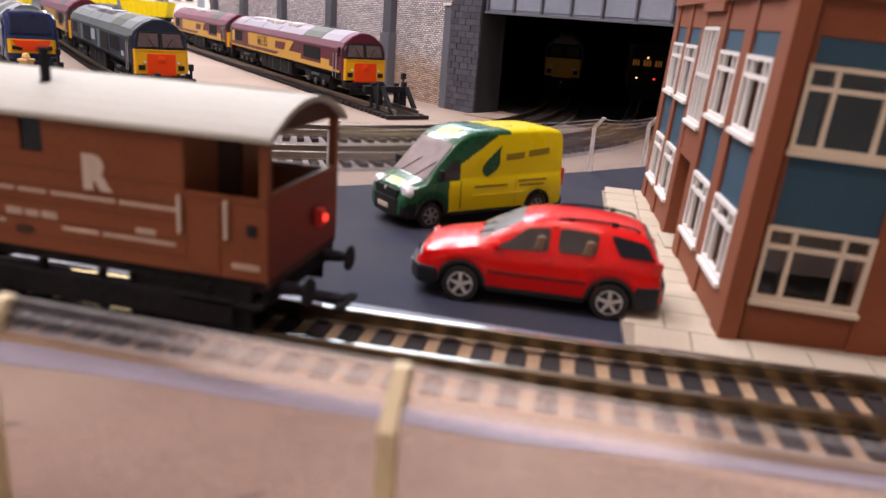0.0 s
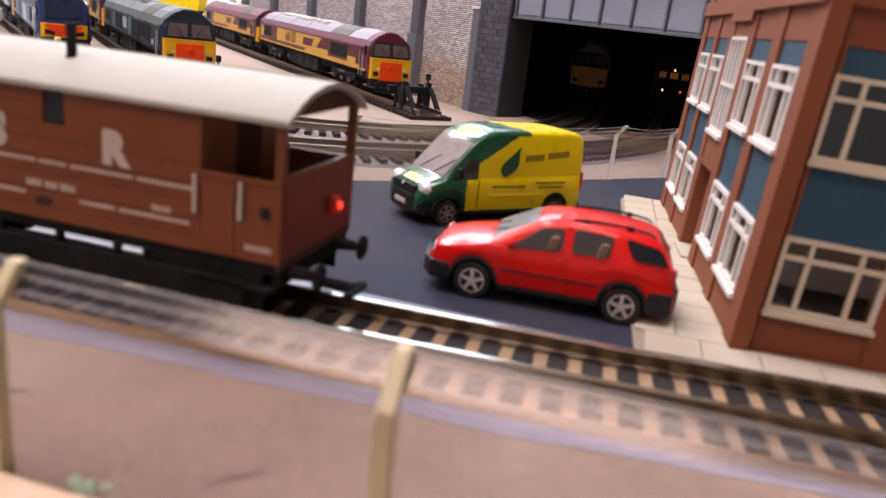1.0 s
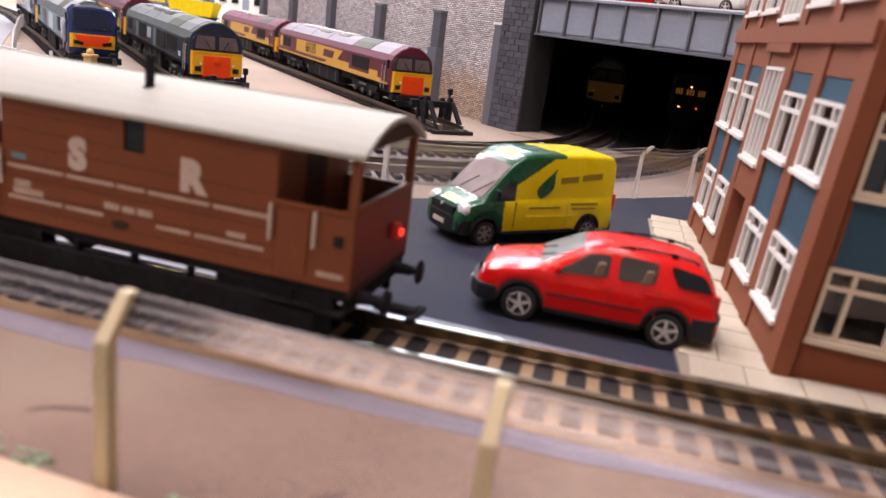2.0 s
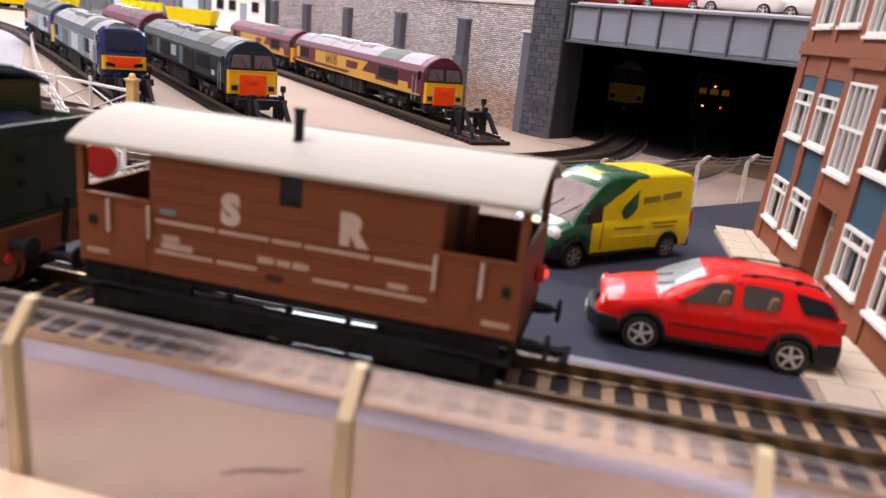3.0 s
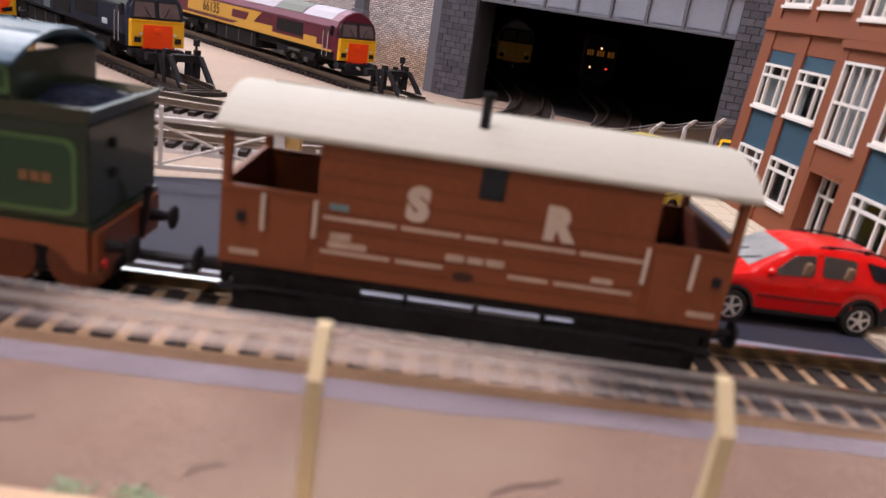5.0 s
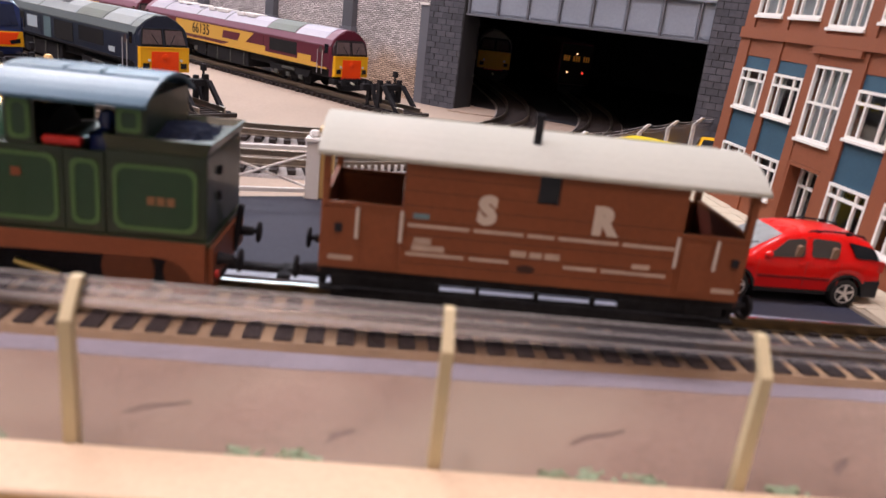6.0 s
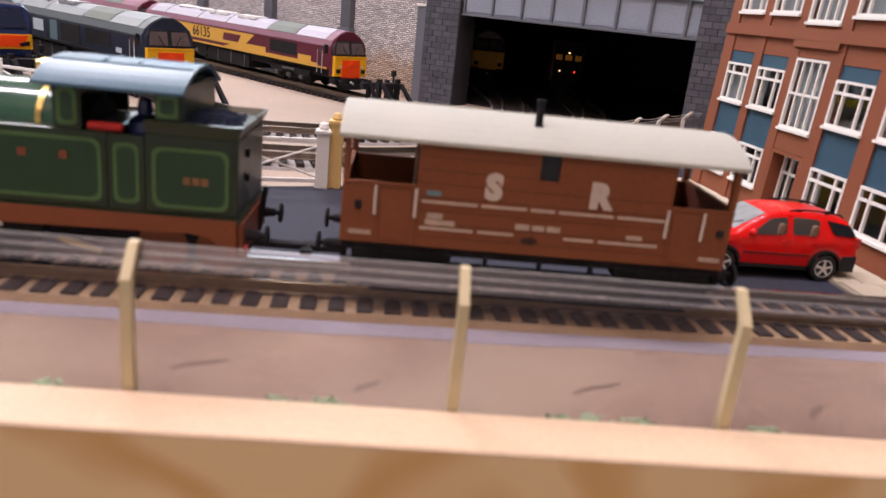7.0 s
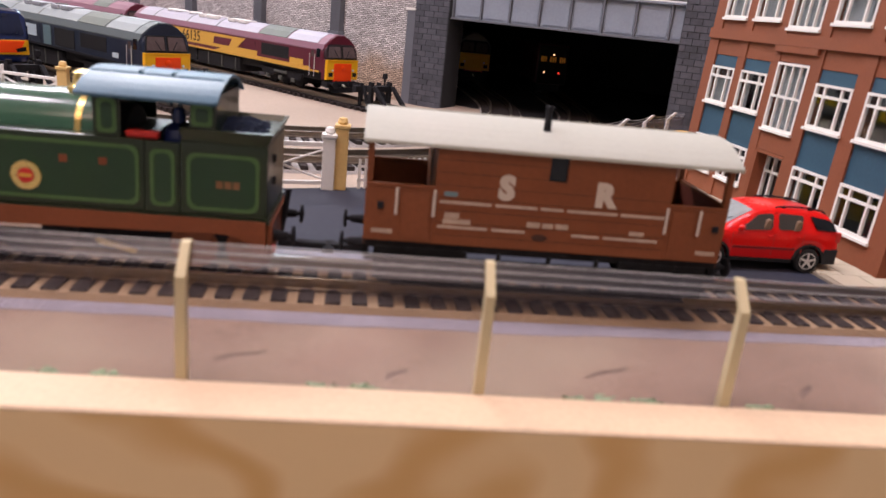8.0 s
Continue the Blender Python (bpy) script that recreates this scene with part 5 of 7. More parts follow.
class Coachwork:
    """A car body as a skin: top line, belt line, plan width and roof width along x, with open wheel arches."""

    def __init__(self, top, belt, plan, roof, floor, arches, rows=6):
        self.rows = rows
        self.top, self.belt, self.plan, self.roof, self.floor, self.arches = top, belt, plan, roof, floor, arches

    def sill(self, x):
        z = self.floor
        for cx, cz, r in self.arches:
            if abs(x - cx) < r:
                z = max(z, cz + math.sqrt(r * r - (x - cx) ** 2))
        return z

    def half(self, x):
        zt, zw, w, wr = (smooth_line(k, x) for k in (self.top, self.belt, self.plan, self.roof))
        zs = self.sill(x)
        zw = max(min(zw, zt - 0.5), zs + 0.3)
        pts = [(w * 0.62, zs), (w * 0.955, zs), (w * 0.99, zs + (zw - zs) * 0.2), (w * 1.005, zs + (zw - zs) * 0.5), (w * 0.995, zs + (zw - zs) * 0.82), (w * 0.965, zw)]
        for f in [(k + 0.5) / self.rows for k in range(self.rows)]:
            pts.append((w * 0.955 + (wr - w * 0.955) * f + 0.25 * math.sin(math.pi * f), zw + (zt - 0.8 - zw) * f))
        return pts + [(wr * 0.96, zt - 0.55), (wr * 0.84, zt - 0.2), (wr * 0.45, zt - 0.02)]

    def skin(self, x0, x1, n, paint=None):
        xs = [x0 + (x1 - x0) * i / n for i in range(n + 1)]
        for cx, cz, r in self.arches:
            xs += [cx - r * math.cos(math.pi * k / 14) for k in range(15)]
        xs = sorted(set(round(x, 2) for x in xs))
        own = bmesh.new()
        vs = [[own.verts.new((x, y, z)) for y, z in self.half(x)] + [own.verts.new((x, -y, z)) for y, z in reversed(self.half(x))] for x in xs]
        k = len(vs[0])
        for a, b, xa, xb in zip(vs, vs[1:], xs, xs[1:]):
            for i in range(k):
                f = own.faces.new((a[i], a[(i + 1) % k], b[(i + 1) % k], b[i]))
                if paint:
                    c = f.calc_center_median()
                    f.material_index = paint(c.x, c.y, c.z)
        own.faces.new(vs[0][::-1])
        own.faces.new(vs[-1])
        return own

    def side(self, x, f, s, out=0.0):
        zt, zw, w, wr = (smooth_line(k, x) for k in (self.top, self.belt, self.plan, self.roof))
        return (x, s * (w * 0.955 + (wr - w * 0.955) * f + 0.25 * math.sin(math.pi * f) + out), zw + (zt - 0.8 - zw) * f)

    def side_pane(self, parent, name, corners, s, mtl, label="", round_by=0.16, out=0.16):
        """A pane on the side glass band, with rounded corners; corners in (x, share of the band)."""
        line = []
        n = len(corners)
        for i in range(n):
            p, q, r = Vector((*corners[i - 1], 0)), Vector((*corners[i], 0)), Vector((*corners[(i + 1) % n], 0))
            a, b = q.lerp(p, round_by), q.lerp(r, round_by)
            for t in (0, 0.33, 0.67, 1):
                line.append(a * (1 - t) ** 2 + q * 2 * t * (1 - t) + b * t * t)
        rings = [[self.side(p.x, p.y, s, o) for p in line] for o in (-0.5, out)]
        return part(name, loft(rings), mtl, parent, label)

    def front_pane(self, parent, name, xa, xb, share, mtl, label="", out=0.16, n=5):
        """A pane on the sloping screen between stations xa and xb."""
        d = Vector((smooth_line(self.top, xb) - smooth_line(self.top, xa), 0, xa - xb)).normalized()
        if d.z < 0:
            d = -d
        rings = []
        for i in range(n + 1):
            x = xa + (xb - xa) * i / n
            zt, wr = smooth_line(self.top, x), smooth_line(self.roof, x)
            row = [Vector((x, wr * share * v, zt - 0.03 - (0.2 * max(0, abs(v) * share - 0.45) / 0.39 if share > 0.45 else 0))) for v in (-1, -0.75, -0.4, 0, 0.4, 0.75, 1)]
            rings.append([p + d * out for p in row] + [p - d * 0.4 for p in reversed(row)])
        return part(name, loft(rings), mtl, parent, label, smooth=True)


def arch_lip(parent, cx, cz, r, w, s, mtl):
    rings = []
    for k in range(15):
        a = math.pi * (0.02 + 0.96 * k / 14)
        ca, sa = math.cos(a), math.sin(a)
        rings.append([(cx + ca * rr, s * yy, cz + sa * rr) for rr, yy in ((r - 0.25, w - 0.9), (r - 0.25, w + 0.3), (r + 0.55, w + 0.22), (r + 0.55, w - 0.9))])
    return part("wheel_arch", loft(rings), mtl, parent)


car = thing("red_car", "bright red off-road estate car parked on the tarmac", "car", (0, 0, 0), (138.6, 66.6, 1.0), 183.2)
car.scale = (0.98, 1.0, 0.97)
estate = Coachwork(
    top=[(30.6, 9.4), (30.3, 11.0), (29.4, 12.4), (27.6, 13.3), (24, 14.4), (19, 15.3), (15.6, 16.0), (11, 18.7), (5.6, 21.6), (3.2, 22.5), (0, 23.1), (-6, 23.5), (-15, 23.2), (-21, 22.6), (-24.4, 21.8), (-26.2, 20.4), (-28.4, 17.0), (-29.5, 14.6), (-30.2, 10.5), (-30.4, 8.6)],
    belt=[(30.6, 9.0), (29.4, 11.2), (27, 12.3), (20, 13.9), (15.6, 14.9), (0, 15.4), (-14, 15.7), (-25, 16.2), (-28.5, 16.0), (-30.4, 8.2)],
    plan=[(30.6, 8.6), (30.0, 9.8), (28.6, 10.9), (26, 11.5), (20, 12.0), (0, 12.0), (-20, 12.0), (-26, 11.8), (-29, 11.3), (-30.4, 10.2)],
    roof=[(30.6, 7.0), (28, 9.2), (22, 10.2), (16, 10.5), (11, 9.9), (4, 9.0), (-14, 8.9), (-24, 8.7), (-28, 9.6), (-30.4, 9.0)],
    floor=5.0, arches=((18.5, 4.9, 5.9), (-18.3, 4.9, 5.9)))
part("body", estate.skin(-30.4, 30.6, 64), "car_red", car, "glossy red bodyshell", smooth=True)
for s in (1, -1):
    estate.side_pane(car, "front_window", [(11.4, 0.05), (-2.2, 0.05), (-2.4, 0.84), (3.4, 0.84), (6.6, 0.56)], s, "pane_cabin", "side window with tan seats behind", out=0.5)
    estate.side_pane(car, "rear_door_window", [(-4.6, 0.06), (-13.6, 0.08), (-14.2, 0.82), (-4.6, 0.85)], s, "pane_cabin", out=0.4)
    estate.side_pane(car, "quarter_window", [(-19.4, 0.14), (-27.8, 0.12), (-26.0, 0.84), (-16.8, 0.84)], s, "dark_glass", round_by=0.14, out=0.75)
    for px in (-1.0, -12.8):
        part("seat_back", prism([(px, 15.9), (px + 2.4, 15.9), (px + 1.5, 19.2), (px + 0.4, 19.6), (px - 0.5, 19.2)], "y", *sorted((s * 9.4, s * 12.05)), bevel=0.3), "car_seat", car, "tan seat back behind the side window")
    part("pillar", prism([(-2.6, 15.6), (-4.3, 15.6), (-4.2, 21.9), (-2.9, 21.9)], "y", *sorted((s * 9.0, s * 9.6))), "car_red", car)
    for x0, x1 in ((-3.5, -3.25), (-15.0, -14.75), (12.4, 12.65)):
        part("door_line", box(x0, x1, s * 12.0 - 0.1, s * 12.0 + 0.06, 6.4, 14.6), "red", car)
    part("rub_strip", box(-12, 12, min(s * 11.85, s * 12.25), max(s * 11.85, s * 12.25), 8.6, 9.5, 0.15), "red_dark", car, "dark red side strip")
    part("sill", box(-12.2, 12.4, min(s * 10.6, s * 11.9), max(s * 10.6, s * 11.9), 3.7, 5.1, 0.3), "black_soft", car)
    for x in (-2.6, -13.6):
        part("door_handle", box(x, x + 1.8, s * 12.05 - 0.25, s * 12.05 + 0.25, 13.2, 13.7, 0.1), "car_red", car)
    rl = None
    keys = [(-3.6, 22.9), (-4.8, 23.4), (-10, 23.8), (-17, 23.6), (-22.5, 22.8), (-23.6, 22.0)]
    for a, b in zip(keys, keys[1:]):
        rl = rod((a[0], s * 7.7, a[1]), (b[0], s * 7.7, b[1]), 0.3, 8, rl)
    part("roof_rail", rl, "black", car, "black roof rail")
    for x in (-7, -17.5):
        part("rail_foot", box(x - 0.8, x + 0.8, s * 7.7 - 0.35, s * 7.7 + 0.35, 22.8, 23.9, 0.1), "black", car)
    part("mirror", turned([(0.3, -0.9), (1.0, -0.7), (1.15, 0.2), (0.6, 0.9), (0.2, 1.0)], (10.2, s * 12.8, 16.3), "x", 14), "car_red", car, smooth=True)
    hl = part("headlamp", turned([(0.4, -1.2), (1.9, -0.8), (2.1, 0.2), (1.6, 1.0), (0.3, 1.4)], (28.3, s * 8.6, 11.0), "x", 18), "lamp_clear", car, "bright clear oval headlamp", smooth=True)
    part("lamp_ring", turned([(2.05, -0.4), (2.3, -0.2), (2.2, 0.5), (1.9, 0.6)], (28.3, s * 8.6, 11.0), "x", 18), "car_red", hl)
    part("tail_lamp", box(-29.7, -27.6, min(s * 9.8, s * 11.6), max(s * 9.8, s * 11.6), 12.4, 16.0, 0.4), "red", car)
    for x, nm in ((18.5, "front_wheel"), (-18.3, "rear_wheel")):
        arch_lip(car, x, 4.9, 5.75, 11.85, s, "tyre")
        wheel(car, nm, (x, s * 10.6, 4.8), 4.8, 3.2, side=s, spokes=5)
part("front_bumper", prism([(24.6, -12.0), (29.6, -11.4), (32.2, -6.5), (32.8, 0), (32.2, 6.5), (29.6, 11.4), (24.6, 12.0)], "z", 3.7, 8.4, bevel=0.8), "bumper", car, "dark blue-grey lower bumper")
part("rear_bumper", prism([(-23.9, -12.2), (-29.6, -11.8), (-31.6, -6), (-31.6, 6), (-29.6, 11.8), (-23.9, 12.2)], "z", 3.8, 9.6, bevel=0.6), "bumper", car, "dark blue-grey rear bumper")
part("grille", prism([(-5, 9.0), (5, 9.0), (5.6, 11.8), (-5.6, 11.8)], "x", 29.4, 30.75), "black_soft", car)
part("number_bar", box(32.6, 33.0, -3.0, 3.0, 5.2, 6.8), "lettering", car)
estate.front_pane(car, "windscreen", 15.0, 4.6, 0.86, "pane_grey", "windscreen with its pale reflection put into the colour")
estate.front_pane(car, "rear_window", -25.6, -28.2, 0.8, "dark_glass")
for y in (3.0, -4.5):
    part("wiper", rod((15.6, y, 16.3), (11.6, y + 4.5, 18.7), 0.14, 5), "black", car)
part("underbody", box(-27, 27, -8.6, 8.6, 3.2, 9.5), "black_soft", car)

pv = thing("delivery_van", "green and yellow high-roof delivery van with swoosh mark", "van", (0, 0, 0), (105.6, 138.6, 1.0), 226.5)
pv.scale = (0.915, 0.985, 0.915)
panel = Coachwork(
    top=[(36.2, 9.6), (35.8, 12.0), (34.6, 14.2), (31.5, 15.8), (27.2, 17.4), (21.5, 23.6), (16.2, 29.2), (13.6, 31.4), (10, 33.2), (5, 34.2), (-8, 34.5), (-28, 34.4), (-33.4, 33.8), (-35.2, 32.2), (-35.9, 29), (-36.2, 12), (-36.3, 8)],
    belt=[(36.2, 9.2), (35, 12.6), (32, 14.6), (27, 16.2), (20, 16.8), (-35, 17.2), (-36.3, 7.6)],
    plan=[(36.2, 9.6), (35.2, 11.2), (33, 12.2), (28, 12.7), (20, 12.9), (-33, 12.9), (-35.6, 12.5), (-36.3, 11.8)],
    roof=[(36.2, 8.0), (33, 10.2), (27, 11.2), (20, 11.0), (14, 10.9), (0, 11.4), (-33, 11.4), (-36.3, 10.6)],
    floor=5.0, arches=((25.4, 5.0, 5.8), (-23.6, 5.0, 5.8)), rows=24)


def livery_and_shade(x, y, z):
    """0 green, 1 yellow, 2 black, shade put in low on the cab: yellow behind the cab window, running forward below it;
    green sweeping back over the roof.
    """
    if z < 8.4 and x > 18.4:
        return 2
    if z > 32.6:
        return 0 if x > -6 - 0.25 * y else 1
    if z < 16.6:
        return 1 if x < 18.4 - 0.12 * abs(z - 12) else 0
    return 1 if x < 13.4 - 1.65 * max(0.0, z - 22.5) else 0


part("body", panel.skin(-36.3, 36.2, 200, livery_and_shade), ["van_green", "van_yellow", "black_soft"], pv, "glossy van body, green cab with shade painted black low down, yellow load space", smooth=True)
panel.front_pane(pv, "windscreen", 27.0, 15.6, 0.9, "pane_screen", "windscreen with its pale reflection put into the colour")
panel.front_pane(pv, "visor_mark", 13.2, 7.0, 0.42, "lime", "lime plain bar above the windscreen")
panel.front_pane(pv, "bonnet_mark", 34.2, 31.0, 0.42, "lime", "lime plain bar on the bonnet edge")
for y in (4.0, -5.0):
    part("wiper", rod((27.0, y, 17.9), (22.0, y + 5.5, 23.5), 0.16, 5), "black", pv)
for s in (1, -1):
    panel.side_pane(pv, "cab_window", [(25.4, 0.02), (13.8, 0.0), (13.8, 0.56), (17.6, 0.66), (22.0, 0.36)], s, "glass_dark", "smoked cab door window", round_by=0.12)
    part("side_mould", box(-16.4, 8, min(s * 12.7, s * 13.15), max(s * 12.7, s * 13.15), 10.2, 11.2, 0.15), "van_yellow", pv)
    rings = []
    for k in range(13):
        f = k / 12
        wdt = 0.2 + 3.4 * math.sin(math.pi * f ** 1.6) ** 0.9
        cx, cz = -4.6 + 6.4 * f ** 0.8, 28.6 - 11.0 * f
        y = 12.9 * 0.955 + (11.4 - 12.9 * 0.955) * max(0, cz - 17) / 16.7 + 0.25
        rings.append([(cx - wdt, s * (y + 0.1), cz), (cx + wdt, s * (y + 0.1), cz), (cx + wdt, s * (y - 0.3), cz), (cx - wdt, s * (y - 0.3), cz)])
    part("swoosh", loft(rings), "van_green", pv, "dark green comma-shaped mark")
    for a, b, z, h, tilt in ((-7.0, -15.6, 23.2, 2.4, 0.6), (-17.6, -27.6, 24.2, 2.4, 0.9)):
        part("logo_bar", prism([(a, z), (a, z + h), (b, z + h + tilt), (b, z + tilt)], "y", *sorted((s * 11.6, s * 12.32))), "olive_mark", pv, "plain olive bar in place of lettering")
    for a, b, z in ((7.0, -8.0, 13.8), (-13, -27, 15.0), (-14, -26, 13.2)):
        part("writing_bar", box(b, a, min(s * 12.6, s * 13.02), max(s * 12.6, s * 13.02), z, z + 0.8), "olive_mark", pv)
    hl = part("headlamp", turned([(0.5, -1.6), (2.9, -1.0), (3.0, 0.6), (2.2, 1.8), (0.3, 2.3)], (33.0, s * 9.2, 12.8), "x", 18), "lamp_clear", pv, "large clear headlamp", smooth=True)
    part("lamp_bezel", turned([(2.45, -0.4), (2.8, -0.1), (2.7, 0.7), (2.3, 0.9)], (33.0, s * 9.2, 12.8), "x", 18), "black_soft", hl)
    part("mirror", box(22.0, 23.6, min(s * 12.8, s * 15.2), max(s * 12.8, s * 15.2), 17.4, 21.4, 0.5), "black_soft", pv)
    for x, nm in ((25.4, "front_wheel"), (-23.6, "rear_wheel")):
        arch_lip(pv, x, 5.0, 5.8, 12.7, s, "black_soft")
        wheel(pv, nm, (x, s * 11.2, 4.7), 4.7, 3.2, side=s, spokes=6, rim="grey_loco")
    part("door_seam", box(13.1, 13.3, s * 12.95 - 0.12, s * 12.95 + 0.1, 6.5, 16.8), "black_soft", pv)
    part("door_seam", box(-12, -11.8, s * 12.95 - 0.1, s * 12.95 + 0.08, 6.5, 16.8), "gold", pv)
    part("sill_strip", box(-16.2, 17.4, min(s * 12.2, s * 12.8), max(s * 12.2, s * 12.8), 4.2, 5.4, 0.2), "black_soft", pv)
    part("tail_lamp", box(-36.6, -35.4, min(s * 11.0, s * 12.4), max(s * 11.0, s * 12.4), 12, 19, 0.3), "red", pv)
part("front_bumper", prism([(29.6, -12.4), (34.4, -11.8), (36.8, -6.5), (37.2, 0), (36.8, 6.5), (34.4, 11.8), (29.6, 12.4)], "z", 3.9, 10.2, bevel=0.6), "black_soft", pv, "dark front bumper")
part("grille", prism([(-7, 10.3), (7, 10.3), (7.4, 13.4), (-7.4, 13.4)], "x", 34.6, 36.4), "black_soft", pv)
part("bonnet_badge", rod((36.0, 0, 13.0), (36.6, 0, 13.2), 0.8, 12), "steel", pv)
part("plate_bar", box(37.1, 37.5, -3.4, 3.4, 6.2, 7.8), "lettering", pv)
part("rear_bumper", box(-37.0, -34, -12, 12, 4.2, 7.4, 0.4), "black_soft", pv)
part("underbody", box(-32, 32, -9.0, 9.0, 3.4, 9.8), "black_soft", pv)

taxi = thing("yellow_car", "small orange-yellow car beyond the office building", "car", (0, 0, 0), (196, 268, 1.0), 250)
st = [(27, 4.4, 6, 9, 9.6, 9, 8), (25, 3.6, 5.2, 10.6, 11.4, 10.8, 9.2), (12, 3.6, 5.0, 12, 12.8, 11.2, 9.6), (5, 3.6, 5, 12.4, 18.6, 11.2, 8), (-12, 3.6, 5, 12.6, 19, 11.2, 8.2), (-22, 3.6, 5, 12.6, 14, 11, 9), (-27, 4.4, 6, 11, 11.8, 10, 8.6)]
tb = part("body", loft(shell(st, 7)), "yellow_end", taxi, smooth=True)
sub = tb.modifiers.new("round", "SUBSURF")
sub.levels = sub.render_levels = 2
for s in (1, -1):
    glaze(taxi, "side_window", [(7, s * 10.9, 12.9), (-16, s * 10.9, 12.9), (-13, s * 8.9, 17.9), (3.5, s * 8.9, 17.9)], (0, s, 0))
    for x in (17, -17):
        wheel(taxi, "road_wheel", (x, s * 10.0, 4.2), 4.2, 3.0, side=s)
glaze(taxi, "windscreen", [(12, -8.6, 13.2), (12, 8.6, 13.2), (5.6, 7, 18.2), (5.6, -7, 18.2)], (1, 0, 1))


# ---- diesel locomotives in the yard; x runs to the front, the front end at 0 ----
def bogie(parent, x, wheels=3, y=17.0):
    b = part("bogie", box(x - 26, x + 26, -12.5, 12.5, 5.0, 15.0, 0.4), "black", parent)
    for s in (1, -1):
        part("bogie_side", prism([(x - 28, 13.5), (x + 28, 13.5), (x + 26, 8), (x + 15, 6.4), (x + 7, 9), (x - 7, 9), (x - 15, 6.4), (x - 26, 8)], "y", min(s * 13, s * 15), max(s * 13, s * 15)), "black", b)
        for k in range(wheels):
            wx = x + (k - (wheels - 1) / 2) * 17
            part("bogie_wheel", turned([(0.5, -1), (5.4, -1), (6.0, -1), (6.0, 0.6), (6.6, 0.8), (6.6, 1.2), (0.5, 1)], (wx, s * 8.6, 6.2), "y", 20), "black", b, smooth=True)
            part("axlebox", box(wx - 2.2, wx + 2.2, min(s * 15, s * 16.4), max(s * 15, s * 16.4), 4.6, 8.2, 0.3), "roof_dark", b)
        part("spring", rod((x - 8, s * 15.6, 11.6), (x + 8, s * 15.6, 11.6), 1.2, 8), "roof_dark", b)


def side_box(x0, x1, z0, z1, s, out, bm=None, y=17.3):
    return box(min(x0, x1), max(x0, x1), min(s * (y - 0.3), s * (y + out)), max(s * (y - 0.3), s * (y + out)), z0, z1, bm=bm)


def diesel(name, label, length, place, rz, paint, roof, end_mat="yellow_end", badge="orange_red", style="66", band=None, number="", word_bars=0, decals=(), low="black", size=(1.0, 1.0), brow="", crown="roof_slate"):
    """A two-cab diesel locomotive at rail height."""
    L = length
    root = thing(name, label, "locomotive", (0, 0, 0), place, rz, group="parked diesel locomotives")
    root.scale = (1.0, *size)
    prof = [(16.4, 18.4), (17.3, 19.2), (17.3, 35.6), (14.9, 41.2), (9.6, 46.0), (3.6, 49.2)]
    nose = 5.0 if style != "68" else 9.0

    def ring(x, inset=0.0, zcut=None):
        pts = []
        for y, z in prof:
            yy, zz = y * (1 - inset), z
            if zcut:
                zz = min(z, zcut)
            pts.append((x, yy, zz))
        return pts + [(x, -p[1], p[2]) for p in reversed(pts)]

    body = part("body", loft([ring(-L + nose * 0.7, 0.03), ring(-L + nose), ring(-nose), ring(-nose * 0.72, 0.02)]), paint, root)
    # cab front: lower panel upright, windscreen leaning back, brow above
    def cab_end(i, x0):
        def P(x, y, z):
            return (x0 + i * x, y, z)
        if style == "68":
            rings = []
            for x, w, zb, zt in ((-nose, 17.2, 11.5, 47.5), (-5.5, 17.0, 11.5, 45.5), (-2.2, 15.8, 11.6, 36), (-0.4, 14.2, 12, 29.5), (0.3, 12.4, 13, 27)):
                rings.append([P(x, y, z) for y, z in ((w * 0.9, zb), (w, zb + 2), (w, (zb + zt) / 2), (w * 0.95, zt - 4), (w * 0.75, zt - 0.6), (0.01, zt), (-w * 0.75, zt - 0.6), (-w * 0.95, zt - 4), (-w, (zb + zt) / 2), (-w, zb + 2), (-w * 0.9, zb))])
            c = part("cab", loft(rings), "blue_bright" if i > 0 else paint, root, "glossy deep blue rounded cab", smooth=True)
            part("brow_edge", loft([[P(x, y, z) for x, z in ((-nose - 1, zz - 0.6), (-6.4, zz - 1.2), (-6.4, zz + 0.4), (-nose - 1, zz + 0.8))] for y, zz in ((-13.4, 44.2), (-9, 46.6), (0, 47.6), (9, 46.6), (13.4, 44.2))]), "roof_grey", c, "pale edge of the roof above the windscreen")
            part("windscreen", loft([[P(-6.6, 13.4, 43.6), P(-6.6, -13.4, 43.6), P(-2.6, -14.0, 30.6), P(-2.6, 14.0, 30.6)], [P(-4.4, 11.6, 44.0), P(-4.4, -11.6, 44.0), P(0.1, -12.6, 31.0), P(0.1, 12.6, 31.0)]]), "navy_glass", c, "large dark wrap-around windscreen")
            part("yellow_panel", loft([[P(-0.6, 15.4, 27), P(-0.6, -15.4, 27), P(-0.6, -15.6, 17), P(-0.6, 15.6, 17)], [P(0.7, 13.4, 27), P(0.7, -13.4, 27), P(0.9, -13.6, 17.2), P(0.9, 13.6, 17.2)]]), end_mat, c, "yellow and orange warning panel")
            part("orange_patch", loft([[P(0.6, 12.6, 26.4), P(0.6, -12.6, 26.4), P(0.6, -9, 18.4), P(0.6, 9, 18.4)], [P(1.15, 12.2, 26.2), P(1.15, -12.2, 26.2), P(1.2, -8.6, 18.6), P(1.2, 8.6, 18.6)]]), badge, c)
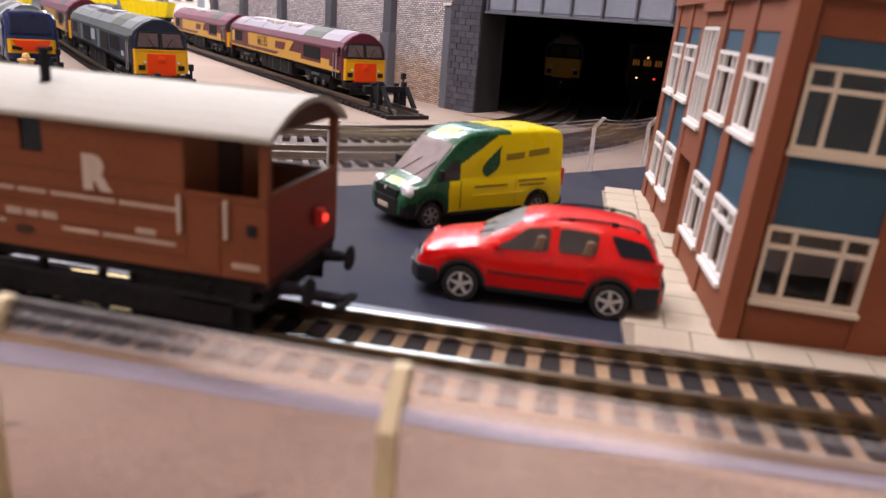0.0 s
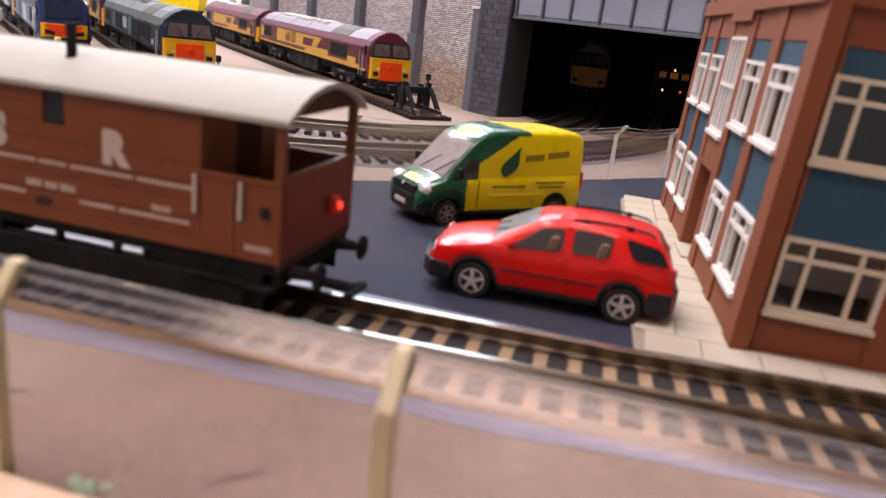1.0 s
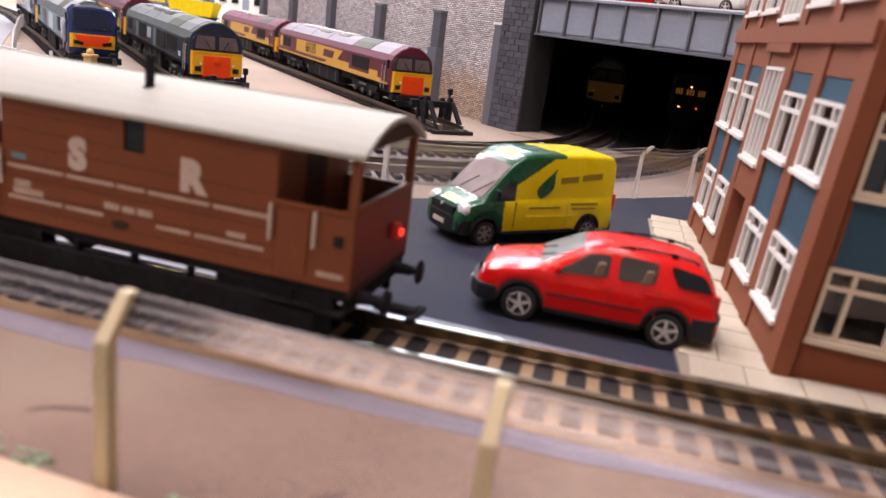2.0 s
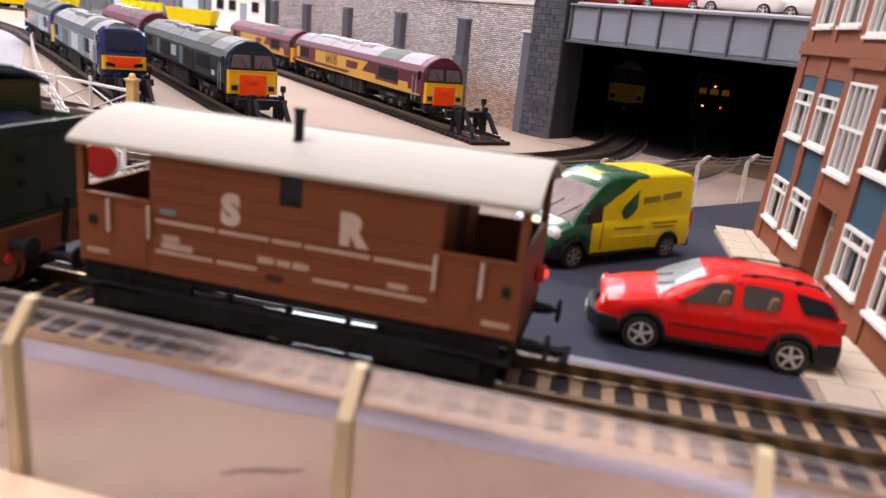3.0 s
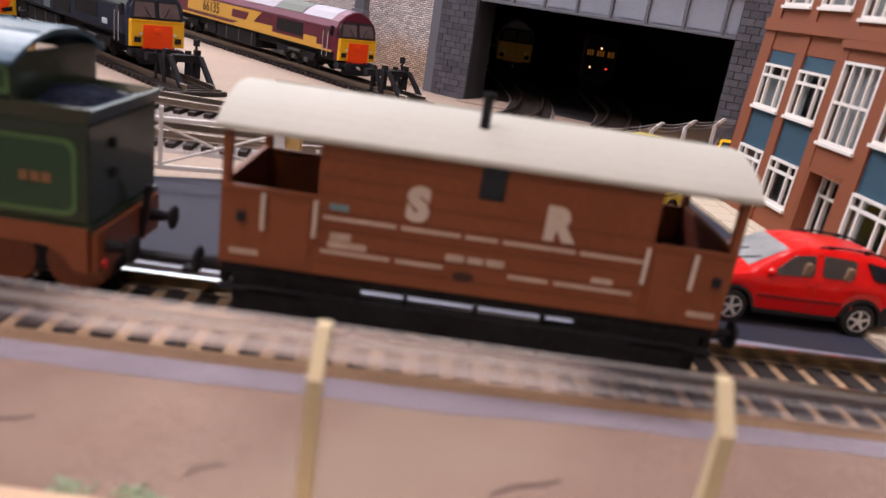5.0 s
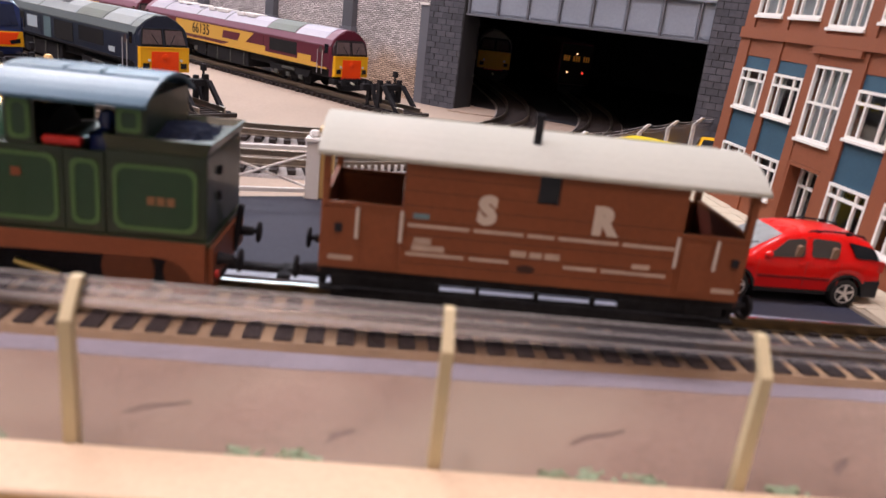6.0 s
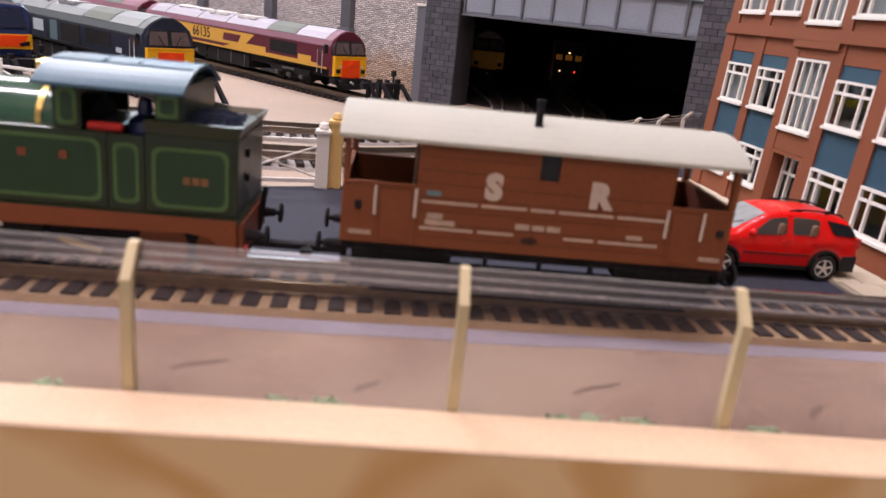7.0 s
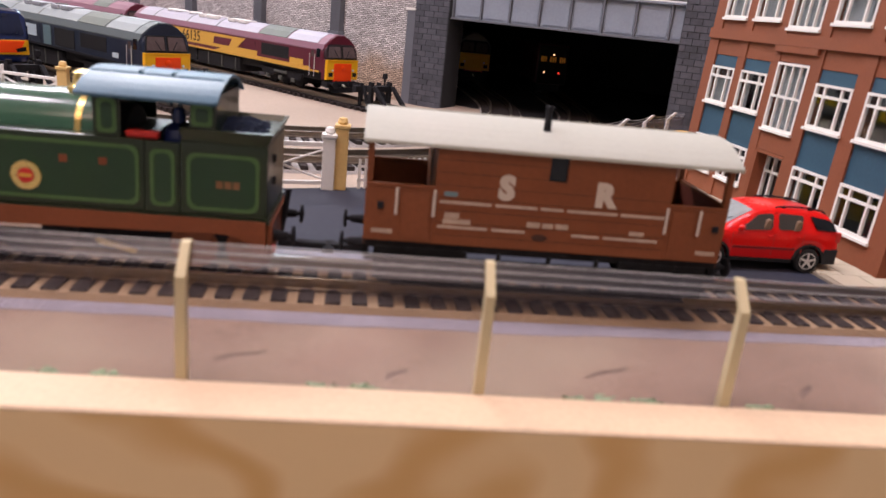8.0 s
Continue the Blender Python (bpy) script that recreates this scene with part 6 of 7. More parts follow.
            for s in (1, -1):
                part("headlamp", prism([(s * 6, 21), (s * 12.8, 22.6), (s * 12.8, 19.6), (s * 7, 19)], "x", *sorted((x0 + i * 0.5, x0 + i * 1.35))), "dark_glass", c, "slanted dark headlamp cluster")
                part("side_window", box(*sorted((x0 - i * 13, x0 - i * 8.6)), *sorted((s * 16.9, s * 17.6)), 33, 41), "dark_glass", c)
        else:
            face = [[P(-nose, 17.2, 12.8), P(-nose, -17.2, 12.8), P(-nose, -17.2, 30), P(-nose, 17.2, 30)], [P(-1.5, 16.8, 12.9), P(-1.5, -16.8, 12.9), P(-1.2, -16.8, 29.6), P(-1.2, 16.8, 29.6)], [P(0, 15.6, 13.2), P(0, -15.6, 13.2), P(0, -15.6, 28.8), P(0, 15.6, 28.8)]]
            c = part("cab", loft(face[1:]), end_mat, root, "yellow warning end")
            part("cab_corner", loft(face[:2]), paint, c)
            up = [[P(-nose, 17.1, 29.8), P(-nose, 17.1, 37), P(-nose, 14.8, 41.2), P(-nose, 9.4, 46.0), P(-nose, 0.01, 49.6), P(-nose, -9.4, 46.0), P(-nose, -14.8, 41.2), P(-nose, -17.1, 37), P(-nose, -17.1, 29.8)],
                  [P(-1.0, 15.6, 29.8), P(-2.4, 15.4, 36.5), P(-3.4, 13.2, 41.0), P(-4.2, 8.6, 45.4), P(-4.6, 0.01, 48.6), P(-4.2, -8.6, 45.4), P(-3.4, -13.2, 41.0), P(-2.4, -15.4, 36.5), P(-1.0, -15.6, 29.8)]]
            part("cab_top", loft(up), brow or paint, c)
            for s in (1, -1):
                part("windscreen", loft([[P(-1.3, s * 14.2, 31.2), P(-1.3, s * 1.2, 31.2), P(-3.2, s * 1.2, 40.6), P(-3.1, s * 12.6, 40.6)], [P(-0.7, s * 14.0, 31.3), P(-0.7, s * 1.4, 31.3), P(-2.7, s * 1.4, 40.4), P(-2.6, s * 12.4, 40.4)]]), "screen", c, "tinted cab windscreen")
                part("screen_surround", loft([[P(-1.9, s * 15.0, 30.5), P(-1.9, s * 0.3, 30.5), P(-4.2, s * 0.3, 41.6), P(-3.9, s * 13.4, 41.4)], [P(-0.95, s * 14.8, 30.6), P(-0.95, s * 0.4, 30.6), P(-3.0, s * 0.4, 41.4), P(-2.9, s * 13.2, 41.2)]]), "black_soft", c)
                part("wiper", rod(P(-0.6, s * 4, 31.4), P(-1.9, s * 7.5, 37.5), 0.25, 5), "black", c)
                part("lamp_unit", box(*sorted((x0 + i * 0.0, x0 + i * 0.5)), *sorted((s * 10.2, s * 14.2)), 15.6, 19.0, 0.1), "black_soft", c)
                part("marker_lamp", rod(P(0.2, s * 10.4, 21.0), P(0.8, s * 10.4, 21.0), 0.9, 10), "lamp_clear", c)
            part("orange_patch", box(*sorted((x0 + i * 0.02, x0 + i * 0.45)), -8.8, 8.8, 12.2, 26.8, 0.15), badge, c, "bright orange lower panel")
            part("lamp_dot", turned([(0.3, -0.6), (2.4, -0.5), (2.2, 0.5), (0.3, 0.9)], P(0.4, 0, 23.0), "x", 16), badge, c, smooth=True)
            part("red_skirt", box(*sorted((x0 - i * 0.6, x0 + i * 0.3)), -9.6, 9.6, 11.5, 12.7, 0.15), "red", c)
            for s in (1, -1):
                part("jumper_cable", rod(P(0.4, s * 6.5, 12.4), P(1.4, s * 6.0, 6), 0.5, 6), "black", c)
            part("lower_step", box(*sorted((x0 - i * 1, x0 + i * 0.9)), -15, 15, 8.8, 9.8, 0.2), "black", c)
            part("panel_rim", box(*sorted((x0 - i * 0.8, x0 + i * 0.3)), -15.8, 15.8, 28.9, 29.7, 0.1), end_mat, c)
        part("buffer_beam", box(*sorted((x0 - i * 6, x0 + i * 0.4)), -16, 16, 6.6, 11.4, 0.3), "black", root)
        for s in (1, -1):
            b = part("buffer", rod(P(0, s * 11.4, 9.2), P(5.4, s * 11.4, 9.2), 1.2, 10), "black", root)
            part("buffer_head", rod(P(5.2, s * 11.4, 9.2), P(6.2, s * 11.4, 9.2), 3.0, 14), "black", b)
        part("coupling_hook", rod(P(0, 0, 8.6), P(4, 0, 7.6), 0.9, 8), "roof_white", root)
        part("snow_plough", prism([(-13, 6.4), (13, 6.4), (11, 2.0), (-11, 2.0)], "x", *sorted((x0 - i * 1, x0 + i * 1.2))), "black", root)

    cab_end(1, 0.0)
    cab_end(-1, -L)
    # roof skin, sections and fans
    top = [(-17.35, 37.0), (-15.2, 41.8), (-9.8, 46.7), (-3.8, 49.9), (3.8, 49.9), (9.8, 46.7), (15.2, 41.8), (17.35, 37.0), (14.7, 41.0), (9.4, 45.8), (3.5, 49.0), (-3.5, 49.0), (-9.4, 45.8), (-14.7, 41.0)]
    rf = part("roof", prism(top, "x", -L + nose * 0.9, -nose * 0.9), roof, root)
    light = crown

    def cover(a, b, up, mtl, label=""):
        """A skin over the crown of the roof between two shares of the length."""
        crown = [(-15.2, 41.9), (-9.8, 46.8), (-3.8, 50.0), (3.8, 50.0), (9.8, 46.8), (15.2, 41.9)]
        ring = [(y * 1.003, z + up) for y, z in crown] + [(y * 0.98, z - 0.5) for y, z in reversed(crown)]
        return part("roof_panel", prism(ring, "x", -L * b, -L * a), mtl, rf, label)

    cover(0.045, 0.165, 0.25, light)
    cover(0.17, 0.295, 0.35, "roof_olive", "dark mesh roof grille")
    cover(0.30, 0.96, 0.2, light)
    for a, b in ((0.385, 0.425), (0.44, 0.475), (0.53, 0.585), (0.60, 0.63)):
        part("roof_hatch", box(-L * b, -L * a, -9.0, 3.0, 48.0, 51.2, 0.5), "white" if band else "roof_grey", rf, "raised pale roof hatch")
    for a in (0.50, 0.66, 0.86):
        cover(a, a + 0.006, 0.3, "roof_dark")
    part("exhaust", box(-L * 0.49, -L * 0.475, -4, 4, 49.4, 52.0, 0.3), "roof_dark", rf)
    for f in (0.69, 0.77, 0.82):
        part("fan_cowl", turned([(6.4, 0), (6.2, 1.2), (5.4, 1.6), (5.0, 1.2), (0.2, 1.4)], (-L * f, -1, 50.0), "z", 18), "white" if band else "roof_grey", rf)
    # sides
    for s in (1, -1):
        for a, b in ((0.845, 0.93), (0.15, 0.27)):
            part("side_grille", side_box(-L * b, -L * a, 24.2, 34.6, s, 0.25), "black_soft", root, "black louvred side grille")
        part("cab_side_window", side_box(-11.5, -7.2, 30.8, 38.0, s, 0.2), "dark_glass", root)
        part("cab_side_window", side_box(-L + 7.2, -L + 11.5, 30.8, 38.0, s, 0.2), "dark_glass", root)
        dr = part("cab_door", side_box(-18.6, -13.6, 19.4, 36.4, s, 0.22), paint, root)
        part("door_window", side_box(-17.8, -14.4, 30.4, 35.6, s, 0.3), "screen", dr)
        for k in range(6):
            part("louvre", side_box(-L * 0.265, -L * 0.155, 25.0 + k * 1.6, 25.5 + k * 1.6, s, 0.32), "black", root)
        for x in (-13.0, -19.2):
            part("grab_rail", rod((x, s * 17.9, 20), (x, s * 17.9, 33), 0.25, 6), "roof_white", root)
        for x in (-13.2, -19.0):
            part("handrail", rod((x, s * 18.0, 14), (x, s * 18.0, 31), 0.28, 6), "roof_grey" if style != "37" else "black", root)
        part("sole_strip", side_box(-L + 8, -8, 18.0, 19.6, s, 0.35), "gold" if band else low, root)
        if band:
            z0, z1 = 22.6, 35.2
            part("band", prism([(-L * 0.775, z0), (-L * 0.775, z1), (-L * 0.345, z1), (-L * 0.385, z0 + 3.4), (-L * 0.29, z0 + 3.4), (-L * 0.29, 19.7), (-L * 0.50, 19.7), (-L * 0.465, z0)], "y", *sorted((s * 17.1, s * 17.62))), band, root, "gold zigzag band")
            part("band_stripe", side_box(-L * 0.29, -L * 0.06, 19.7, 21.6, s, 0.2), band, root)
            part("band_patch", side_box(-L * 0.145, -L * 0.09, 21.7, 26.4, s, 0.2), band, root)
            part("band_end", side_box(-L * 0.965, -L * 0.935, 23, 34.4, s, 0.22), band, root)
            if s < 0 and number:
                letters(number, 14.0, "running_number", "black_soft", root, (-L * 0.625, -17.75, 29.0), squeeze=0.9, bold=0.12)
            if s < 0:
                if word_bars:
                    part("company_bar", prism([(-L * 0.505, 25.6), (-L * 0.5, 32.6), (-L * 0.41, 32.6), (-L * 0.425, 25.6)], "y", -17.75, -17.55), paint, root, "plain maroon bar in place of the company mark")
        for x0_, x1_, z0_, z1_, m_ in decals:
            part("decal_bar", side_box(-L * x1_, -L * x0_, z0_, z1_, s, 0.3), m_, root)
        for k in range(9):
            x = -L * (0.3 + 0.06 * k)
            part("body_seam", side_box(x, x + 0.3, 19.8, 35.4, s, 0.06), "black_soft", root)
        part("cantrail", side_box(-L + 8, -8, 36.2, 36.9, s, 0.1), roof, root)
    for s in (1, -1):
        for f in (0.40, 0.47, 0.54):
            part("tank_strap", box(-L * f - 0.6, -L * f + 0.6, *sorted((s * 15.4, s * 16.0)), 3.8, 16.2), "roof_dark", root)
        part("air_tank", rod((-L * 0.68, s * 12, 9), (-L * 0.61, s * 12, 9), 3.0, 12), "roof_dark", root)
    part("fuel_tank", box(-L * 0.6, -L * 0.38, -15.5, 15.5, 3.6, 16.5, 0.8), "black", root)
    part("battery_box", box(-L * 0.66, -L * 0.61, -15, 15, 5, 18, 0.4), "black", root)
    part("underframe", box(-L + 6, -6, -13, 13, 11, 18.6), "black", root)
    bogie(root, -L * 0.19)
    bogie(root, -L * 0.81)
    return root


YARD_RAIL = 6.1
diesel("diesel_locomotive", "maroon and gold diesel locomotive with orange-red end panel", 310, (-26.7, 411, YARD_RAIL), -47.0, "maroon", "maroon_roof", band="gold", number="66135", word_bars=1, size=(0.97, 0.89), brow="cab_brow", crown="roof_pale")
diesel("diesel_locomotive", "second maroon and gold diesel behind, beside the brick wall", 270, (-246, 646, YARD_RAIL), -46.3, "maroon", "maroon_roof", badge="yellow_end", style="37", band="gold", word_bars=1, size=(0.97, 0.9), brow="cab_brow", crown="maroon_roof")
diesel("diesel_locomotive", "dark navy diesel locomotive with orange end panel and grey roof", 310, (-134.5, 324, YARD_RAIL), -45.0, "navy", "roof_teal", size=(1.0, 0.91), brow="navy", decals=((0.3, 0.4, 21, 34.5, "black_soft"), (0.5, 0.56, 24.5, 33.5, "pale"), (0.42, 0.46, 20, 35, "teal"), (0.58, 0.7, 22, 34.5, "black_soft"), (0.72, 0.76, 21, 34.5, "teal"), (0.1, 0.125, 22, 25.5, "pale")))
diesel("diesel_locomotive", "maroon diesel locomotive standing behind the navy one", 290, (-364, 553, YARD_RAIL), -45.0, "maroon", "maroon_roof", band="gold", brow="cab_brow", crown="maroon_roof")
diesel("diesel_locomotive", "blue rounded-nose diesel locomotive with yellow lower front", 280, (-239, 333.6, YARD_RAIL), -43.2, "teal", "roof_teal", size=(0.95, 0.94), style="68", crown="roof_grey", decals=((0.36, 0.5, 21, 34, "pale"), (0.22, 0.34, 20, 35, "teal"), (0.6, 0.72, 20, 34, "navy"), (0.02, 0.14, 19.6, 36, "blue_bright")))
diesel("diesel_locomotive", "blue diesel locomotive with yellow end behind the rounded-nose one", 260, (-451, 533, YARD_RAIL), -42.0, "blue_bright", "roof_teal", badge="yellow_end", style="37", decals=((0.2, 0.4, 18, 36, "pale"),))
# standing inside the tunnel; the black cab top imitates the dimness there
diesel("diesel_locomotive", "grey and red diesel locomotive inside the dark tunnel", 247, (99, 612, 6.7), -87, "grey_loco", "roof_dark", badge="yellow_end", style="37", brow="black_soft", decals=((0.4, 0.7, 14, 36, "red"),))

unit = thing("railcar", "dim railcar with lit cab deep in the tunnel", "train", (0, 0, 0), (174, 578, 6.7), 0)
part("body", box(-16, 16, 0, 160, 8, 48, 3), "maroon", unit)
cabp = part("cab_end", box(-14.5, 14.5, -1.2, 0, 9, 46, 1.0), "black_soft", unit)
for x, w in ((-9.5, 2.8), (0, 3.2), (9.5, 2.8)):
    cw = part("cab_window", box(x - w, x + w, -1.7, -1.1, 30.5, 35.5), "warm_glow", cabp, "window lit warm yellow")
    for k in (-0.35, 0.35):
        part("window_bar", box(x + k * w - 0.3, x + k * w + 0.3, -2.0, -1.72, 30.5, 35.5), "black_soft", cw)
part("headlamp", rod((0, -1.8, 37.6), (0, -2.3, 37.6), 0.8, 12), "white_glow", cabp)
for x in (-7.5, 7.5):
    part("tail_light", rod((x, -1.2, 20), (x, -2.0, 20), 0.8, 12), "red_glow" if x > 0 else "white_glow", cabp)
part("bogie", box(-12, 12, 10, 60, 0, 8), "black", unit)


# ---- buffer stops ----
def buffer_stop(place, rz):
    root = thing("buffer_stop", "black timber buffer stop at the end of a siding", "buffer stop", (0, 0, 0), place, rz, group="buffer stops")
    for y in (-9, 9):
        part("post", box(-1.6, 1.6, y - 1.6, y + 1.6, 0, 19, 0.2), "black", root)
        part("front_post", box(-12.4, -9.6, y - 1.4, y + 1.4, 0, 17, 0.2), "black", root)
        part("brace", prism([(2, 16), (5, 16), (22, 0), (18, 0)], "y", y - 1.3, y + 1.3), "black", root)
        part("inner_brace", prism([(-10, 15), (-8, 15), (0, 1), (-3, 1)], "y", y - 1.1, y + 1.1), "black", root)
        part("foot", box(-16, 24, y - 1.4, y + 1.4, -0.8, 0.6), "black", root)
        part("pad", rod((-14.6, y, 12.5), (-12.6, y, 12.5), 2.2, 12), "black", root)
    part("beam", box(-13, -9, -16, 16, 10.5, 15, 0.3), "black", root)
    part("cross_beam", box(-2, 2, -11, 11, 12, 16, 0.2), "black", root)
    lampb = part("lamp_post", rod((-9, 13, 14), (-9, 13, 23), 0.8, 8), "black", root)
    part("stop_lamp", box(-10.6, -7.4, 11.6, 14.4, 20, 24, 0.4), "black", lampb)
    part("white_mark", box(-13.3, -13.0, 4, 7, 10.8, 14.8), "roof_white", root)
    return root


first_stop = buffer_stop((3, 381, 2.6), -46.3)
copy_thing(first_stop, pose(-0.112, 0.301, 0.0026, 0, 0, -45))
copy_thing(first_stop, pose(-0.222, 0.319, 0.0026, 0, 0, -42.3))


# ---- fences ----
def cranked_post(x, y, z, d, h=23.0, name_parent=None, f=1.0):
    bm = loft([[(x + a * 1.1 * f, y + b * 1.1 * f, z) for a, b in ((-1, -1), (1, -1), (1, 1), (-1, 1))], [(x + a * f, y + b * f, z + h) for a, b in ((-1, -1), (1, -1), (1, 1), (-1, 1))], [(x + a * 0.9 * f + d[0] * 5, y + b * 0.9 * f + d[1] * 5, z + h + 5.6 * f) for a, b in ((-1, -1), (1, -1), (1, 1), (-1, 1))]])
    return part("post", bm, "cream" if f == 1.0 else "white", name_parent, "cranked concrete-style post")


front_fence = thing("wire_fence", "clear film fence on cream cranked posts along the board edge", "fence", (80, -46.5, 0))
xs = [-142, -88, -34, 26.6, 80.3, 133, 186, 239]
for x in xs:
    cranked_post(x, -46.6, 0.3, (0, 0.92), 24.4, front_fence)
def film_strip(name, y0, z0, y1, z1, mtl, label):
    ob = part(name, loft([[(x, y0, z0), (x, y0 + 0.12, z0), (x, y1 + 0.12, z1), (x, y1, z1)] for x in (xs[0], xs[-1])]), mtl, front_fence, label)
    ob.visible_shadow = False


film_strip("film_top", -44.2, 25.9, -40.9, 29.6, "film", "clear hazy film between the post tops, reflected streaks put into its colour")
film_strip("film_lower", -45.4, 0.6, -45.2, 25.6, "film_link", "clear film printed with a chain-link lattice")
for y, z in ((-43.4, 26.7), (-42.2, 28.2), (-40.9, 29.7)):
    part("strand", rod((xs[0], y, z), (xs[-1], y, z), 0.09, 5), "wire", front_fence)

back_fence = thing("wire_fence", "clear mesh fence on cream posts behind the delivery van", "fence", (96, 200, 0))
bp = [(-20, 118), (48, 153), (98, 196), (144, 247), (170, 277), (196, 306), (224, 336)]
for x, y in bp[1:]:
    cranked_post(x, y, 1.0, (0.8, -0.4), 21.0, back_fence, 0.95)
for a, b in zip(bp[1:], bp[2:]):
    a, b = Vector((*a, 0)), Vector((*b, 0))
    o = (b - a).normalized().cross(Vector((0, 0, 1))) * 0.1
    lean = Vector((2.4, -1.7, 0))
    rings = []
    for k in range(7):
        f = k / 6
        p = a.lerp(b, f)
        sag = 2.2 * math.sin(math.pi * f)
        rings.append([p + Vector((0, 0, 1.2)), p + o + Vector((0, 0, 1.2)), p + o + lean * 0.9 + Vector((0, 0, 25.6 - sag)), p + lean * 0.9 + Vector((0, 0, 25.6 - sag))])
    part("film", loft(rings), "film_back", back_fence, "clear sagging mesh film").visible_shadow = False
    for k, (f, z) in enumerate(((0.3, 22.5), (0.7, 24.6), (1.05, 26.4))):
        pts = [a.lerp(b, q / 6) + lean * f + Vector((0, 0, z - 1.2 * math.sin(math.pi * q / 6))) for q in range(7)]
        u = (b - a).normalized().cross(Vector((0, 0, 1)))
        bm = loft([[p + u * (0.12 * c) + Vector((0, 0, 0.12 * d)) for c, d in ((1, 0), (0.3, 0.95), (-0.8, 0.6), (-0.8, -0.6), (0.3, -0.95))] for p in pts])
        part("strand", bm, "wire", back_fence)


def crossing_gate(place, rz, length, target, panels):
    root = thing("crossing_gate", "white timber level crossing gate with braced panels" + (" and red target disc" if target else ""), "gate", (0, 0, 0), place, rz, group="level crossing gates")
    for z in (2.0, 18.4):
        part("rail_bar", box(0, length, -0.7, 0.7, z, z + 1.6, 0.15), "white", root)
    n = panels
    for k in range(n + 1):
        x = length * k / n
        part("upright", box(x - 0.7, x + 0.7, -0.8, 0.8, 2.0, 23.5 if 0 < k < n else 21, 0.15), "white", root)
        if k < n:
            x2 = length * (k + 1) / n
            part("brace", rod((x, -0.3, 4), (x2, -0.3, 17), 0.55, 6), "white", root)
            part("brace", rod((x, 0.4, 17), (x2, 0.4, 4), 0.55, 6), "white", root)
    if target:
        part("target", rod((length * 0.13, -2.3, 13), (length * 0.13, -1.0, 13), 6.2, 28), "red", root, "round red target disc")
        part("target_rim", turned([(6.1, -1.7), (7.3, -1.7), (7.3, -0.9), (6.1, -0.9)], (length * 0.13, 0, 13), "y", 28), "white", root)
    return root


crossing_gate((-90, 107, 1.0), 14.6, 73.5, True, 2)


def gate_post(x, y, mtl="cream", h=26):
    root = thing("gate_post", "square cream gate post with capped top", "post", (x, y, 1))
    part("shaft", box(x - 2.6, x + 2.6, y - 2.6, y + 2.6, 1, h, 0.3), mtl, root)
    part("cap", box(x - 3.2, x + 3.2, y - 3.2, y + 3.2, h + 0.05, h + 1.6, 0.3), mtl, root)
    part("finial", turned([(1.8, 0), (2.2, 1), (1.6, 2.6), (0.2, 3.0)], (x, y, h + 1.6), "z", 14), mtl, root)


crossing_gate((-175, 251, 1.0), 163, 105, False, 3)
gate_post(-171, 250, "gold_cream", 26)
gate_post(-17, 126, "white", 23)
gate_post(-12, 128, "gold_cream", 27)

picket = thing("picket_fence", "short white picket fence beside the crossing gate", "fence", (10, 140, 1))
for k in range(12):
    x = -4 + k * 2.6
    y = 131 + k * 1.3
    part("pale", box(x - 0.6, x + 0.6, y - 0.3, y + 0.3, 1, 14, 0.1), "white", picket)
for z in (4, 10):
    part("fence_rail", loft([[(-5, 130.8, z), (-5, 131.4, z), (-5, 131.4, z + 1.2), (-5, 130.8, z + 1.2)], [(26, 146.2, z), (26, 146.8, z), (26, 146.8, z + 1.2), (26, 146.2, z + 1.2)]]), "white", picket)

lane = thing("rail_fence", "white post and rail fence curving along the lane", "fence", (-250, 250, 0))
pts = [(-78, 118), (-140, 165), (-210, 235), (-300, 325), (-420, 450), (-560, 600), (-720, 790), (-900, 1000)]
fine = []
for a, b in zip(pts, pts[1:]):
    n = max(2, int((Vector(b) - Vector(a)).length / 26))
    fine += [Vector((*a, 0)).lerp(Vector((*b, 0)), i / n) for i in range(n)]
for p in fine:
    part("fence_post", box(p.x - 0.8, p.x + 0.8, p.y - 0.8, p.y + 0.8, 0, 17, 0.15), "white", lane)
for z in (4, 8, 12, 15.4):
    for p, q in zip(fine, fine[1:]):
        part("fence_rail", rod(p + Vector((0, 0, z)), q + Vector((0, 0, z)), 0.5, 6), "white", lane)
lane_pts = [(-900, 60), (-140, 80), (-86, 112), (-150, 160), (-220, 230), (-310, 320), (-430, 445), (-570, 600), (-730, 790), (-910, 1000), (-1200, 1000), (-1200, 60)]
structure("road_lane", sheet(lane_pts, 0.9, 0.8), "grey_road", "pale grey lane beside the yard")
for x, y, rz, m_ in ((-985, 905, 130, "girder"),):
    c = thing("parked_car", "small grey model car parked in the lane", "car", (0, 0, 0), (x, y, 1.0), rz, group="cars in the lane")
    b = part("body", loft(shell(st, 7)), m_, c, smooth=True)
    for s in (1, -1):
        glaze(c, "side_window", [(7, s * 10.9, 12.9), (-16, s * 10.9, 12.9), (-13, s * 8.9, 17.9), (3.5, s * 8.9, 17.9)], (0, s, 0))
        for wx in (17, -17):
            wheel(c, "road_wheel", (wx, s * 10.0, 4.2), 4.2, 3.0, side=s)

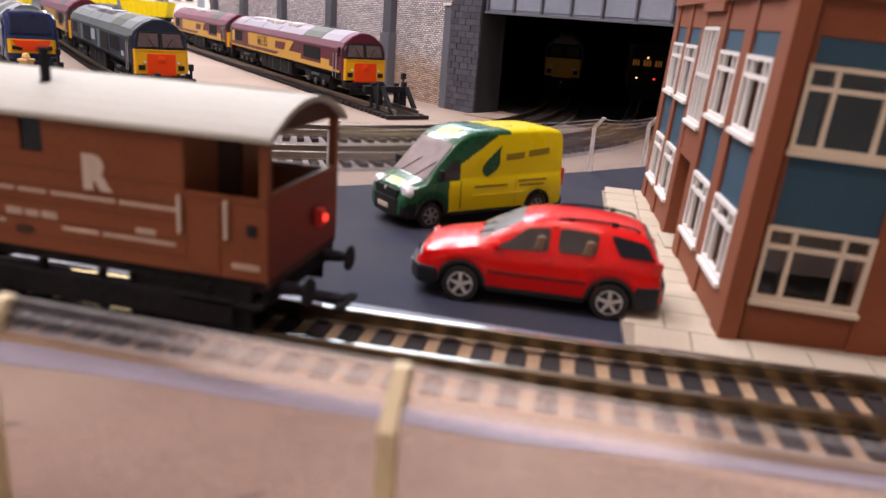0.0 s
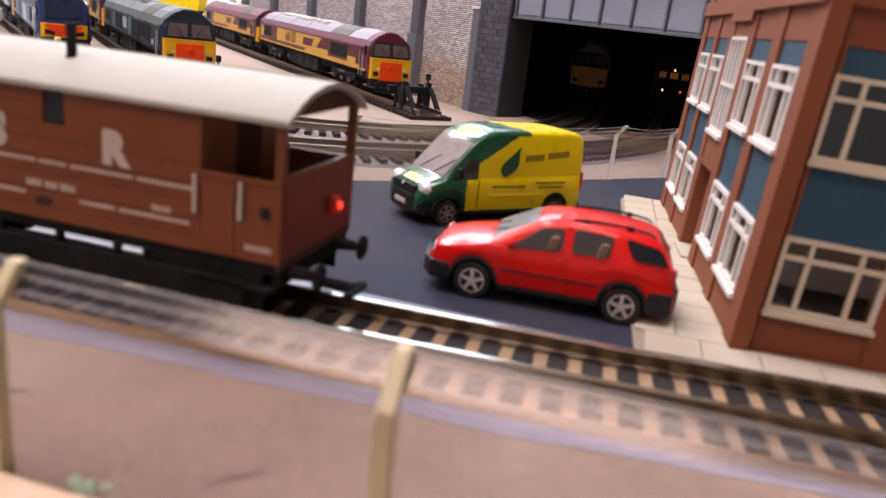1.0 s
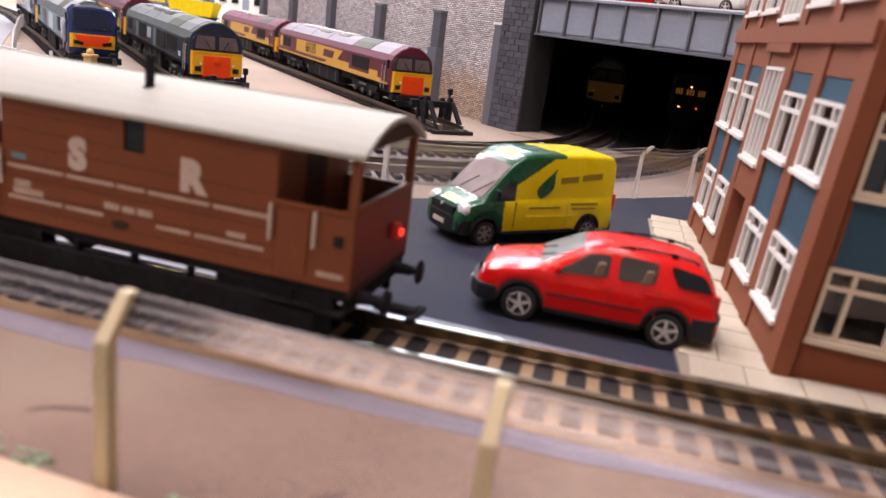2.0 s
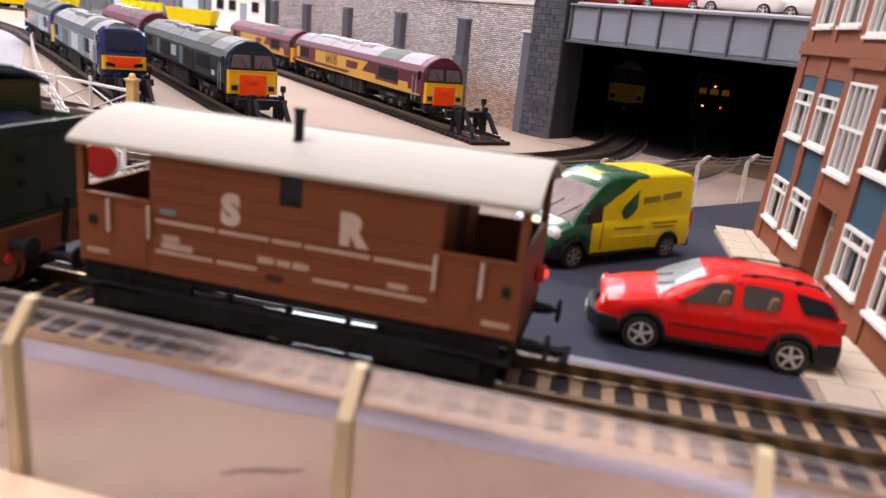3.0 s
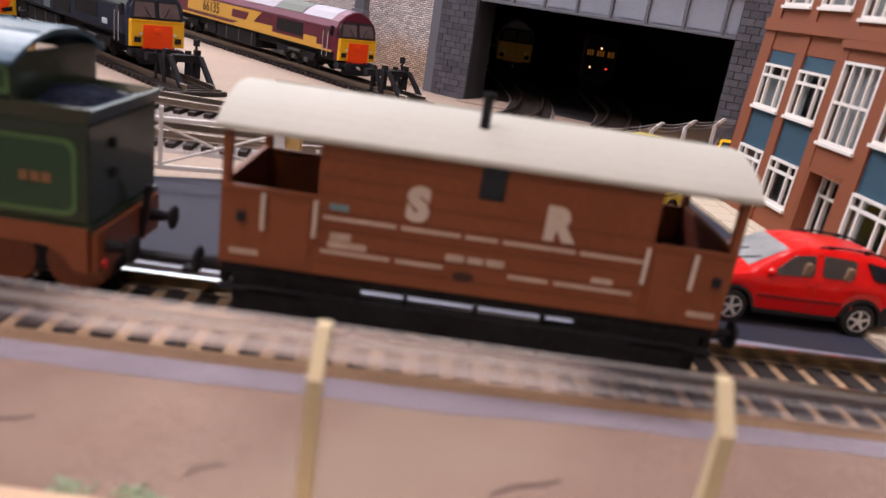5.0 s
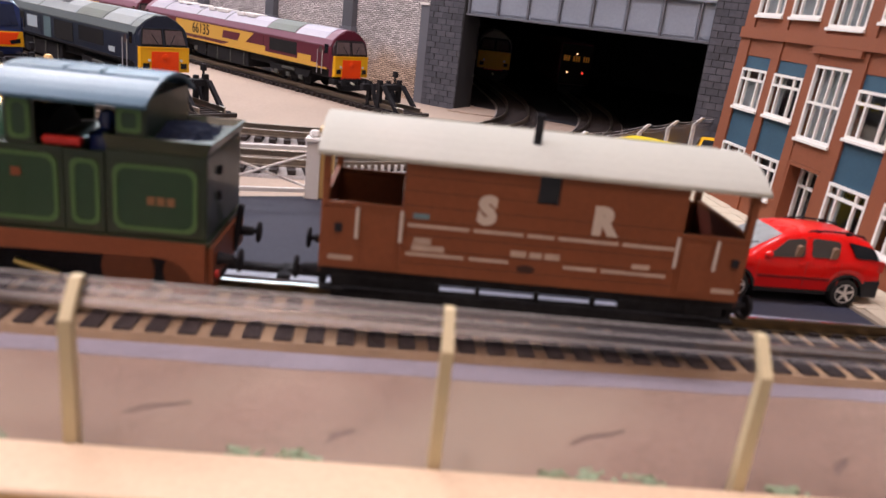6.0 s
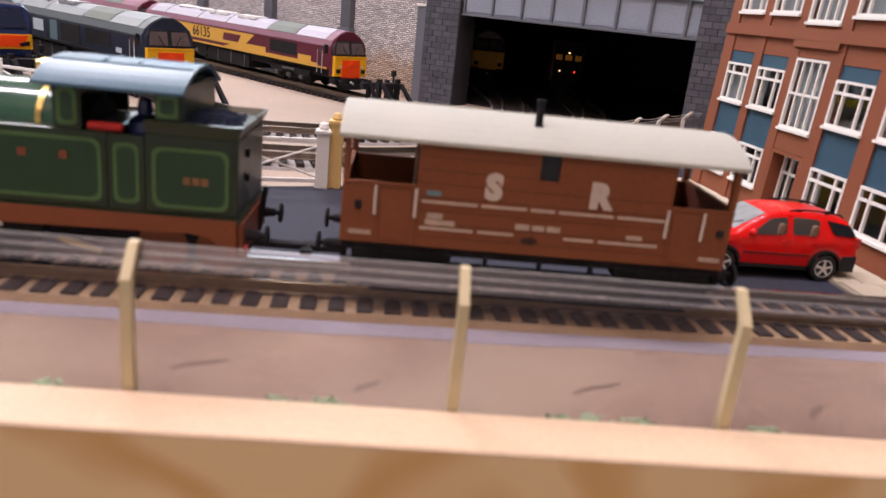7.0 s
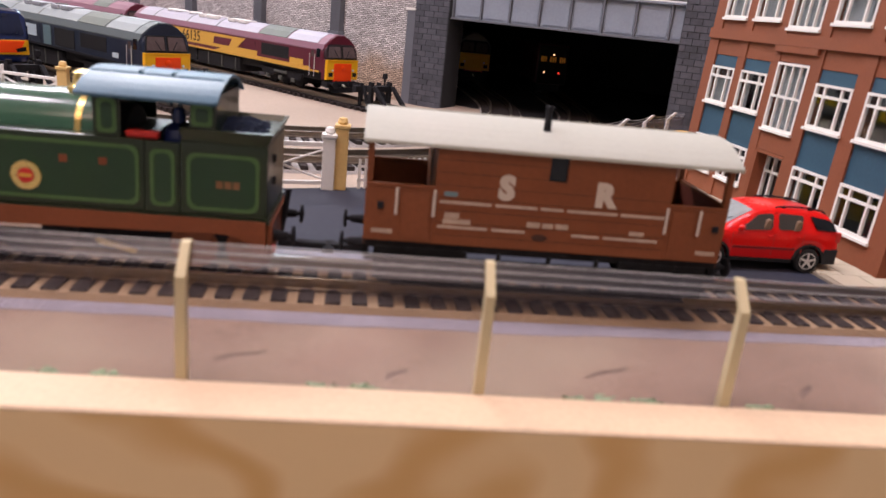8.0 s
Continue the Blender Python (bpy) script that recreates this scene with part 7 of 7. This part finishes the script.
# ---- things at the back of the yard ----
def hopper(x, y, rz, label):
    root = thing("hopper_wagon", label, "wagon", (0, 0, 0), (x, y, 6.1), rz, group="yellow hopper wagons")
    part("tub", loft([[(a * 52, b * 14, 9) for a, b in ((-1, -1), (1, -1), (1, 1), (-1, 1))], [(a * 60, b * 17, 40) for a, b in ((-1, -1), (1, -1), (1, 1), (-1, 1))]]), "yellow", root)
    for k in range(9):
        xx = -54 + k * 13.5
        part("rib", loft([[(xx * 0.88 - 1, -14.8, 9), (xx * 0.88 + 1, -14.8, 9), (xx * 0.88 + 1, -13, 9), (xx * 0.88 - 1, -13, 9)], [(xx - 1, -18, 40), (xx + 1, -18, 40), (xx + 1, -16, 40), (xx - 1, -16, 40)]]), "yellow", root)
    part("load", box(-56, 56, -15, 15, 38, 41.5, 1.0), "roof_dark", root)
    part("rim", box(-61, 61, -18, -16.4, 39.5, 41.5), "yellow", root)
    part("chassis", box(-58, 58, -12, 12, 6, 9), "black", root)
    for xx in (-36, 36):
        part("wheelset", box(xx - 14, xx + 14, -13, 13, 0, 6.4, 0.8), "black", root)


for x, y, rz in ((-897, 1450, 0), (-1400, 1465, 0), (-1275, 1458, 0)):
    hopper(x, y, rz, "ribbed yellow hopper wagon with dark load")
flat = thing("loaded_wagon", "dark wagon carrying a row of yellow drums", "wagon", (0, 0, 0), (-1030, 1451, 6.1))
part("tub", box(-58, 58, -16, 16, 8, 28, 1), "girder_dark", flat)
for k in range(5):
    part("drum", rod((-44 + k * 22, 0, 26), (-44 + k * 22, 0, 46), 9, 16), "yellow", flat)
for xx in (-36, 36):
    part("wheelset", box(xx - 14, xx + 14, -13, 13, 0, 8.2, 0.8), "black", flat)

hut = thing("white_building", "white office hut with dark windows behind the wagons", "building", (-865, 1640, 0))
part("wall", box(-940, -790, 1600, 1680, 0, 92), "white", hut)
part("roof", box(-944, -786, 1596, 1684, 92.1, 98), "roof_grey", hut)
for x in (-925, -892, -830):
    w = part("window", box(x, x + 18, 1598.6, 1599.9, 52, 74), "dark_glass", hut)
    part("window_frame", box(x - 1.5, x + 19.5, 1599.0, 1599.8, 50.5, 75.5), "roof_grey", w)
part("door", box(-862, -844, 1598.6, 1599.9, 1, 70), "girder", hut)
pier = thing("dark_post", "dark square post beside the white hut", "post", (-770, 1590, 0))
part("shaft", box(-785, -755, 1580, 1600, 0, 95, 1), "stone_joint", pier)
shed = thing("engine_shed", "long grey shed with bays at the back of the yard", "building", (-1300, 1740, 0))
part("wall", box(-1950, -945, 1700, 1780, 0, 130), "girder", shed)
for k in range(14):
    x = -1940 + k * 70
    part("buttress", box(x, x + 12, 1690, 1699.9, 0, 124), "girder_dark", shed)
    part("bay_panel", box(x + 18, x + 62, 1696, 1699.9, 24, 96), "pale" if k % 3 == 0 else "girder_dark", shed)
part("roof", box(-1960, -940, 1690, 1790, 130.1, 136), "roof_grey", shed)

# road above the tunnel
for k, (d, o, m_, rz) in enumerate(((12, -22, "red", -32), (62, -30, "car_red", -32), (112, -24, "white", -32), (160, -30, "white", 148))):
    p = on_bridge(d, o, 96.1)
    c = thing("bridge_car", "small model car on the road above the tunnel", "car", (0, 0, 0), p, rz, group="cars on the bridge")
    part("body", loft(shell(st, 7)), m_, c, smooth=True)
    for s in (1, -1):
        glaze(c, "side_window", [(7, s * 10.9, 12.9), (-16, s * 10.9, 12.9), (-13, s * 8.9, 17.9), (3.5, s * 8.9, 17.9)], (0, s, 0))
        for wx in (17, -17):
            wheel(c, "road_wheel", (wx, s * 10.0, 4.2), 4.2, 3.0, side=s)

# ---- lamps of the room ----
for x, y, z, w, h in ((-100, -750, 1200, 1000, 400), (-900, 1300, 1200, 1200, 300)):
    root = thing("ceiling_light", "flat white light panel hung from the ceiling", "lamp", (x, y, z + 4), kind="structure")
    part("housing", box(x - w / 2, x + w / 2, y - h / 2, y + h / 2, z + 4, z + 30, 3), "white", root)
    for sx in (-1, 1):
        part("hanger", rod((x + sx * w * 0.4, y, z + 29), (x + sx * w * 0.4, y, 1501), 4, 8), "white", root)
for sx, sy in SPOTS:
    x, y = sx * 1000, sy * 1000
    root = thing("ceiling_light", "small round white spotlight hung from the ceiling", "lamp", (x, y, 1204), kind="structure")
    part("housing", turned([(118, 0), (122, 6), (110, 60), (40, 90), (0.1, 92)], (x, y, 1206), "z", 24), "white", root, smooth=True)
    part("hanger", rod((x, y, 1290), (x, y, 1501), 6, 8), "white", root)
